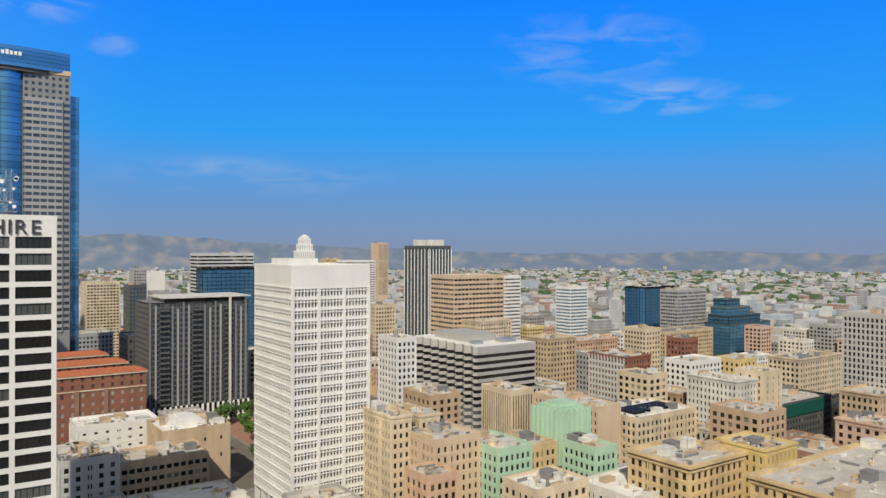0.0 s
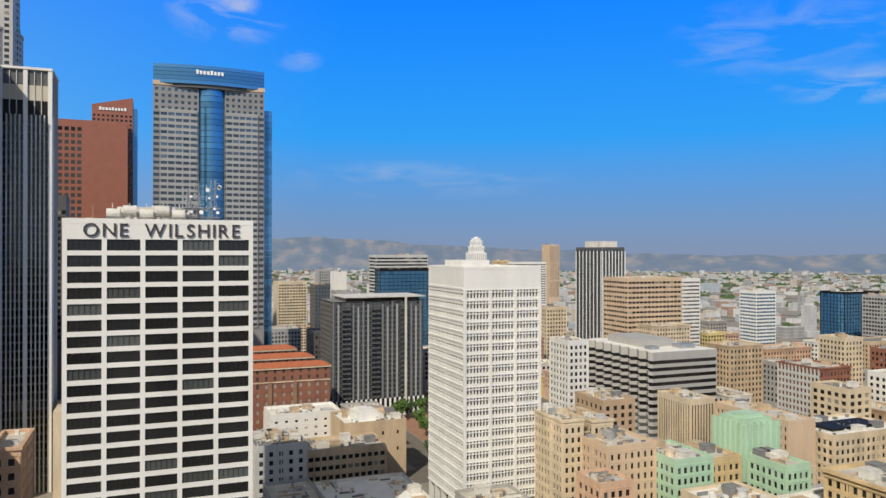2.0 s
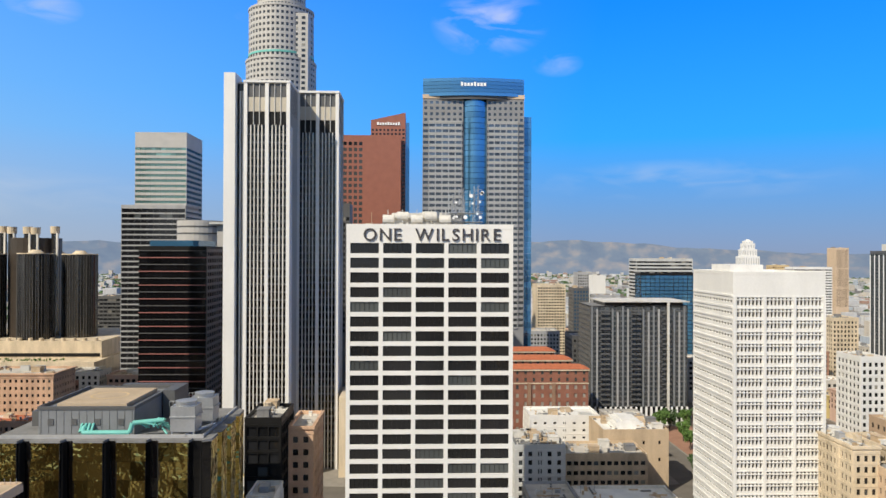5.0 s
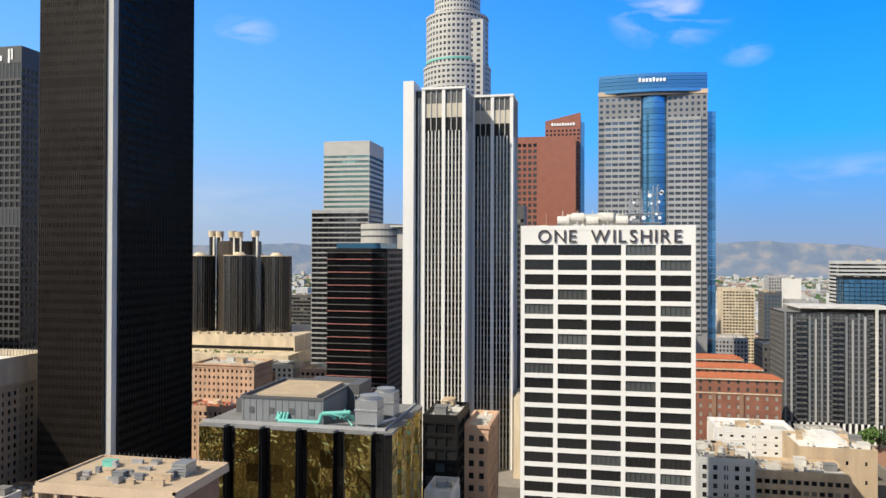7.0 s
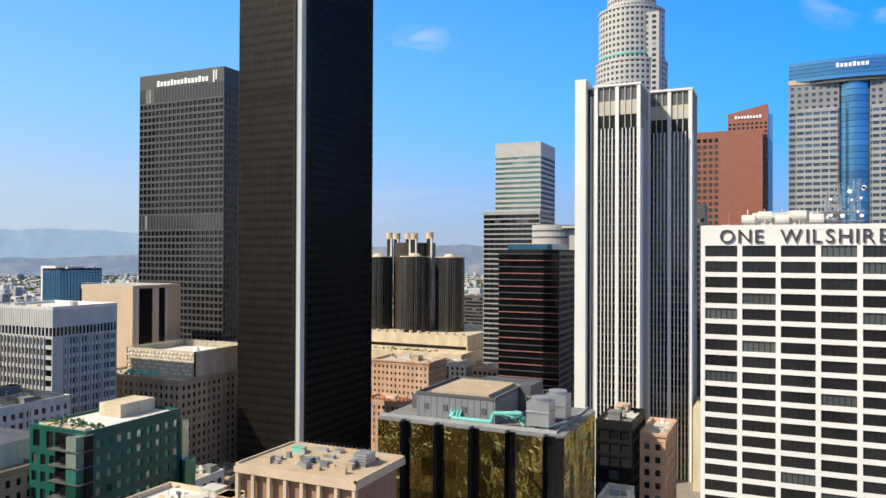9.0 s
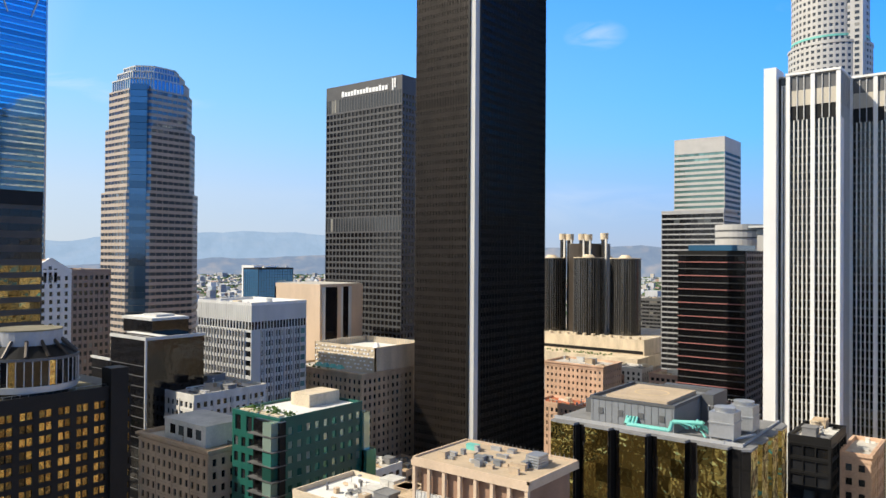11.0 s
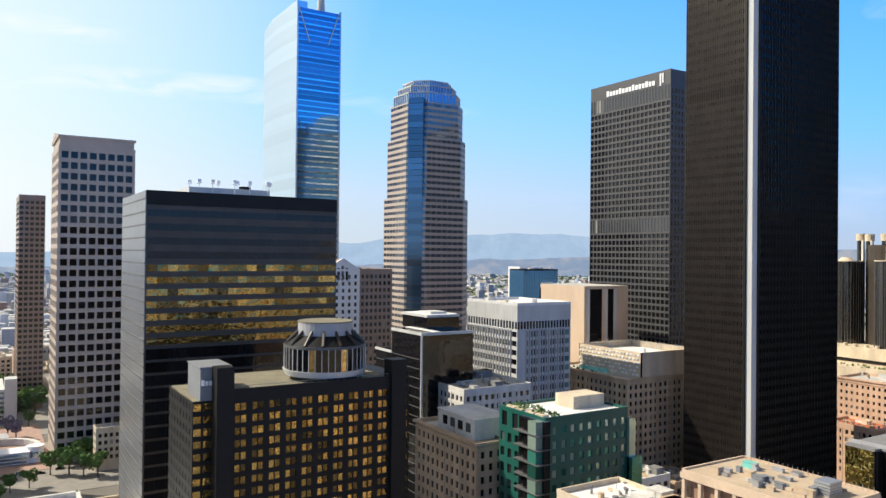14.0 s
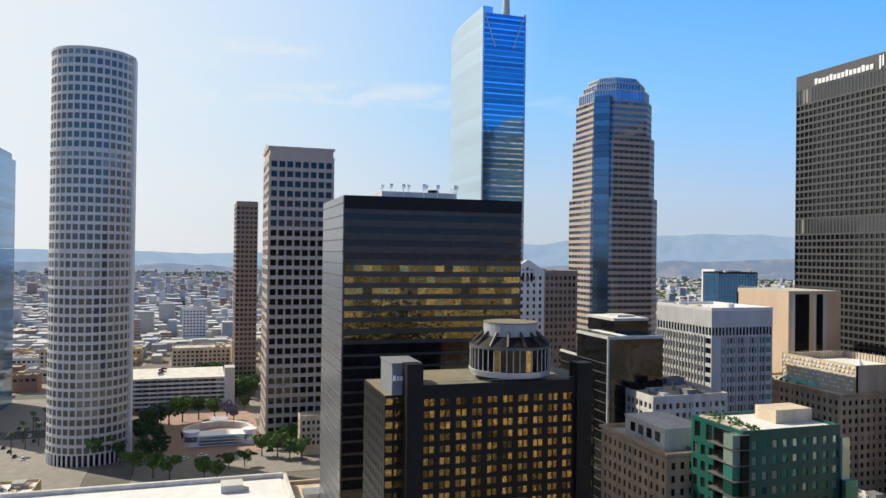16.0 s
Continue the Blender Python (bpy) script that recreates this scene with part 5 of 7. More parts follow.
def city_hall():
    t = Tower("city_hall", "white city hall tower with stepped pyramid top", at=(557, 1240, 0))
    x, y = 557, 1245
    for za, zb, w in ((0, 45, 40), (45, 109, 14.5), (109, 121, 11.2), (121, 131, 8.8), (131, 135, 6.6)):
        t.add("tier", Build().box(x - w, x + w, y - w, y + w, za, zb), WHITE)
        if zb > 60:
            m = int(w / 2)
            for k in range(m):
                u = x - w + 2 * w * (k + 0.5) / m
                t.add("slot_window", Build().box(u - 0.5, u + 0.5, y - w - 0.1, y - w + 0.1, max(za, 50) + 2, zb - 3), GREY)
                t.add("slot_window", Build().box(x - w - 0.1, x - w + 0.1, y - w + (u - x + w) - 0.5, y - w + (u - x + w) + 0.5, max(za, 50) + 2, zb - 3), GREY)
    t.add("pyramid", Build().prism([(x - 5, y - 5), (x + 5, y - 5), (x + 5, y + 5), (x - 5, y + 5)], 135, 138, [(x - 1, y - 1), (x + 1, y - 1), (x + 1, y + 1), (x - 1, y + 1)]), WHITE)


def finned_office():
    """White office with close upright fins, a blank attic and a window stair strip."""
    x0, x1, y0, y1, z1 = -301.0, -261.5, 201.0, 232.0, 91.0
    TAKEN.append((-304, -258, 198, 236))
    t = Tower("finned_office", "white office block with close upright fins and blank attic", at=(-281, 216, 0))
    for p, q in (((x0, y0), (x1 - 4.5, y0)), ((x1, y0 + 5), (x1, y1 - 4))):
        t.face(p, q, 10, 79, 16, 17, 0.7, 0.62, G_GREY, cap=60, depth=0.3)
    t.face((x1 - 4.5, y0), (x1, y0), 10, 79, 1, 17, 0.8, 0.6, G_BLACK, cap=17, depth=0.4)
    t.face((x1, y0), (x1, y0 + 5), 10, 79, 0, 0, 0, 0)
    t.face((x1, y1 - 4), (x1, y1), 10, 79, 1, 17, 0.7, 0.6, G_TEAL, cap=17)
    for p, q in (((x0, y0), (x1, y0)), ((x1, y0), (x1, y1)), ((x1, y1), (x0, y1)), ((x0, y1), (x0, y0))):
        t.face(p, q, 0, 10, 0, 0, 0, 0)
        t.face(p, q, 79, 83, 18, 1, 0.75, 0.85, G_BLACK, cap=18, depth=0.5)
        t.face(p, q, 83, z1, 0, 0, 0, 0)
    for p, q in (((x1, y1), (x0, y1)), ((x0, y1), (x0, y0))):
        t.face(p, q, 10, 79, 0, 0, 0, 0)
    t.done(LGREY)
    for i in range(17):
        u = x0 + (x1 - 4.6 - x0) * i / 16
        t.add("fin", Build().box(u - 0.2, u + 0.2, y0 - 0.45, y0, 10, 79), PGRANITE)
    for i in range(13):
        v = y0 + 5 + (y1 - y0 - 9) * i / 12
        t.add("fin", Build().box(x1, x1 + 0.45, v - 0.2, v + 0.2, 10, 79), PGRANITE)
    for i in range(30):
        u = x0 + (x1 - x0) * i / 29
        t.add("attic_rib", Build().box(u - 0.12, u + 0.12, y0 - 0.15, y0, 83.1, z1), OFFWHITE)
    t.flat_roof(x0, x1, y0, y1, z1, ROOFW, 1.2)
    rng = random.Random(8)
    for _ in range(5):
        roof_unit(t, rng, x0, x1, y0, y1, z1 - 1.2)


def strip_tower():
    """Peach tower with plain sides and tall dark glass strips."""
    x0, x1, y0, y1, z1 = -331.0, -294.5, 270.7, 303.0, 96.0
    TAKEN.append((-335, -290, 268, 306))
    t = Tower("strip_tower", "plain peach tower with tall dark glass strips", at=(-313, 287, 0))
    t.add("body", Build().box(x0, x1, y0, y1, 0, z1), PEACH)
    t.add("roof", Build().box(x0 + 0.5, x1 - 0.5, y0 + 0.5, y1 - 0.5, z1 - 0.2, z1 + 0.12), ROOF)
    for a, b, m in ((1.5, 3.5, LGREY), (3.5, 12.5, G_BLACK), (12.5, 15, PEACH), (15, 16.5, LGREY), (16.5, 21, G_BLACK), (21, 23, LGREY)):
        t.add("glass_strip" if m is G_BLACK else "strip", Build().box(x1 - 0.2, x1 + (0.15 if m is G_BLACK else 0.5), y0 + a, y0 + b, 0, z1 - 1.5), m)
    t.add("glass_strip", Build().box(x0 - 0.4, x0 + 0.6, y0 - 0.1, y0 + 3, 0, z1 - 2), G_BLACK)
    rail = Build()
    for i in range(26):
        u = x0 + 0.5 + (x1 - x0 - 1) * i / 25
        rail.bar((u, y0 + 0.4, z1), (u, y0 + 0.4, z1 + 1.1), 0.05, 4)
    t.add("railing", rail.bar((x0 + 0.5, y0 + 0.4, z1 + 1.1), (x1 - 0.5, y0 + 0.4, z1 + 1.1), 0.06, 4), METAL)


def screened_garage():
    """Old stone block with a roof terrace and a white open-topped screen structure."""
    t = midrise("stone_block", "beige stone block with rows of windows and roof terrace", -293, -240, 247, 293, 57, TAN, bay=3.1, storey=3.7, w=0.5, h=0.55, units=0, cap=110, cornice=0.8)
    xa, xb, ya, yb, za, zb = -282.0, -240.3, 256.0, 293.0, 56, 68.2
    for p in ((xa, xb, ya, ya + 0.6), (xa, xb, yb - 0.6, yb), (xa, xa + 0.6, ya, yb), (xb - 0.6, xb, ya, yb)):
        t.add("screen_wall", Build().box(*p, za, zb), CREAM)
    for r in range(6):
        for c in range(18):
            x, z = xa + 0.4 + c * 2.25 + (r % 2) * 0.6, za + 1.4 + r * 1.8
            t.add("screen_block", Build().box(x, x + 1.1, ya - 0.35, ya, z, z + 0.7), SIGNW if (r + c) % 3 else CREAM)
    posts = Build()
    for i in range(22):
        y = ya + 1 + i * 1.65
        posts.box(xa + 0.7, xa + 0.9, y, y + 0.2, za, zb + 0.6)
    for i in range(24):
        x = xa + 1 + i * 1.65
        posts.box(x, x + 0.2, yb - 0.9, yb - 0.7, za, zb + 0.6)
    t.add("inner_posts", posts, METAL, kind="stuff")
    t.add("screen_floor", Build().box(xa + 0.6, xb - 0.6, ya + 0.6, yb - 0.6, za, za + 9), ROOFW)
    t.add("roof_dome", Build().prism(ring(-258, 276, 1.9, 14), za + 9, za + 11.4, ring(-258, 276, 0.7, 14)), SIGNW)
    for i in range(4):
        t.add("awning", Build().prism([(-276 + i * 5, 250), (-272.4 + i * 5, 250), (-272.4 + i * 5, 253), (-276 + i * 5, 253)], 57.2, 59, [(-275 + i * 5, 251), (-273.2 + i * 5, 251), (-273.2 + i * 5, 252), (-275 + i * 5, 252)]), TEALPIPE)
    terrace_plants(-291, -262, 249, 254, 56, 16, 11)


def green_tile_block():
    """Dark green tiled block with a stepped side bay and roof garden."""
    x0, x1, y0, y1, z1 = -176.0, -155.4, 126.0, 160.0, 68.0
    TAKEN.append((-180, -150, 122, 164))
    t = Tower("green_block", "dark green tiled office block with green glass and roof garden", at=(-165, 143, 0))
    t.face((x1, y0 + 5), (x1, y1), 0, z1 - 1.5, 9, 17, 0.5, 0.5, G_GREEN, cap=150, depth=0.35)
    t.face((x1, y0 + 5), (x1, y1), z1 - 1.5, z1, 0, 0, 0, 0)
    t.face((x0, y0 + 3), (x0 + 10, y0 + 3), 0, z1 - 6, 3, 14, 0.55, 0.6, G_DARK, cap=42, depth=0.4)
    t.face((x0, y0 + 3), (x0 + 10, y0 + 3), z1 - 6, z1, 2, 1, 0.5, 0.7, G_DARK, cap=2, depth=0.4)
    t.face((x1, y1), (x0, y1), 0, z1, 6, 16, 0.5, 0.5, G_GREEN, cap=0)
    t.face((x0, y1), (x0, y0 + 3), 0, z1, 6, 16, 0.5, 0.5, G_GREEN, cap=0)
    t.done(TEAL)
    for r in range(17):
        z = r * 3.95
        for k in range(3):
            t.add("bay_pane", Build().prism([(x0 + 10 + k * 3, y0 + 2.5 - k * 0.8), (x0 + 13.5 + k * 3, y0 + 2.5 - k * 0.8), (x0 + 13.5 + k * 3, y0 + 6), (x0 + 10 + k * 3, y0 + 6)], z + 0.5, z + 3.9), G_BLACK if k < 2 else G_GREEN)
        t.add("bay_line", Build().box(x0 + 9.8, x1 + 0.1, y0 + 0.6, y0 + 5.5, z + 0.2, z + 0.45), DGREY)
    t.add("bay_core", Build().box(x0 + 10, x1 - 0.2, y0 + 3.2, y0 + 6, 0, z1 - 1), BLACK)
    t.flat_roof(x0, x1, y0 + 3, y1, z1 + 0.4, ROOFW, 0.8, rim=TEAL)
    t.add("pavilion", Build().box(-171, -163, 146, 158, z1 - 0.5, z1 + 3.2), CREAM)
    for i in range(4):
        t.add("planter", Build().box(-174 + i * 4.4, -170.4 + i * 4.4, 130, 132, z1 - 0.4, z1 + 0.6), CREAM)
    t.add("flag_pole", Build().bar((-166, 131, z1 - 0.5), (-166, 131, z1 + 5), 0.08), METAL)
    terrace_plants(-174.5, -157, 130, 137, z1 - 0.4, 26, 7)
    # stepped bay at the far end
    for k, z in enumerate((z1 - 3, z1 - 14, z1 - 26)):
        t.add("end_bay", Build().box(x1 - 3, x1 + 0.8 + k * 1.2, y1, y1 + 2.5 + k * 1.5, 0, z), G_GREEN)


LEAF = mat("leaf_green", (0.09, 0.17, 0.035), 0.8, var=0.5, size=1.5, grain=0.4)
LEAF2 = mat("leaf_dark", (0.05, 0.095, 0.03), 0.8, var=0.5, size=1.5, grain=0.4)
LEAF3 = mat("leaf_lilac", (0.16, 0.14, 0.2), 0.8, var=0.4, size=1.5, grain=0.4)
BARK = mat("bark", (0.12, 0.085, 0.06), 0.9, var=0.3, grain=0.1)


def leaf_cloud(b, rng, cx, cy, cz, rx, rz, n, s):
    """Many small leaf clumps in an uneven ellipsoid."""
    lumps = [(rng.uniform(-0.6, 0.6), rng.uniform(-0.6, 0.6), rng.uniform(-0.4, 0.6), rng.uniform(0.35, 0.6)) for _ in range(7)]
    for _ in range(n):
        lx, ly, lz, lr = rng.choice(lumps)
        v = Vector((rng.gauss(0, 1), rng.gauss(0, 1), rng.gauss(0, 1))).normalized() * lr * rng.uniform(0.7, 1.05)
        c = Vector((cx + (lx + v.x) * rx, cy + (ly + v.y) * rx, cz + (lz + v.z) * rz))
        q = Euler((rng.uniform(0, 6), rng.uniform(0, 6), rng.uniform(0, 6))).to_matrix()
        k, r = len(b.v), s * rng.uniform(0.6, 1.3)
        b.v += [tuple(c + q @ Vector(p)) for p in ((r, 0, 0), (0, r, 0.15 * r), (-r, 0, 0), (0, -r, 0.15 * r), (0, 0, 0.5 * r))]
        b.f += [(k, k + 1, k + 4), (k + 1, k + 2, k + 4), (k + 2, k + 3, k + 4), (k + 3, k, k + 4), (k + 3, k + 2, k + 1, k)]


def terrace_plants(x0, x1, y0, y1, z, n, seed):
    rng = random.Random(seed)
    b = Build()
    for _ in range(n):
        leaf_cloud(b, rng, rng.uniform(x0, x1), rng.uniform(y0, y1), z + 0.7, 0.9, 0.8, 22, 0.3)
    tagged(new("roof_plants", b.mesh("roof_plants", LEAF)), "green shrubs in planters on a roof", "plants", kind="stuff")


TREES = {}


def tree(x, y, h, kind="green"):
    """A street tree: tapered trunk, limbs and a leafy crown."""
    variant = (kind, int(abs(x * 3 + y * 7)) % 3)
    if variant not in TREES:
        rng = random.Random(20 + variant[1] + len(kind))
        trunk = Build()
        trunk.prism(ring(0, 0, 0.035, 8), 0, 0.4, ring(0, 0, 0.022, 8))
        for k in range(6):
            a = k * 1.05 + rng.random()
            trunk.bar((0, 0, 0.33), (0.22 * math.cos(a), 0.22 * math.sin(a), 0.6 + rng.uniform(0, 0.15)), 0.012, 5)
        crown = Build()
        leaf_cloud(crown, rng, 0, 0, 0.66, 0.4, 0.34, 520, 0.05)
        m = {"green": LEAF, "dark": LEAF2, "lilac": LEAF3}[kind]
        root = thing("tree", {"green": "bright green leafy street tree", "dark": "dark green leafy tree", "lilac": "purple flowering jacaranda tree"}[kind], "tree", "street trees")
        part("trunk", trunk, BARK, root)
        part("crown", crown, m, root)
        root.location, root.scale = (x, y, 0), (h, h, h)
        TREES[variant] = root
    else:
        ob = copy_thing(TREES[variant], pose(x, y, 0, 0, 0, (x * 37) % 360))
        ob.scale = (h, h, h)


def palm(x, y, h):
    t = thing("palm_tree", "slim tall palm tree with a tuft of fronds", "palm", "street trees", at=(x, y, 0))
    part("trunk", Build().prism(ring(0, 0, 0.35, 8), 0, h, ring(0, 0, 0.22, 8)), BARK, t)
    b = Build()
    for k in range(22):
        a, up = k * 2.4, 0.9 - (k % 5) * 0.4
        c, s = math.cos(a), math.sin(a)
        p = [(0, 0, h), (1.1 * c, 1.1 * s, h + up), (2.3 * c, 2.3 * s, h + up - 1.1)]
        for (ax, ay, az), (bx, by, bz) in zip(p, p[1:]):
            b.quad((ax - 0.3 * s, ay + 0.3 * c, az), (ax + 0.3 * s, ay - 0.3 * c, az), (bx + 0.22 * s, by - 0.22 * c, bz), (bx - 0.22 * s, by + 0.22 * c, bz))
    part("fronds", b, LEAF2, t)


def gold_block():
    """Gold mirror-glass block with toothed front; plant house, helipad, teal pipes, cooling towers."""
    TAKEN.append((-95, -35, 160, 200))
    t = Tower("gold_glass_block", "gold mirror glass office block with rooftop plant and teal pipes", at=(-66, 180, 0))
    x0, x1, y0, y1, z1 = -90.5, -46.0, 158.6, 191.0, 72.4
    outline = []
    n = 5
    for i in range(n):
        a = x0 + (x1 - x0) * i / n
        w = (x1 - x0) / n
        outline += [(a, y0), (a + w * 0.72, y0 - 0.3), (a + w * 0.76, y0 + 1.6), (a + w * 0.98, y0 + 1.6)]
    for i in range(4):
        b0 = y0 + (y1 - y0) * i / 4
        outline += [(x1 + 0.2, b0 + 0.2), (x1 + 1.9, b0 + 1.2), (x1 + 1.9, b0 + 6)]
    outline += [(x1 + 0.4, y1), (x0, y1)]
    rows = 18
    jit = random.Random(9)
    m = len(outline)
    for r in range(9, rows):
        za, zb = r * 4.0, r * 4.0 + 3.94
        for k in range(m - 2):
            (ax, ay), (bx, by) = outline[k], outline[k + 1]
            L = math.hypot(bx - ax, by - ay)
            cut = max(1, int(L / 3.2))
            if za < 40:
                cut = 1
            nx, ny = (by - ay) / L * 0.2, -(bx - ax) / L * 0.2
            for j in range(cut):
                f0, f1 = j / cut, (j + 0.985) / cut
                p, q = (ax + (bx - ax) * f0, ay + (by - ay) * f0), (ax + (bx - ax) * f1, ay + (by - ay) * f1)
                e1, e2 = jit.uniform(0, 0.09), jit.uniform(0, 0.09)
                p, q = (p[0] - nx * e1 * 5, p[1] - ny * e1 * 5), (q[0] - nx * e2 * 5, q[1] - ny * e2 * 5)
                t.add("mirror_pane", Build().prism([p, q, (q[0] - nx, q[1] - ny), (p[0] - nx, p[1] - ny)], za, zb), G_GOLD if L > 2 and ay < y0 + 1 else G_BLACK if ay < y0 + 2 and L < 3 else G_GOLD)
    t.add("lower_glass", Build().prism(outline, 0, 35.9), G_GOLD)
    t.add("core", Build().prism([(x + (0.35 if x < -60 else -0.35), y + 0.35) for x, y in outline], 0, z1 - 0.6), BLACK)
    t.add("roof", Build().prism(outline, z1 - 0.5, z1), ROOFD)
    house = t.add("plant_house", Build().box(-82, -61.6, 163, 188, z1, z1 + 5.6), PLANT, "grey metal plant house")
    t.add("house_wing", Build().box(-88, -82, 172, 187, z1, z1 + 3.4), DGREY, parent=house)
    t.add("house_annex", Build().box(-74, -58.5, 188.3, 190.5, z1, z1 + 6.6).box(-61.3, -58.5, 180, 188.3, z1, z1 + 6.6), DGREY, parent=house)
    rim = Build()
    for box in ((-82.2, -61.4, 162.8, 163.2), (-82.2, -61.4, 187.8, 188.2), (-82.2, -81.8, 163.2, 187.8), (-61.8, -61.4, 163.2, 187.8)):
        rim.box(*box, z1 + 5.6, z1 + 6.3)
    t.add("house_rim", rim, DGREY, parent=house)
    seams = Build()
    for k in range(13):
        seams.box(-81.5 + k * 1.62, -81.44 + k * 1.62, 162.93, 163, z1 + 0.2, z1 + 5.5)
    t.add("house_seams", seams, DGREY, parent=house)
    t.add("roof_edge", Build().box(x0, x1, y0 + 1.8, y0 + 2.3, z1, z1 + 0.7).box(x1 - 0.6, x1 - 0.2, y0 + 2.3, y1 - 0.2, z1, z1 + 0.5), GREY)
    pad_ob = t.add("helipad", Build().box(-79, -64, 165, 184, z1 + 5.6, z1 + 6.5), ROOFT, "tan rooftop landing deck")
    pad = Build()
    o, i_ = ring(-71.5, 174.5, 4.2, 40), ring(-71.5, 174.5, 3.7, 40)
    for k in range(40):
        pad.quad((*o[k], z1 + 6.52), (*o[(k + 1) % 40], z1 + 6.52), (*i_[(k + 1) % 40], z1 + 6.52), (*i_[k], z1 + 6.52))
    t.add("pad_ring", pad, OCHRE, parent=pad_ob)
    for k in range(4):
        t.add("vent", Build().box(-80 + k * 5, -78.8 + k * 5, 162.85, 163, z1 + 2.2, z1 + 3.6), DGREY)
    for x, y in ((-50.6, 163.4), (-49.4, 173)):
        tower_ob = t.add("cooling_tower", Build().box(x - 2.6, x + 2.6, y - 2.6, y + 2.6, z1 + 1.2, z1 + 6.6).box(x - 2.8, x + 2.8, y - 2.8, y + 2.8, z1 + 4.2, z1 + 4.5).prism(ring(x, y, 2.2, 18), z1 + 6.6, z1 + 7.5), METAL, "galvanised cooling tower")
        legs = Build()
        for dx in (-2.3, 2.3):
            for dy in (-2.3, 2.3):
                legs.box(x + dx - 0.15, x + dx + 0.15, y + dy - 0.15, y + dy + 0.15, z1, z1 + 1.2)
        rail = legs
        for k in range(8):
            rail.bar((x - 2.7 + k * 0.77, y - 2.7, z1 + 6.6), (x - 2.7 + k * 0.77, y - 2.7, z1 + 7.8), 0.05, 4)
        rail.bar((x - 2.7, y - 2.7, z1 + 7.8), (x + 2.7, y - 2.7, z1 + 7.8), 0.05, 4)
        t.add("tower_frame", rail, METAL, parent=tower_ob)
    path = [(-72, 162.6, z1 + 2.0), (-72, 161.4, z1 + 1.0), (-62, 161.4, z1 + 1.0), (-61.4, 161.6, z1 + 3.0), (-55, 162.6, z1 + 3.4)]
    for p, q in zip(path, path[1:]):
        t.add("pipe", Build().bar(p, q, 0.5, 10), TEALPIPE, "teal painted pipe")
    for k in range(4):
        t.add("pipe", Build().bar((-72.6 + k * 0.8, 162.9, z1 + 2.6), (-72.6 + k * 0.8, 161.6, z1 + 1.0), 0.3, 8), TEALPIPE)
    rng = random.Random(6)
    for k in range(16):
        x, y = rng.uniform(-60, -54.5), rng.uniform(161.5, 168)
        t.add("pipe", Build().bar((x, y, z1 + rng.uniform(0.5, 3)), (x + rng.uniform(-3, 3), y + rng.uniform(-2, 2), z1 + rng.uniform(0.5, 3.5)), 0.22, 6), TEALPIPE)
    t.add("handrail", Build().bar((-50, 160.4, z1 + 0.6), (-46.2, 170, z1 + 0.9), 0.35, 6), METAL)


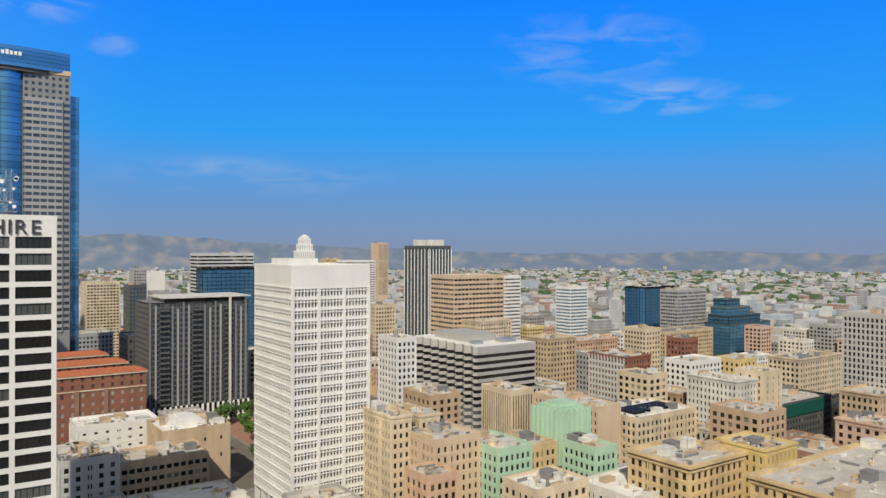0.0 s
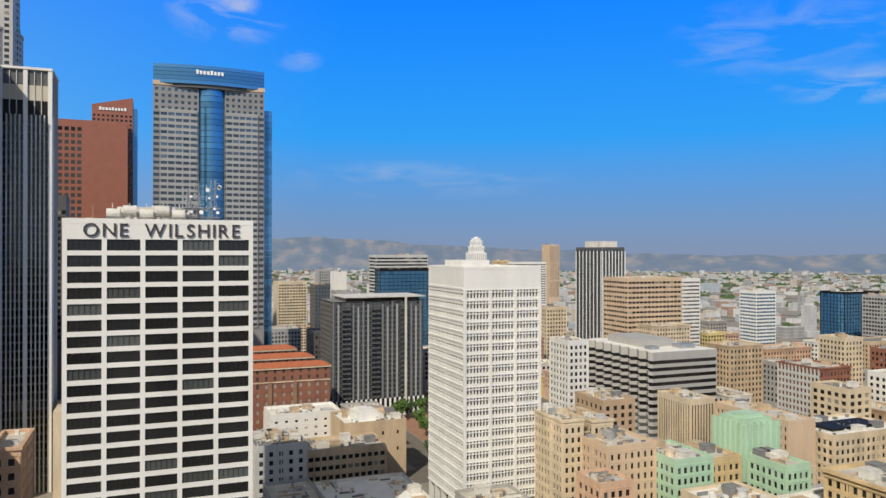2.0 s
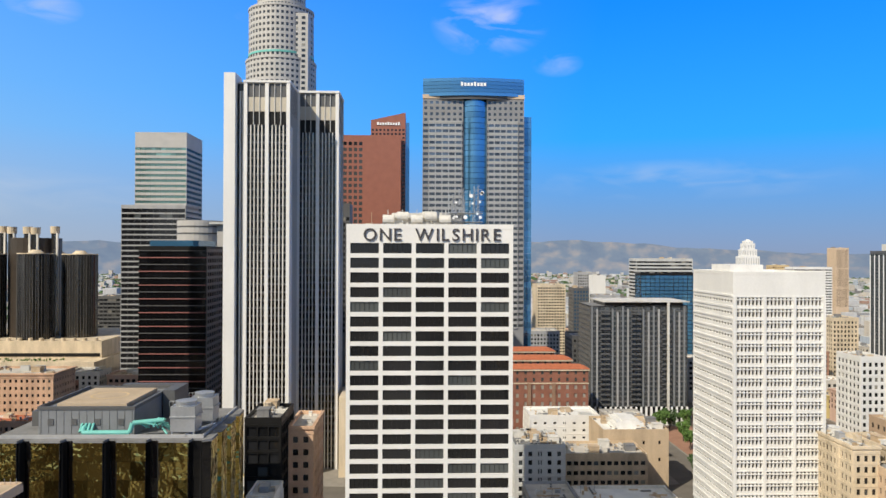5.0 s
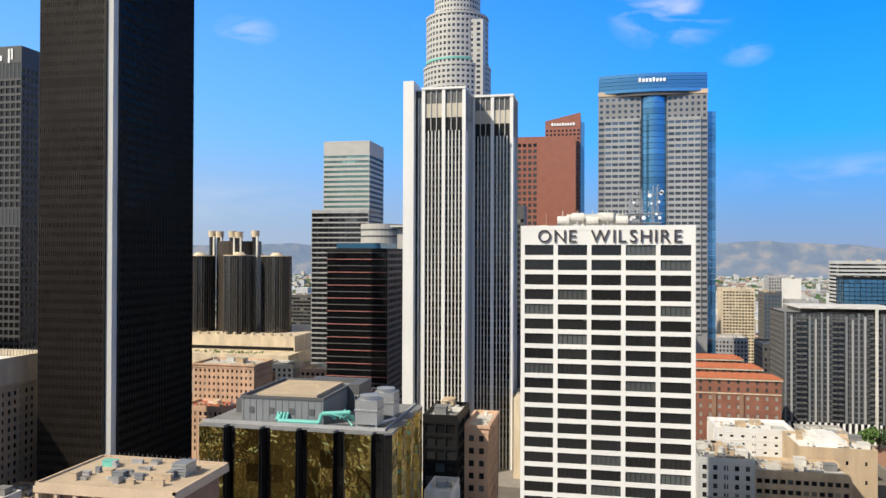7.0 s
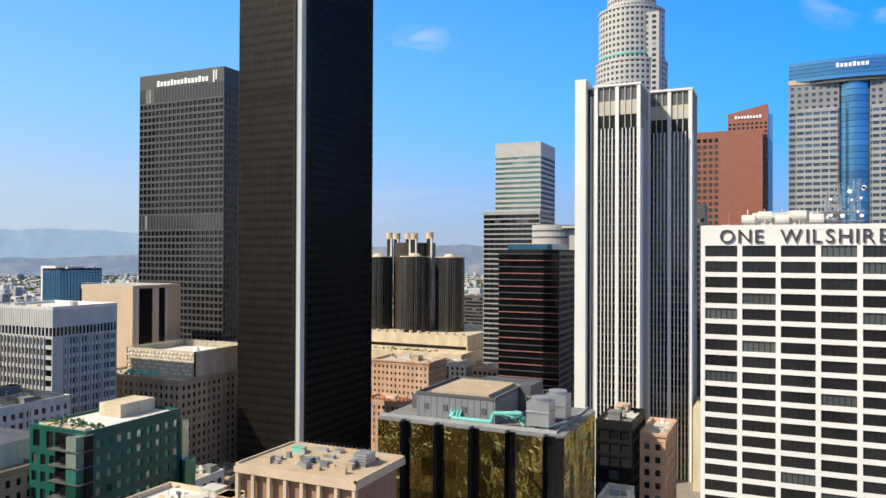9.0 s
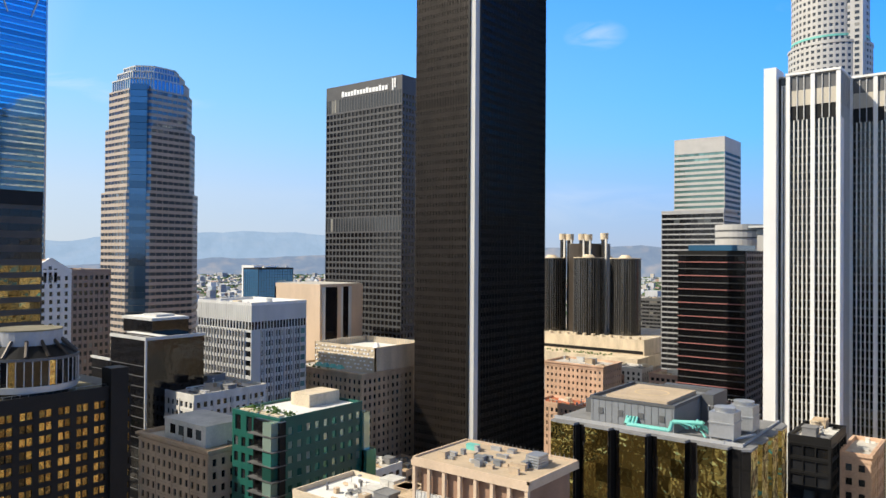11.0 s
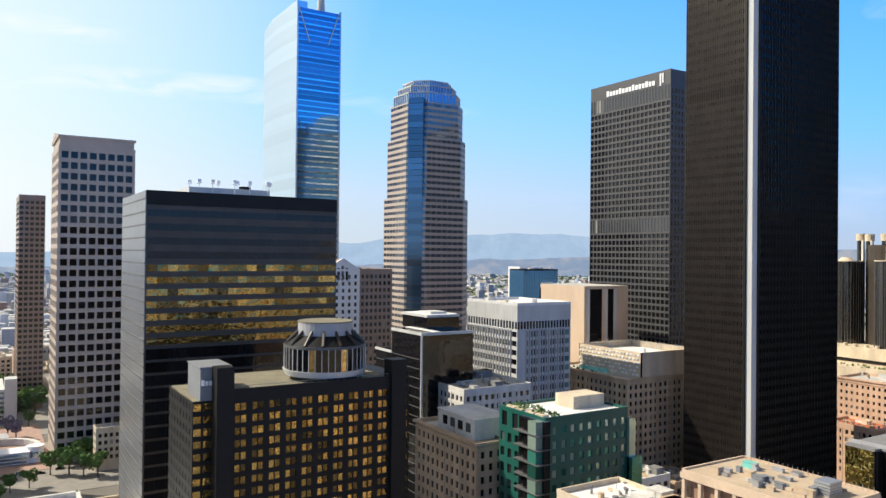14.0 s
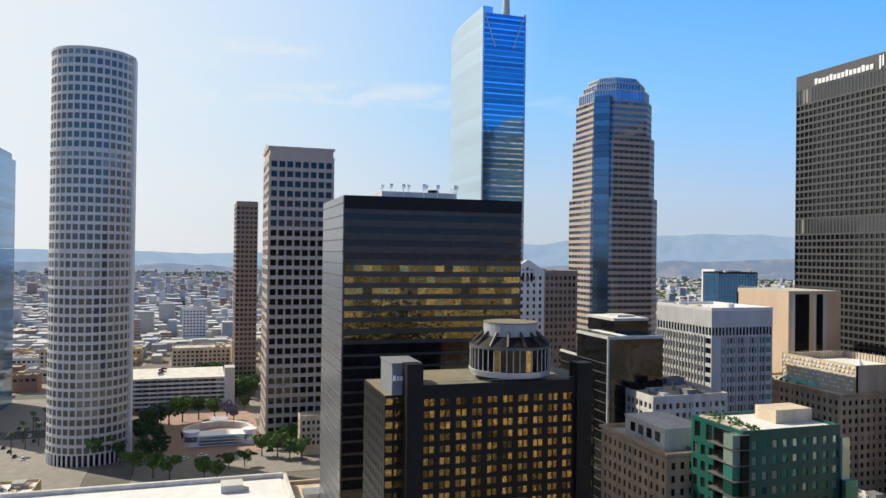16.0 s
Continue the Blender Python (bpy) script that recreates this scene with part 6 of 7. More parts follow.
def column_block():
    """Low tan block with deep loggias and a flat roof full of plant."""
    x0, x1, y0, y1, z1 = -97.7, -70.0, 114.8, 134.0, 71.0
    TAKEN.append((-100, -66, 110, 138))
    t = Tower("loggia_block", "tan concrete block with columned front and cluttered flat roof", at=(-84, 124, 0))
    t.add("body", Build().box(x0 + 1.5, x1 - 1.5, y0 + 1.5, y1 - 1, 0, z1 - 1.2), BRICK2)
    t.add("roof_slab", Build().box(x0, x1, y0, y1, z1 - 1.4, z1 - 0.2), PEACH, "tan concrete roof slab")
    t.add("roof", Build().box(x0 + 0.6, x1 - 0.6, y0 + 0.6, y1 - 0.6, z1 - 0.3, z1 - 0.05), ROOFT)
    t.add("rim", Build().box(x0, x1, y0, y0 + 0.4, z1 - 0.2, z1 + 0.3).box(x0, x1, y1 - 0.4, y1, z1 - 0.2, z1 + 0.3).box(x0, x0 + 0.4, y0, y1, z1 - 0.2, z1 + 0.3).box(x1 - 0.4, x1, y0, y1, z1 - 0.2, z1 + 0.3), PEACH)
    for i in range(8):
        x = x0 + 0.6 + (x1 - x0 - 1.2) * i / 7
        t.add("column", Build().box(x - 0.35, x + 0.35, y0 + 0.2, y0 + 1.0, 0, z1 - 1.4), PEACH)
    for r in range(12):
        t.add("spandrel", Build().box(x0 + 0.5, x1 - 0.5, y0 + 0.5, y0 + 1.3, z1 - 8.2 - r * 5.2, z1 - 6.6 - r * 5.2), OFFWHITE)
        if r < 2:
            for i in range(28):
                x = x0 + 1 + i * 0.95
                t.add("baluster", Build().box(x, x + 0.4, y0 + 0.4, y0 + 0.6, z1 - 8.1 - r * 5.2, z1 - 6.4 - r * 5.2), OFFWHITE)
    for i in range(26):
        x = x0 + 1 + i * 1.03
        t.add("roof_post", Build().bar((x, y1 - 0.5, z1), (x, y1 - 0.5, z1 + 1.0), 0.05, 4), METAL)
    rng = random.Random(12)
    for k in range(24):
        x, y = rng.uniform(x0 + 4, x1 - 5), rng.uniform(y0 + 3, y1 - 3)
        w, d, h = rng.uniform(0.6, 2.6), rng.uniform(0.5, 1.6), rng.uniform(0.4, 1.3)
        t.add("roof_unit", Build().box(x, x + w, y, y + d, z1 - 0.1, z1 + h).box(x - 0.06, x + w + 0.06, y - 0.06, y + d + 0.06, z1 + h, z1 + h + 0.1), (METAL, PLANT, GREY, ROOFT, TEALPIPE)[k % 5 if k < 10 else k % 4])
    for k in range(7):
        x, y = x0 + 4 + rng.uniform(0, 16), y0 + 4 + rng.uniform(0, 11)
        t.add("duct", Build().box(x, x + rng.uniform(3, 6), y, y + 0.5, z1, z1 + 0.6), rng.choice((LGREY, ROOFT, METAL)))
    for k in range(5):
        t.add("cooling_unit", Build().box(-76.5, -73.5, 124 + k * 0.1, 128, z1 - 0.1 + k * 0.5, z1 + 0.3 + k * 0.5), METAL)


def gabled_block():
    t = midrise("gabled_block", "white brick block with a pointed gable", -398, -360, 152, 171, 104, WHITE, bay=3.2, storey=3.7, w=0.42, h=0.55, cap=90, units=0, depth=0.4)
    gable_ob = t.add("gable", Build().prism([(-360.2, 152), (-360.2, 171), (-362, 171), (-362, 152)][::-1], 104, 109.5, [(-360.2, 161), (-360.2, 162), (-362, 162), (-362, 161)][::-1]), WHITE)
    t.add("gable_roof", Build().prism([(-362, 152.3), (-362, 170.7), (-398, 170.7), (-398, 152.3)][::-1], 103.9, 109, [(-362, 161), (-362, 162), (-398, 162), (-398, 161)][::-1]), BRICK2)
    for k in range(3):
        t.add("arch_window", Build().box(-360.25, -360, 158 + k * 2.4, 159.4 + k * 2.4, 98, 104.5 + (k == 1) * 1.2), G_DARK, parent=gable_ob)
    midrise("grid_block", "grey brown block with a grid of windows", -400, -361, 171.3, 191, 104, BGRANITE, bay=2.8, storey=3.7, w=0.6, h=0.55, cap=90, units=2)


def black_terrace_block():
    t = Tower("black_glass_block", "low black glass office with stepped terraces and pale trims", at=(-280, 165, 0))
    TAKEN.append((-304, -255, 147, 192))
    t.add("body", Build().box(-300, -259.2, 151, 176, 0, 70).box(-285, -259.2, 157, 176, 70, 80.2).box(-292, -270, 160, 176, 80.2, 86.2), G_BLACK, "black glass body")
    for a in ((-285, -259, 151, 176.2, 79.2, 80.4), (-300.2, -285, 151, 176, 69.4, 70.4), (-292.2, -269.8, 159.8, 176, 85.4, 86.4)):
        x0, x1, y0, y1, z0, z1 = a
        t.add("trim", Build().box(x0 - 0.2, x1 + 0.2, y0 - 0.3, y0 + 0.4, z0, z1).box(x1 - 0.4, x1 + 0.3, y0, y1, z0, z1), LGREY)
    t.add("corner_post", Build().box(-259.4, -258.9, 150.6, 151.4, 0, 80.2), LGREY)
    t.add("step", Build().box(-285, -259.1, 151, 157, 70, 80), G_BLACK)
    for r in range(18):
        t.add("floor_line", Build().box(-300.1, -259.1, 150.85, 151, r * 3.9 + 3, r * 3.9 + 3.25), DGREY)
    t.add("roof", Build().box(-284.6, -259.6, 157.4, 160, 80.2, 80.5).box(-291.6, -270.4, 160.2, 175.8, 86.2, 86.5), ROOFW)
    t.add("roof_unit", Build().box(-284, -274, 164, 172, 86.4, 87.4), LGREY)


def parking_garage():
    t = Tower("parking_garage", "white open-deck parking garage with cars on top", at=(-575, -20, 0))
    TAKEN.append((-620, -550, -70, 30))
    x0, x1, y0, y1 = -612.0, -556.0, -62.0, 13.0
    for r in range(7):
        z = 2.6 + r * 3.1
        t.add("deck", Build().box(x0, x1, y0, y1, z - 0.3, z).box(x1 - 0.3, x1, y0, y1, z, z + 1.15), OFFWHITE)
        for i in range(16):
            y = y0 + (y1 - y0) * i / 15
            t.add("column", Build().box(x1 - 0.9, x1 - 0.35, y - 0.3, y + 0.3, z - 3, z - 0.3), LGREY)
    t.add("stair_tower", Build().box(-566, -553, 13, 20, 0, 29), LGREY, "plain concrete stair tower")
    t.add("core", Build().box(x0 + 12, x1 - 8, y0 + 6, y1 - 6, 0, 20), DGREY)


def car(x, y, z, rz, colour):
    """A parked car: body, cabin, wheels."""
    m = CARS[colour]
    t = thing("car", colour + " car parked in the open", "car", "cars", at=(x, y, z))
    t.rotation_euler = (0, 0, radians(rz))
    part("body", Build().prism([(-2.2, -0.85), (2.2, -0.85), (2.2, 0.85), (-2.2, 0.85)], 0.3, 0.85, [(-2.1, -0.8), (2.1, -0.8), (2.1, 0.8), (-2.1, 0.8)]), m, t)
    part("cabin", Build().prism([(-1.6, -0.78), (1.0, -0.78), (1.0, 0.78), (-1.6, 0.78)], 0.85, 1.42, [(-1.2, -0.65), (0.4, -0.65), (0.4, 0.65), (-1.2, 0.65)]), G_BLACK, t, "dark car windows")
    part("car_roof", Build().box(-1.15, 0.35, -0.62, 0.62, 1.42, 1.47), m, t)
    for wx in (-1.35, 1.35):
        for wy in (-0.85, 0.72):
            part("wheel", Build().bar((wx, wy, 0.32), (wx, wy + 0.13, 0.32), 0.32, 10), BLACK, t)


CARS = {"white": SIGNW, "black": BLACK, "silver": METAL, "red": mat("red_car_paint", (0.35, 0.03, 0.02), 0.3, var=0.05)}


def plaza():
    """Sunken round court with a ring wall, pavilion, paving and trees."""
    pv = mat("pink_paving", (0.36, 0.24, 0.19), 0.9, var=0.2, size=4)
    tagged(new("pavement", Build().box(-545, -430, -32, 32, 0, 0.3).mesh("pavement", pv)), "pink brick plaza paving", "paving", kind="structure")
    t = thing("ring_court", "round sunken court with pale ring wall and pavilion", "plaza", at=(-474, 8, 0))
    b = Build()
    o, i_ = ring(0, 0, 21, 48), ring(0, 0, 18.5, 48)
    n = 48
    for pts, z in ((o, 0.3), (o, 4.2), (i_, 0.3), (i_, 4.2)):
        b.v += [(x, y, z) for x, y in pts]
    for k in range(n):
        j = (k + 1) % n
        b.f += [(k, j, n + j, n + k), (2 * n + j, 2 * n + k, 3 * n + k, 3 * n + j), (n + k, n + j, 3 * n + j, 3 * n + k)]
    part("ring_wall", b, OFFWHITE, t)
    for k in range(24):
        x, y = ring(0, 0, 20.9, 24)[k]
        part("opening", Build().prism(ring(x, y, 0.9, 8), 0.5, 3.2), G_DARK, t)
    part("pavilion", Build().box(16, 28, -12, 14, 0.3, 6).box(15.5, 28.5, -12.5, 14.5, 6, 6.5), SIGNW, t)
    for r in range(3):
        part("glass_strip", Build().box(27.9, 28.3, -11, 13, 1 + r * 1.7, 2.1 + r * 1.7), G_SKY, t)
    for y in (-15, 17):
        part("turret", Build().prism(ring(24, y, 4, 20), 0.3, 8).prism(ring(24, y, 4.3, 20), 8, 8.6), SIGNW, t)
        part("turret_glass", Build().prism(ring(24, y, 4.1, 20), 3, 6), G_SKY, t)
    for k in range(8):
        part("trellis_bar", Build().box(-20 - k * 1.5, -19.4 - k * 1.5, -5, 6, 4.5, 4.9), SIGNW, t)
    rng = random.Random(31)
    for x, y, h, kind in ((-508, -22, 13, "green"), (-514, -14, 14, "green"), (-520, -4, 13, "dark"), (-516, 6, 12, "green"), (-512, 14, 11, "lilac"), (-505, 18, 10, "lilac"), (-503, -28, 12, "lilac"), (-494, -30, 13, "dark"),
                          (-486, -32, 13, "lilac"), (-476, -33, 14, "dark"), (-466, -34, 12, "dark"), (-456, -34, 11, "dark"), (-446, -26, 12, "dark"), (-441, -14, 11, "dark"), (-438, -2, 11, "dark"), (-436, 8, 11, "dark"), (-434, 18, 12, "dark"),
                          (-424, -52, 13, "green"), (-421, -42, 10, "dark"), (-420, -30, 11, "dark"), (-419, -22, 12, "dark"), (-430, 45, 12, "green"), (-428, 54, 11, "green"), (-431, 36, 9, "green"), (-426, 62, 10, "green"),
                          (-560, 28, 15, "dark"), (-585, 32, 15, "green"), (-600, 30, 14, "dark"), (-540, 26, 9, "dark"), (-640, -10, 14, "green"), (-650, -2, 16, "dark"), (-660, 8, 15, "green"), (-664, 16, 14, "dark")):
        if not (x > -450 and -22 < y < 22):
            tree(x, y, h * 1.2, kind)
    for x, y, h in ((-391, -24, 13), (-386, -16, 12), (-379, 0, 12), (-376, 6, 11), (-400, -34, 12), (-418, 30, 12), (-414, 38, 13), (-408, 44, 12), (-404, 50, 12), (-396, 12, 9), (-400, 20, 9), (-576, -9, 12), (-566, 4, 13), (-560, 14, 12), (-590, 22, 15)):
        tree(x, y, h, "green")
    for k in range(9):
        palm(-455 - k * 9, -100 + (k % 3) * 5, 12)
    for k in range(10):
        car(-440 - k * 11 + rng.uniform(-3, 3), -92 - (k % 4) * 4.5 - k * 0.6, 0.02, 2, rng.choice(("white", "black", "silver", "black")))
    for k in range(8):
        car(-423 - (k % 2) * 4, -10 + k * 9, 0.02, 90, rng.choice(("white", "black", "silver", "red")))
    for k in range(12):
        car(-606 + (k % 7) * 7, -55 + (k // 7) * 24 + rng.uniform(-2, 2), 21.25, 90, rng.choice(("white", "black", "silver", "red")))


def mall_roof():
    """Low department-store roof with parapets, decks and a parked car."""
    t = Tower("store_block", "low store block with wide pale flat roof", at=(-220.0, 0, 0))
    TAKEN.append((-312, -195, -160, 40))
    t.add("body", Build().box(-302.0, -182.0, -150, 30, 0, 22), OFFWHITE)
    t.add("roof", Build().box(-301.0, -183.0, -149, 29, 22, 22.3), ROOFW)
    t.add("parapet", Build().box(-303.0, -301.6, -151, 31, 20, 24).box(-303.0, -181.0, 30, 31.2, 20, 24), OFFWHITE)
    t.add("low_wing", Build().box(-302.0, -175.0, 31.5, 66, 0, 19).box(-302.6, -301.5, 31.5, 66, 19, 20.4), CREAM)
    t.add("roof_unit", Build().box(-295.0, -287.0, 6, 14, 22, 25), LGREY)
    t.add("roof_unit", Build().box(-288.0, -280.0, 36, 46, 19, 21.5).box(-286.0, -281.0, 50, 56, 19, 21), METAL)
    t.add("deck_wall", Build().box(-230.0, -228.0, -110, 26, 22, 24.5), LGREY)
    t.add("ramp", Build().box(-275.0, -235.0, -60, -20, 22.3, 23.6), ROOFT)
    car(-262.0, 18, 22.3, 80, "white")
    car(-250.0, -30, 22.3, 80, "white")
    midrise("corner_block", "small beige corner building", -424, -413.5, 50, 62, 22, CREAM, units=1)


white_grid_tower()
white_slot_tower()
blue_crown_tower()
red_towers()
ribbed_tower()
setback_round_tower()
banded_towers()
cylinder_hotel()
terrace_plants(-350, -258, 540, 552, 33.5, 70, 15)
black_corner_tower()
dark_sign_tower()
west_towers()
dark_band_office()
amber_hotel()
saw_striped_office()
balcony_tower()
tiled_hotel()
city_hall()
finned_office()
strip_tower()
screened_garage()
green_tile_block()
gold_block()
column_block()
gabled_block()
black_terrace_block()
parking_garage()
plaza()
mall_roof()

# historic core, nearest first
midrise("narrow_block", "cream terracotta block with many windows beside a light well", 136, 144.6, 229, 252, 52, CREAM, bay=2.2, storey=3.5, w=0.5, h=0.55, cap=60, cornice=0.4, units=3)
t = midrise("narrow_block", "cream terracotta block with fire escapes beside a light well", 148.4, 157, 229, 252, 51, CREAM, bay=2.2, storey=3.5, w=0.5, h=0.55, cap=60, cornice=0.4, units=3)
t.add("back_wing", Build().box(144.6, 148.4, 244, 252, 0, 49), BRICK2)
for r in range(12):
    t.add("fire_escape", Build().box(148.6, 152, 227.9, 229, 6 + r * 3.5, 6.12 + r * 3.5).box(148.6, 152, 227.9, 227.96, 6.9 + r * 3.5, 6.96 + r * 3.5).bar((148.8, 228.4, 6.1 + r * 3.5), (151.6, 228.4, 9.6 + r * 3.5), 0.08, 4), DGREY)
    t.add("well_bridge", Build().box(144.7, 148.3, 230, 231.2, 8 + r * 3.5, 8.3 + r * 3.5), CREAM)
midrise("beige_block", "pinkish beige block with regular windows", 144, 164, 213, 240, 46, PEACH, bay=2.6, w=0.42, cap=60, units=5)
midrise("low_block", "low beige block with cluttered roof", 130, 142, 196, 210, 40, PINK, cap=20, units=4)
t = midrise("mint_block", "mint green stepped block with ribbed tower", 164, 180, 203, 226, 42, MINT, bay=2.6, cap=50, units=3)
t.add("ribbed_top", Build().box(196, 213, 206, 222, 30, 50).box(198, 211, 208, 220, 50, 51.6).box(200, 209, 210, 218, 51.6, 52.6), MINT)
for k in range(6):
    t.add("rib", Build().box(197.5 + k * 2.8, 198.6 + k * 2.8, 205.3, 206, 36, 51), MINT)
    t.add("rib", Build().box(195.3, 196, 207 + k * 2.6, 208.2 + k * 2.6, 36, 51), MINT)
midrise("arcaded_block", "orange stucco block with arched top windows", 181, 195, 206, 226, 40, OCHRE, bay=2.6, cap=30, units=2)
midrise("mint_wing", "mint green low wing", 196, 207, 187, 204, 41, MINT, bay=2.6, cap=30, units=2)
midrise("white_roof_block", "cream block with white roof boxes", 158, 181, 176, 193, 36, CREAM, cap=40, roof=ROOFW, units=5)
midrise("white_roof_block", "cream block with a wide white roof", 184, 222, 160, 184, 33, OFFWHITE, cap=40, roof=ROOFW, units=6)
t = midrise("solar_block", "cream block with solar panels on its white roof", 270, 314, 232, 262, 34, CREAM, cap=40, roof=ROOFW, units=3)
for k in range(12):
    t.add("solar_panel", Build().prism([(278 + k * 2.6, 240), (280.2 + k * 2.6, 240), (280.2 + k * 2.6, 252), (278 + k * 2.6, 252)], 33.2, 34.2), BLACK)
midrise("ochre_block", "ochre terracotta block with bracketed cornice", 197, 226, 148, 173, 44, OCHRE, bay=3.0, w=0.55, h=0.6, cap=80, cornice=1.2, units=5)
midrise("yellow_block", "yellow stucco block with tall windows", 227.5, 246, 141, 160, 46, YELLOW, bay=2.6, w=0.35, h=0.6, cap=60, cornice=0.4, units=5)
midrise("ochre_corner_block", "long ochre block with heavy cornice and pale roof", 208, 302, 100, 134, 43, OCHRE, bay=3.0, w=0.5, h=0.55, cap=120, cornice=1.3, units=14, roof=ROOF)
midrise("white_block", "white brick block with dense windows and cornice", 354, 372, 236, 268, 42, OFFWHITE, bay=2.6, w=0.45, cap=120, cornice=0.7, units=4)
midrise("cream_block", "cream plain block", 373, 390, 232, 250, 46, CREAM, bay=5, w=0.2, cap=30)
t = midrise("brick_block", "red brick block with grey stone front", 352, 376, 312, 342, 46, BRICK, bay=2.6, cap=80, cornice=0.6)
front = Build()
for k in range(12):
    front.box(351.4, 352, 312 + k * 2.65, 312.9 + k * 2.65, 0, 45.4)
for k in range(11):
    front.box(351.5, 352, 312, 342, 3 + k * 3.7, 4.5 + k * 3.7)
t.add("stone_front", front, LGREY, "grey stone window grid")
midrise("white_block", "white painted block", 382, 412, 286, 306, 44, WHITE, bay=3.4, cap=50)
midrise("white_grid_block", "white tower with tall dark windows", 417, 491, 188, 213, 78, PGRANITE, bay=2.5, storey=3.2, w=0.55, h=0.66, cap=160)
midrise("tan_block", "tan block with cornice", 389, 460, 180, 200, 40, TAN, bay=2.8, cap=100, cornice=0.8, units=5)
t = midrise("dark_block", "dark grey block under green scaffold netting", 384, 444, 233, 262, 26, DGREY, cap=40, units=6)
t.add("netting", Build().box(386, 436, 232.4, 233, 18, 25), TEAL)
midrise("row_block", "cream block with dark roof and cornice", 473, 526, 269, 292, 40, CREAM, bay=3, cap=60, cornice=0.8, roof=ROOFD)
midrise("cream_block", "cream narrow block", 448, 465, 376, 398, 52, CREAM, cap=30)
midrise("brick_block", "slim red brick block", 463, 478, 352, 369, 46, BRICK, cap=30)
midrise("white_block", "white block with few windows", 217, 230, 359, 380, 62, WHITE, bay=3.2, cap=40)
midrise("white_block", "pale block", 342, 364, 605, 630, 60, CREAM, cap=0)
midrise("pinstripe_block", "cream and black striped block", 244, 259, 291, 316, 40, CREAM, bay=1.8, storey=28, w=0.5, h=0.95, cap=20, glass_mat=G_BLACK)
midrise("pink_block", "pink stucco block with a blank end wall", 252, 267, 239, 283, 40, PEACH, bay=2.6, w=0.45, cap=90, units=6, skip="s")
midrise("tan_block", "tan block", 353, 381, 383, 405, 50, TAN, cap=40, cornice=0.5)
midrise("cream_block", "long cream block", 435, 480, 433, 455, 38, PINK, cap=60, cornice=0.6)
midrise("cream_block", "cream block with dark roof", 548, 618, 438, 462, 38, TAN, cap=50, roof=ROOFD)
midrise("domed_block", "tan block with stepped top", 404, 440, 525, 555, 48, CREAM, cap=50, cornice=0.6)
# civic centre and east
midrise("courthouse", "brown court building with dark bands", 394, 453, 552, 590, 88, PEACH, bay=4, storey=4.4, w=0.9, h=0.45, cap=90)
midrise("striped_block", "white striped office block", 489, 510, 594, 620, 85, WHITE, bay=3, w=0.95, h=0.45, cap=40)
t = midrise("lattice_tower", "dark green glass tower with pale upright frame", 443, 471, 666, 717, 116, DGREY, bay=3.2, storey=3.5, w=0.86, h=0.8, cap=200, glass_mat=G_TOWER)
frame_ = Build()
for k in range(32):
    frame_.box(442.4, 471.2, 665.5, 666, 4 + k * 3.5, 4.5 + k * 3.5).box(442.5, 443, 666, 717, 4 + k * 3.5, 4.5 + k * 3.5)
t.add("floor_edges", frame_, DGREY, kind="stuff")
for k in range(8):
    t.add("post", Build().box(443 + k * 4, 443.8 + k * 4, 664.9, 665.5, 0, 112), SIGNW)
    t.add("post", Build().box(441.9, 442.4, 666 + k * 7, 666.9 + k * 7, 0, 112), SIGNW)
t.add("crown", Build().box(449, 469, 676, 708, 115, 122.5), OFFWHITE)
midrise("orange_tower", "orange brick tower", 644, 664, 1129, 1155, 123, PEACH, bay=2, storey=30, w=0.4, h=0.95, cap=0, glass_mat=G_GREY)
midrise("county_block", "grey office slab with white floor bands", 250, 316, 850, 880, 107, LGREY, bay=4, storey=4, w=1.0, h=0.5, cap=120)
midrise("blue_glass_block", "blue mirrored low office", 234, 300, 780, 800, 92, BLACK, bay=5, storey=4, w=0.97, h=0.9, cap=60, glass_mat=G_BLUE)
midrise("apartment_block", "beige apartment block", 122, 152, 769, 800, 80, CREAM, bay=3, storey=3, w=0.7, h=0.5, cap=60)
midrise("apartment_block", "dark glass apartment block", 154, 170, 740, 764, 78, DGREY, bay=3, cap=30, glass_mat=G_BLUE)
midrise("grey_block", "grey gridded block", 172, 196, 720, 745, 72, GREY, bay=3, w=0.7, cap=40)
midrise("grey_block", "grey office slab", 205, 230, 960, 985, 88, GREY, cap=0)
midrise("white_block", "white plain block", 211, 227, 900, 920, 86, WHITE, cap=0, skip="s")
midrise("dark_apartments", "dark low block with blue wall painting", 94, 131, 690, 720, 40, GREY, cap=30)
midrise("dark_block", "dark block beside the square", 116, 150, 560, 590, 50, DGREY, cap=40)
midrise("yellow_block", "yellow low block", 568, 596, 1180, 1200, 95, OCHRE, cap=0)
midrise("striped_block", "white striped block", 514, 569, 1007, 1030, 95, WHITE, bay=5, w=0.95, h=0.45, cap=40)
midrise("grey_block", "grey slab by the rail yards", 648, 696, 502, 525, 70, GREY, bay=3, w=0.8, cap=40)
midrise("blue_glass_block", "dark blue glass block", 666, 716, 560, 590, 70, BLACK, bay=4, w=0.95, h=0.9, cap=40, glass_mat=G_BLUE)
for k in range(4):
    midrise("blue_terrace_block", "stepped blue and white terraced block", 677 + k * 5, 750 - k * 11, 460 + k * 5, 490, 36 + k * 8, G_TOWER, bay=6, storey=3.5, w=0.98, h=0.72, cap=30, glass_mat=G_BLUE, units=0)
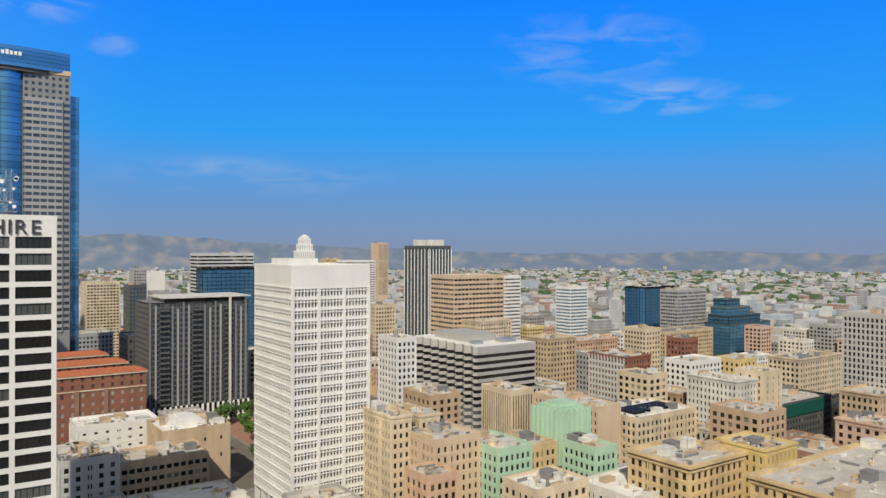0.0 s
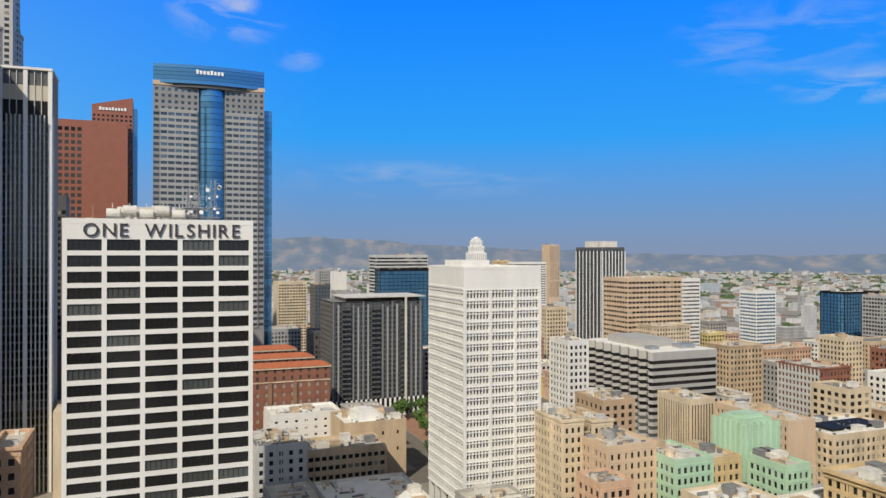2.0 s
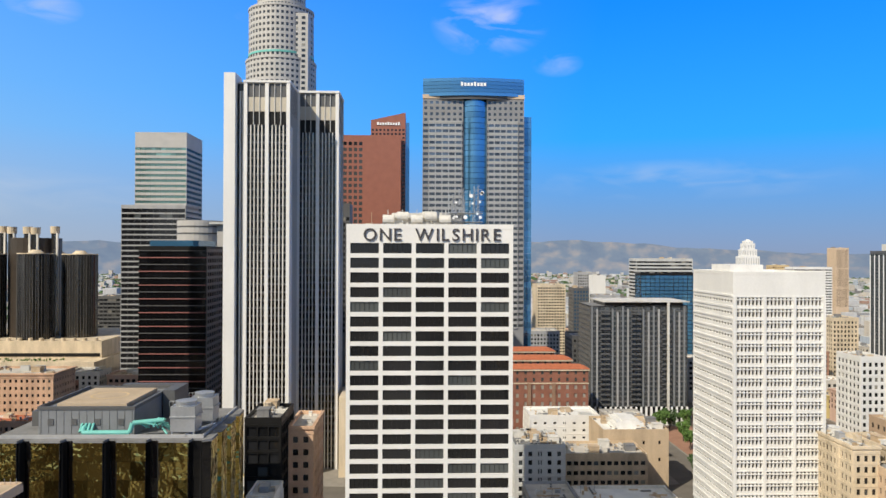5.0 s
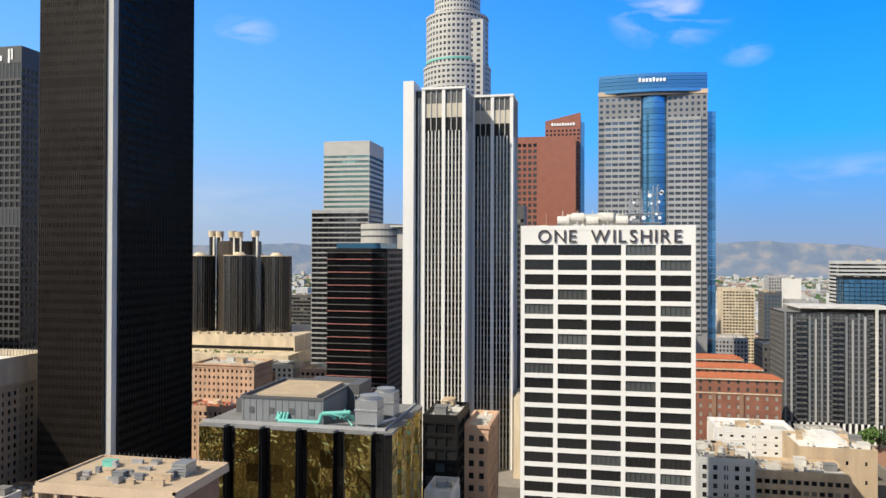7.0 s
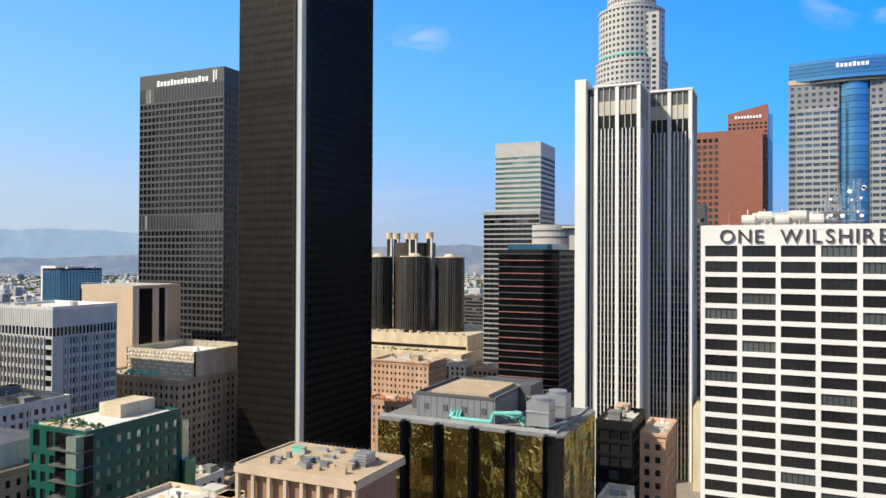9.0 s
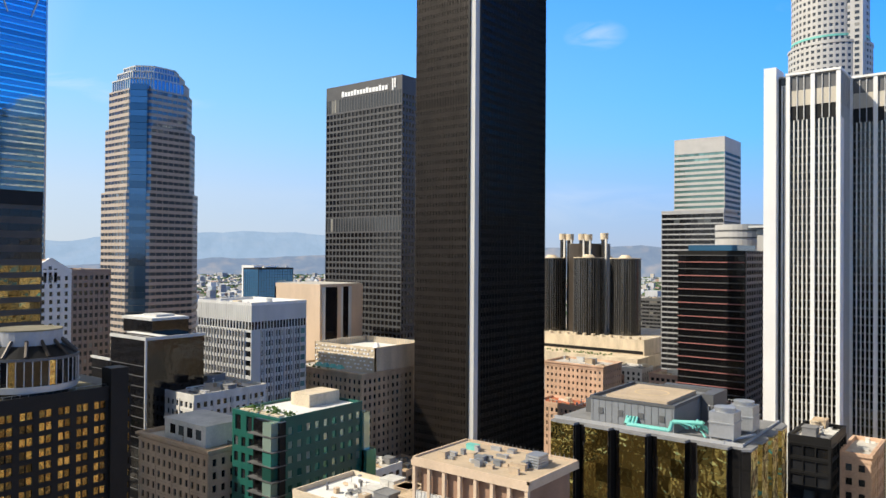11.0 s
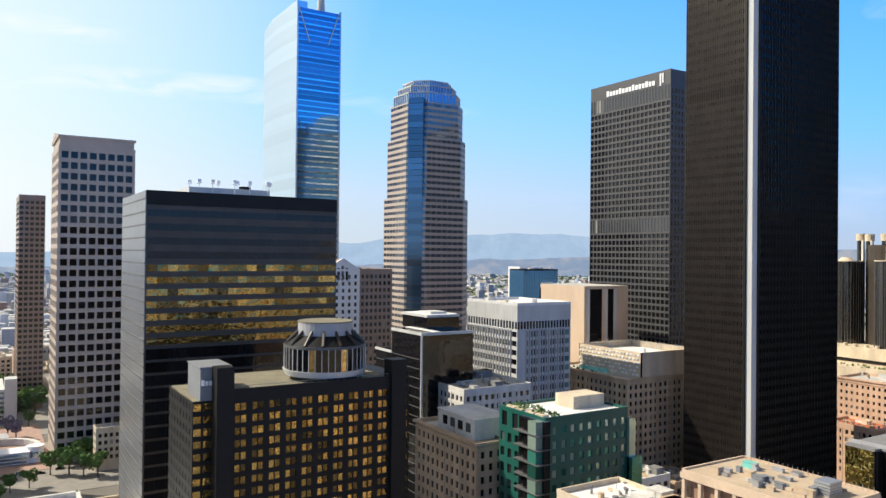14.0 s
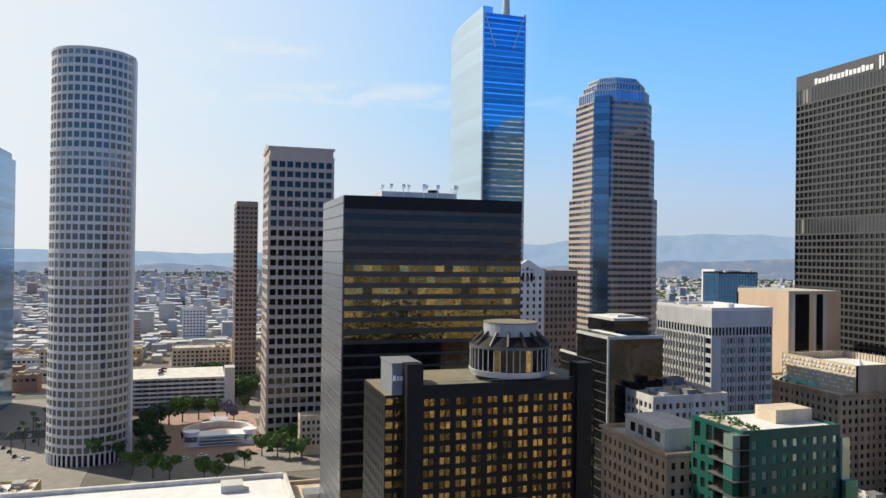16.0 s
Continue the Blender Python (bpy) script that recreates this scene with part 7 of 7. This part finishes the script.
midrise("white_block", "white office block with blue bands", 594, 621, 606, 630, 70, WHITE, bay=4, w=0.95, h=0.5, cap=30, glass_mat=G_BLUE)
# beside the white grid tower
midrise("stepped_block", "beige block with white roof terrace", 54, 66, 429, 418 + 22, 36, CREAM, cap=20)
midrise("white_block", "long white low block with small windows", 56, 92, 376, 398, 30, WHITE, bay=5, w=0.3, h=0.3, cap=20, roof=ROOFW)
t = midrise("vaulted_block", "tan stucco block with barrel roof", 86, 117, 345, 374, 30, TAN, bay=7, storey=8, w=0.14, h=0.22, cap=20, roof=ROOFW, units=8)
for k in range(8):
    a = [math.pi * (k + j) / 8 for j in (0, 1)]
    t.add("barrel_roof", Build().prism([(92 + 8 - 8 * math.cos(a[0]), 352), (92 + 8 - 8 * math.cos(a[1]), 352), (92 + 8 - 8 * math.cos(a[1]), 368), (92 + 8 - 8 * math.cos(a[0]), 368)], 28, 29 + 4 * math.sin(a[0] * 0.5 + a[1] * 0.5)), ROOFW)
midrise("grey_block", "grey low block with dark roof plant", 41, 63, 318, 345, 30, LGREY, bay=4, w=0.4, cap=40, units=14, roof=ROOFD)
midrise("beige_block", "beige low block", 63.4, 100, 322, 344, 25, TAN, bay=3, storey=4.2, w=0.7, h=0.45, cap=40, units=6)
midrise("white_roof_block", "flat white roofed block", 62, 100, 262, 300, 18, OFFWHITE, cap=10, roof=ROOFW, units=8)
midrise("glass_roof_block", "low block with dark roof lights", 42, 60, 250, 300, 20, GREY, cap=10, units=6)
# middle
midrise("brick_tower", "slim pink brick block with cream top", -39.2, -31.8, 224.5, 247, 60, PINK, bay=3.2, storey=3.8, w=0.5, h=0.5, cap=60, cornice=0.5)
midrise("black_block", "black glass block with pale blinds", -49.7, -39.3, 213.6, 234, 65, BLACK, bay=3, storey=3.8, w=0.9, h=0.7, cap=90, glass_mat=G_DARK)
midrise("low_block", "low white roofed block", -44, -37, 191, 204, 50, OFFWHITE, cap=10, roof=ROOFW)
midrise("pink_club", "pink terracotta block with hip roof", -221, -184, 380, 404, 51, PINK, bay=2.8, storey=3.6, w=0.42, h=0.45, cap=110, cornice=0.8)
midrise("pink_club_wing", "pink terracotta lower wing", -214, -182, 358, 377, 32, PINK, bay=2.8, cap=40, roof=CLAY)
midrise("dark_low_office", "dark banded office", -317, -288, 726, 745, 70, DGREY, bay=4, w=0.97, h=0.55, cap=40)
midrise("blue_white_block", "white and blue glass hospital block", -905, -870, 680, 745, 92, BLACK, bay=5, storey=4, w=0.95, h=0.9, cap=60, glass_mat=G_BLUE)
midrise("white_block", "white plain slab", -935, -906, 700, 745, 95, WHITE, cap=0, skip="sewn")
midrise("terrace_block", "red roofed low block", -365, -322, 226, 250, 40, PINK, cap=30, roof=CLAY)
BROWNB = mat("brown_terracotta", (0.5, 0.37, 0.25), 0.8, var=0.3, streak=1)
t = midrise("brown_block", "old brown brick block with white penthouse", -216, -180, 124, 152, 57, BROWNB, bay=3.0, storey=3.7, w=0.45, h=0.55, cap=90, cornice=0.9, units=2)
pent = t.add("penthouse", Build().box(-206, -185, 126.5, 140, 56, 62).box(-206.3, -184.7, 126.2, 140.3, 62, 62.4), OFFWHITE, "white penthouse")
for k in range(4):
    t.add("penthouse_window", Build().box(-203 + k * 4.4, -200.4 + k * 4.4, 126.4, 126.6, 58, 60.8), G_DARK, parent=pent)
midrise("white_roof_block", "pale block with boxy roof houses", -277, -240, 159, 192, 60, OFFWHITE, cap=50, roof=ROOF, units=7)
midrise("cream_low_block", "cream block with white roof box", -135, -103, 116, 136, 57, CREAM, cap=30, roof=ROOFW, units=6)
midrise("brick_block", "pink office block by the garage", -720, -690, 22, 40, 32, PINK, bay=4, w=0.7, h=0.45, cap=30)
midrise("white_block", "white apartment slab", -985, -960, -28, 0, 42, WHITE, bay=4, w=0.6, h=0.5, cap=0)
midrise("apartments", "beige apartment rows", -760, -730, -30, 30, 22, CREAM, bay=4, cap=40)
midrise("apartments", "beige apartment rows", -760, -730, -140, -100, 24, CREAM, bay=4, cap=40)


# ---- streets and the rest of the city ----
KERB = mat("pavement_concrete", (0.26, 0.24, 0.21), 0.9, var=0.2, size=5)
ASPHALT = mat("asphalt", (0.06, 0.06, 0.06), 0.9, var=0.2, size=6)
LAWN = mat("lawn", (0.1, 0.17, 0.04), 0.95, var=0.3, size=3)
PITCH_X, PITCH_Y, ST = 128.0, 196.0, 22.0
PALETTE = [mat("city_wall", c, 0.8, var=0.2, streak=1) for c in ((0.58, 0.48, 0.34), (0.56, 0.52, 0.45), (0.46, 0.33, 0.22), (0.33, 0.18, 0.12), (0.36, 0.35, 0.33), (0.56, 0.45, 0.27), (0.66, 0.62, 0.55), (0.62, 0.49, 0.22), (0.58, 0.4, 0.31), (0.7, 0.69, 0.66))]
FAR_TONES = [mat("far_wall", c, 0.85, var=0.25, streak=1) for c in ((0.6, 0.6, 0.6), (0.46, 0.46, 0.47), (0.3, 0.3, 0.31), (0.5, 0.45, 0.38), (0.34, 0.22, 0.17), (0.36, 0.41, 0.47))]
rng = random.Random(77)
pav = Build()
for i in range(-9, 13):
    for j in range(-3, 10):
        pav.box(i * PITCH_X + ST / 2 + 10, (i + 1) * PITCH_X - ST / 2 + 10, j * PITCH_Y + ST / 2 - 45, (j + 1) * PITCH_Y - ST / 2 - 45, 0, 0.16)
tagged(new("pavement", pav.mesh("pavement", KERB)), "raised concrete pavements round the blocks", "pavement", kind="structure")
road = Build()
road.box(-620, -418, -112, -84, 0.02, 0.06)
tagged(new("road", road.mesh("road", ASPHALT)), "wide grey asphalt street", "road", kind="structure")

# the square with lawns
sq = Build().box(150, 240, 395, 478, 0.16, 0.3)
tagged(new("square_paving", sq.mesh("square_paving", PALETTE[3])), "reddish paved city square", "square", kind="structure")
for k in range(3):
    tagged(new("lawn", Build().box(170, 215, 405 + k * 22, 420 + k * 22, 0.3, 0.42).mesh("lawn", LAWN)), "green lawn strip on the square", "lawn", kind="structure")
TAKEN.append((146, 245, 392, 482))
for x, y, h in ((160, 398, 11), (168, 392, 10), (155, 420, 12), (158, 440, 12), (152, 462, 14), (160, 470, 13), (172, 474, 12), (185, 476, 10), (200, 470, 10), (148, 380, 12), (140, 372, 11), (152, 360, 12), (143, 348, 11)):
    tree(x, y, h, "dark" if h % 2 else "green")
for k in range(6):
    palm(176 + k * 3, 474, 12 + k % 3)


def free(x0, x1, y0, y1):
    return all(x1 < a or x0 > b or y1 < c or y0 > d for a, b, c, d in TAKEN)


def in_view(x, y, lo=-70, hi=110):
    return lo < math.degrees(math.atan2(-x, y)) < hi


# nearer infill: separate low buildings on the free lots
count = 0
for i in range(-7, 10):
    for j in range(-1, 8):
        for u in range(4):
            for v in range(6):
                x0 = i * PITCH_X + ST / 2 + 12 + u * 26
                y0 = j * PITCH_Y + ST / 2 - 43 + v * 28
                x1, y1 = x0 + rng.uniform(16, 25), y0 + rng.uniform(18, 27)
                d = math.hypot(x0, y0)
                az = math.degrees(math.atan2(-x0, y0))
                if d < 170 or d > 900 or not in_view(x0, y0, -68, 108) or not free(x0, x1, y0, y1) or rng.random() < 0.08:
                    continue
                if az > 80:
                    z = rng.uniform(6, 14)
                elif az > -5:
                    z = rng.uniform(8, 24) if d < 420 else rng.uniform(10, 34)
                else:
                    z = rng.uniform(12, 30) if d < 330 else rng.choice((rng.uniform(12, 26), rng.uniform(16, 34), rng.uniform(28, 44))) if d < 560 else rng.choice((rng.uniform(8, 20), rng.uniform(10, 26), rng.uniform(20, 38)))
                if -20 < az < -4 and d > 380:
                    z = min(z, 26)
                count += 1
                wall = rng.choice(PALETTE)
                near = d < 300
                midrise("infill_block", rng.choice(("low city block with plain windows and roof plant", "older city block with rows of windows")), x0, x1, y0, y1, z, wall, bay=3.3 + rng.random(), storey=3.8, w=rng.uniform(0.45, 0.68), h=0.58,
                        cap=8 if d < 300 else 0, skip="n", cls=Tower if near else Joined, cornice=rng.choice((0, 0, 0.6)), units=rng.randint(2, 5) if d < 600 else 2, roof=rng.choice((ROOF, ROOFW, ROOFD, ROOFT, ROOF)), group="infill blocks")

# the city behind the eye, seen in the mirror glass only
for k in range(45):
    d, az = rng.uniform(130, 520), radians(rng.uniform(118, 282))
    x, y = -d * math.sin(az), d * math.cos(az)
    w, l = rng.uniform(22, 40), rng.uniform(22, 40)
    if free(x, x + w, y, y + l) and math.hypot(x + w / 2, y + l / 2) > 110:
        midrise("city_block", "plain city block", x, x + w, y, y + l, rng.uniform(20, 95), rng.choice((OCHRE, CREAM, TAN, OFFWHITE, CREAM)), bay=3.6, w=0.5, h=0.5, units=1, cls=Joined)
for key, (build, material) in Joined.pool.items():
    tagged(new("city_blocks", build.mesh("city_blocks", material)), "crowded lower city blocks farther off", "buildings", kind="stuff")

# farther city: small blocks joined by tone
far = [Build() for _ in FAR_TONES]
roofs = Build()
for k in range(13000):
    d = 850 + 3900 * rng.random() ** 0.75
    az = radians(rng.uniform(-72, 112))
    x, y = -d * math.sin(az), d * math.cos(az)
    big = rng.random() < 0.12
    w, l = rng.uniform(9, 20) * (2.2 if big else 1), rng.uniform(9, 18) * (2 if big else 1)
    deg = math.degrees(az)
    h = rng.uniform(4, 9) if rng.random() < 0.93 else rng.uniform(12, 26)
    if deg < -5 and d < 1600:
        h *= 1.6
    if not free(x - w, x + w, y - l, y + l):
        continue
    far[rng.choice((0, 0, 1, 1, 2, 2, 3, 3, 4, 5))].box(x - w / 2, x + w / 2, y - l / 2, y + l / 2, 0, h)
    roofs.box(x - w / 2 + 0.5, x + w / 2 - 0.5, y - l / 2 + 0.5, y + l / 2 - 0.5, h, h + 0.3)
    if h > 11:
        for f in range(int(h / 4)):
            roofs.box(x - w / 2 - 0.1, x + w / 2 + 0.1, y - l / 2 - 0.1, y + l / 2 + 0.1, f * 4 + 1.5, f * 4 + 1.9)
for k in range(7000):
    d = 620 + 2600 * rng.random() ** 0.8
    az = radians(rng.uniform(60, 112))
    x, y = -d * math.sin(az), d * math.cos(az)
    w, l, h = rng.uniform(8, 24), rng.uniform(8, 22), rng.uniform(4, 11) if rng.random() < 0.93 else rng.uniform(12, 34)
    if free(x - w, x + w, y - l, y + l):
        far[rng.choice((0, 0, 1, 3, 3, 3, 4, 5))].box(x - w / 2, x + w / 2, y - l / 2, y + l / 2, 0, h)
        roofs.box(x - w / 2 + 0.5, x + w / 2 - 0.5, y - l / 2 + 0.5, y + l / 2 - 0.5, h, h + 0.3)
        for f in range(int(h / 3.6)):
            roofs.box(x - w / 2 - 0.1, x + w / 2 + 0.1, y - l / 2 - 0.1, y + l / 2 + 0.1, f * 3.6 + 2.6, f * 3.6 + 3.3)
for b, m in zip(far, FAR_TONES):
    if b.v:
        tagged(new("distant_buildings", b.mesh("distant_buildings", m)), "small distant city buildings", "buildings", kind="stuff")
tagged(new("distant_roofs", roofs.mesh("distant_roofs", LGREY)), "pale flat roofs of the distant city", "roofs", kind="stuff")
woods = Build()
for k in range(7500):
    d = 800 + 3800 * rng.random() ** 0.45
    az = radians(rng.uniform(-72, 112))
    x, y = -d * math.sin(az), d * math.cos(az)
    if not free(x - 8, x + 8, y - 8, y + 8):
        continue
    s = rng.uniform(4, 9) * (1 + d / 2500)
    for q in range(4):
        ox, oy, oz = rng.uniform(-s, s), rng.uniform(-s, s), rng.uniform(3, 8)
        r = s * rng.uniform(0.4, 0.7)
        woods.prism(ring(x + ox, y + oy, r, 6, a0=rng.random()), 0, oz, ring(x + ox, y + oy, r * 0.45, 6, a0=rng.random()))
tagged(new("distant_trees", woods.mesh("distant_trees", LEAF2)), "dark green trees among the distant houses", "trees", kind="stuff")


# hills behind the basin, their haze put in as bluish emission
def ridge(name, label, dist, shape, colour, seed, haze_glow, grass):
    b = Build()
    steps = 260
    for i in range(steps + 1):
        deg = -80 + 200 * i / steps
        z = 112 + dist * math.tan(radians(shape(deg)))
        z += dist * 0.0042 * (noise.noise(Vector((deg * 0.16, seed, 0))) + 0.6 * noise.noise(Vector((deg * 0.5, seed, 3))) + 0.35 * noise.noise(Vector((deg * 1.7, seed, 7))))
        a = radians(deg)
        for dd, f in ((-260, 0.0), (-120, 0.5), (-40, 0.85), (0, 1.0), (30, 0.9)):
            r = dist + dd
            wob = 1 + 0.12 * noise.noise(Vector((deg * 0.7, dd * 0.02, seed)))
            b.v.append((-r * math.sin(a), r * math.cos(a), max(0.0, z * f * (wob if f < 1 else 1))))
    for i in range(steps):
        for k in range(4):
            p = i * 5 + k
            b.f.append((p, p + 1, p + 6, p + 5))
    m = mat(name + "_slopes", colour, 1.0, var=0.5, size=90, grain=26, spec=0.1)
    n, l = m.node_tree.nodes, m.node_tree.links
    old = n["Principled BSDF"].inputs["Base Color"].links[0].from_socket
    spots_ = n.new("ShaderNodeTexNoise")
    spots_.inputs["Scale"].default_value, spots_.inputs["Detail"].default_value = 0.011, 8
    l.new(n["Geometry"].outputs["Position"], spots_.inputs["Vector"])
    dry = n.new("ShaderNodeMapRange")
    dry.inputs["From Min"].default_value, dry.inputs["From Max"].default_value = 0.48, 0.7
    l.new(spots_.outputs["Fac"], dry.inputs["Value"])
    both = n.new("ShaderNodeMix")
    both.data_type = "RGBA"
    l.new(dry.outputs["Result"], both.inputs["Factor"])
    l.new(old, both.inputs["A"])
    both.inputs["B"].default_value = (*grass, 1)
    l.new(both.outputs["Result"], n["Principled BSDF"].inputs["Base Color"])
    # even bluish emission on the slopes stands in for distant haze
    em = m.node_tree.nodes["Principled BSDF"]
    em.inputs["Emission Color"].default_value, em.inputs["Emission Strength"].default_value = (*haze_glow, 1), 1.0
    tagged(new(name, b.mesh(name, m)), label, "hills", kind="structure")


def near_shape(deg):
    return -0.22 + 1.2 * math.exp(-((deg + 10) / 15) ** 2) + 1.0 * math.exp(-((deg - 27) / 16) ** 2) - 0.75 / (1 + math.exp(-(deg - 60) / 5))


def far_shape(deg):
    return -0.5 + 0.9 / (1 + math.exp(-(deg - 20) / 6)) - 0.5 / (1 + math.exp(-(deg - 76) / 5)) + 1.3 * math.exp(-((deg - 52) / 14) ** 2)


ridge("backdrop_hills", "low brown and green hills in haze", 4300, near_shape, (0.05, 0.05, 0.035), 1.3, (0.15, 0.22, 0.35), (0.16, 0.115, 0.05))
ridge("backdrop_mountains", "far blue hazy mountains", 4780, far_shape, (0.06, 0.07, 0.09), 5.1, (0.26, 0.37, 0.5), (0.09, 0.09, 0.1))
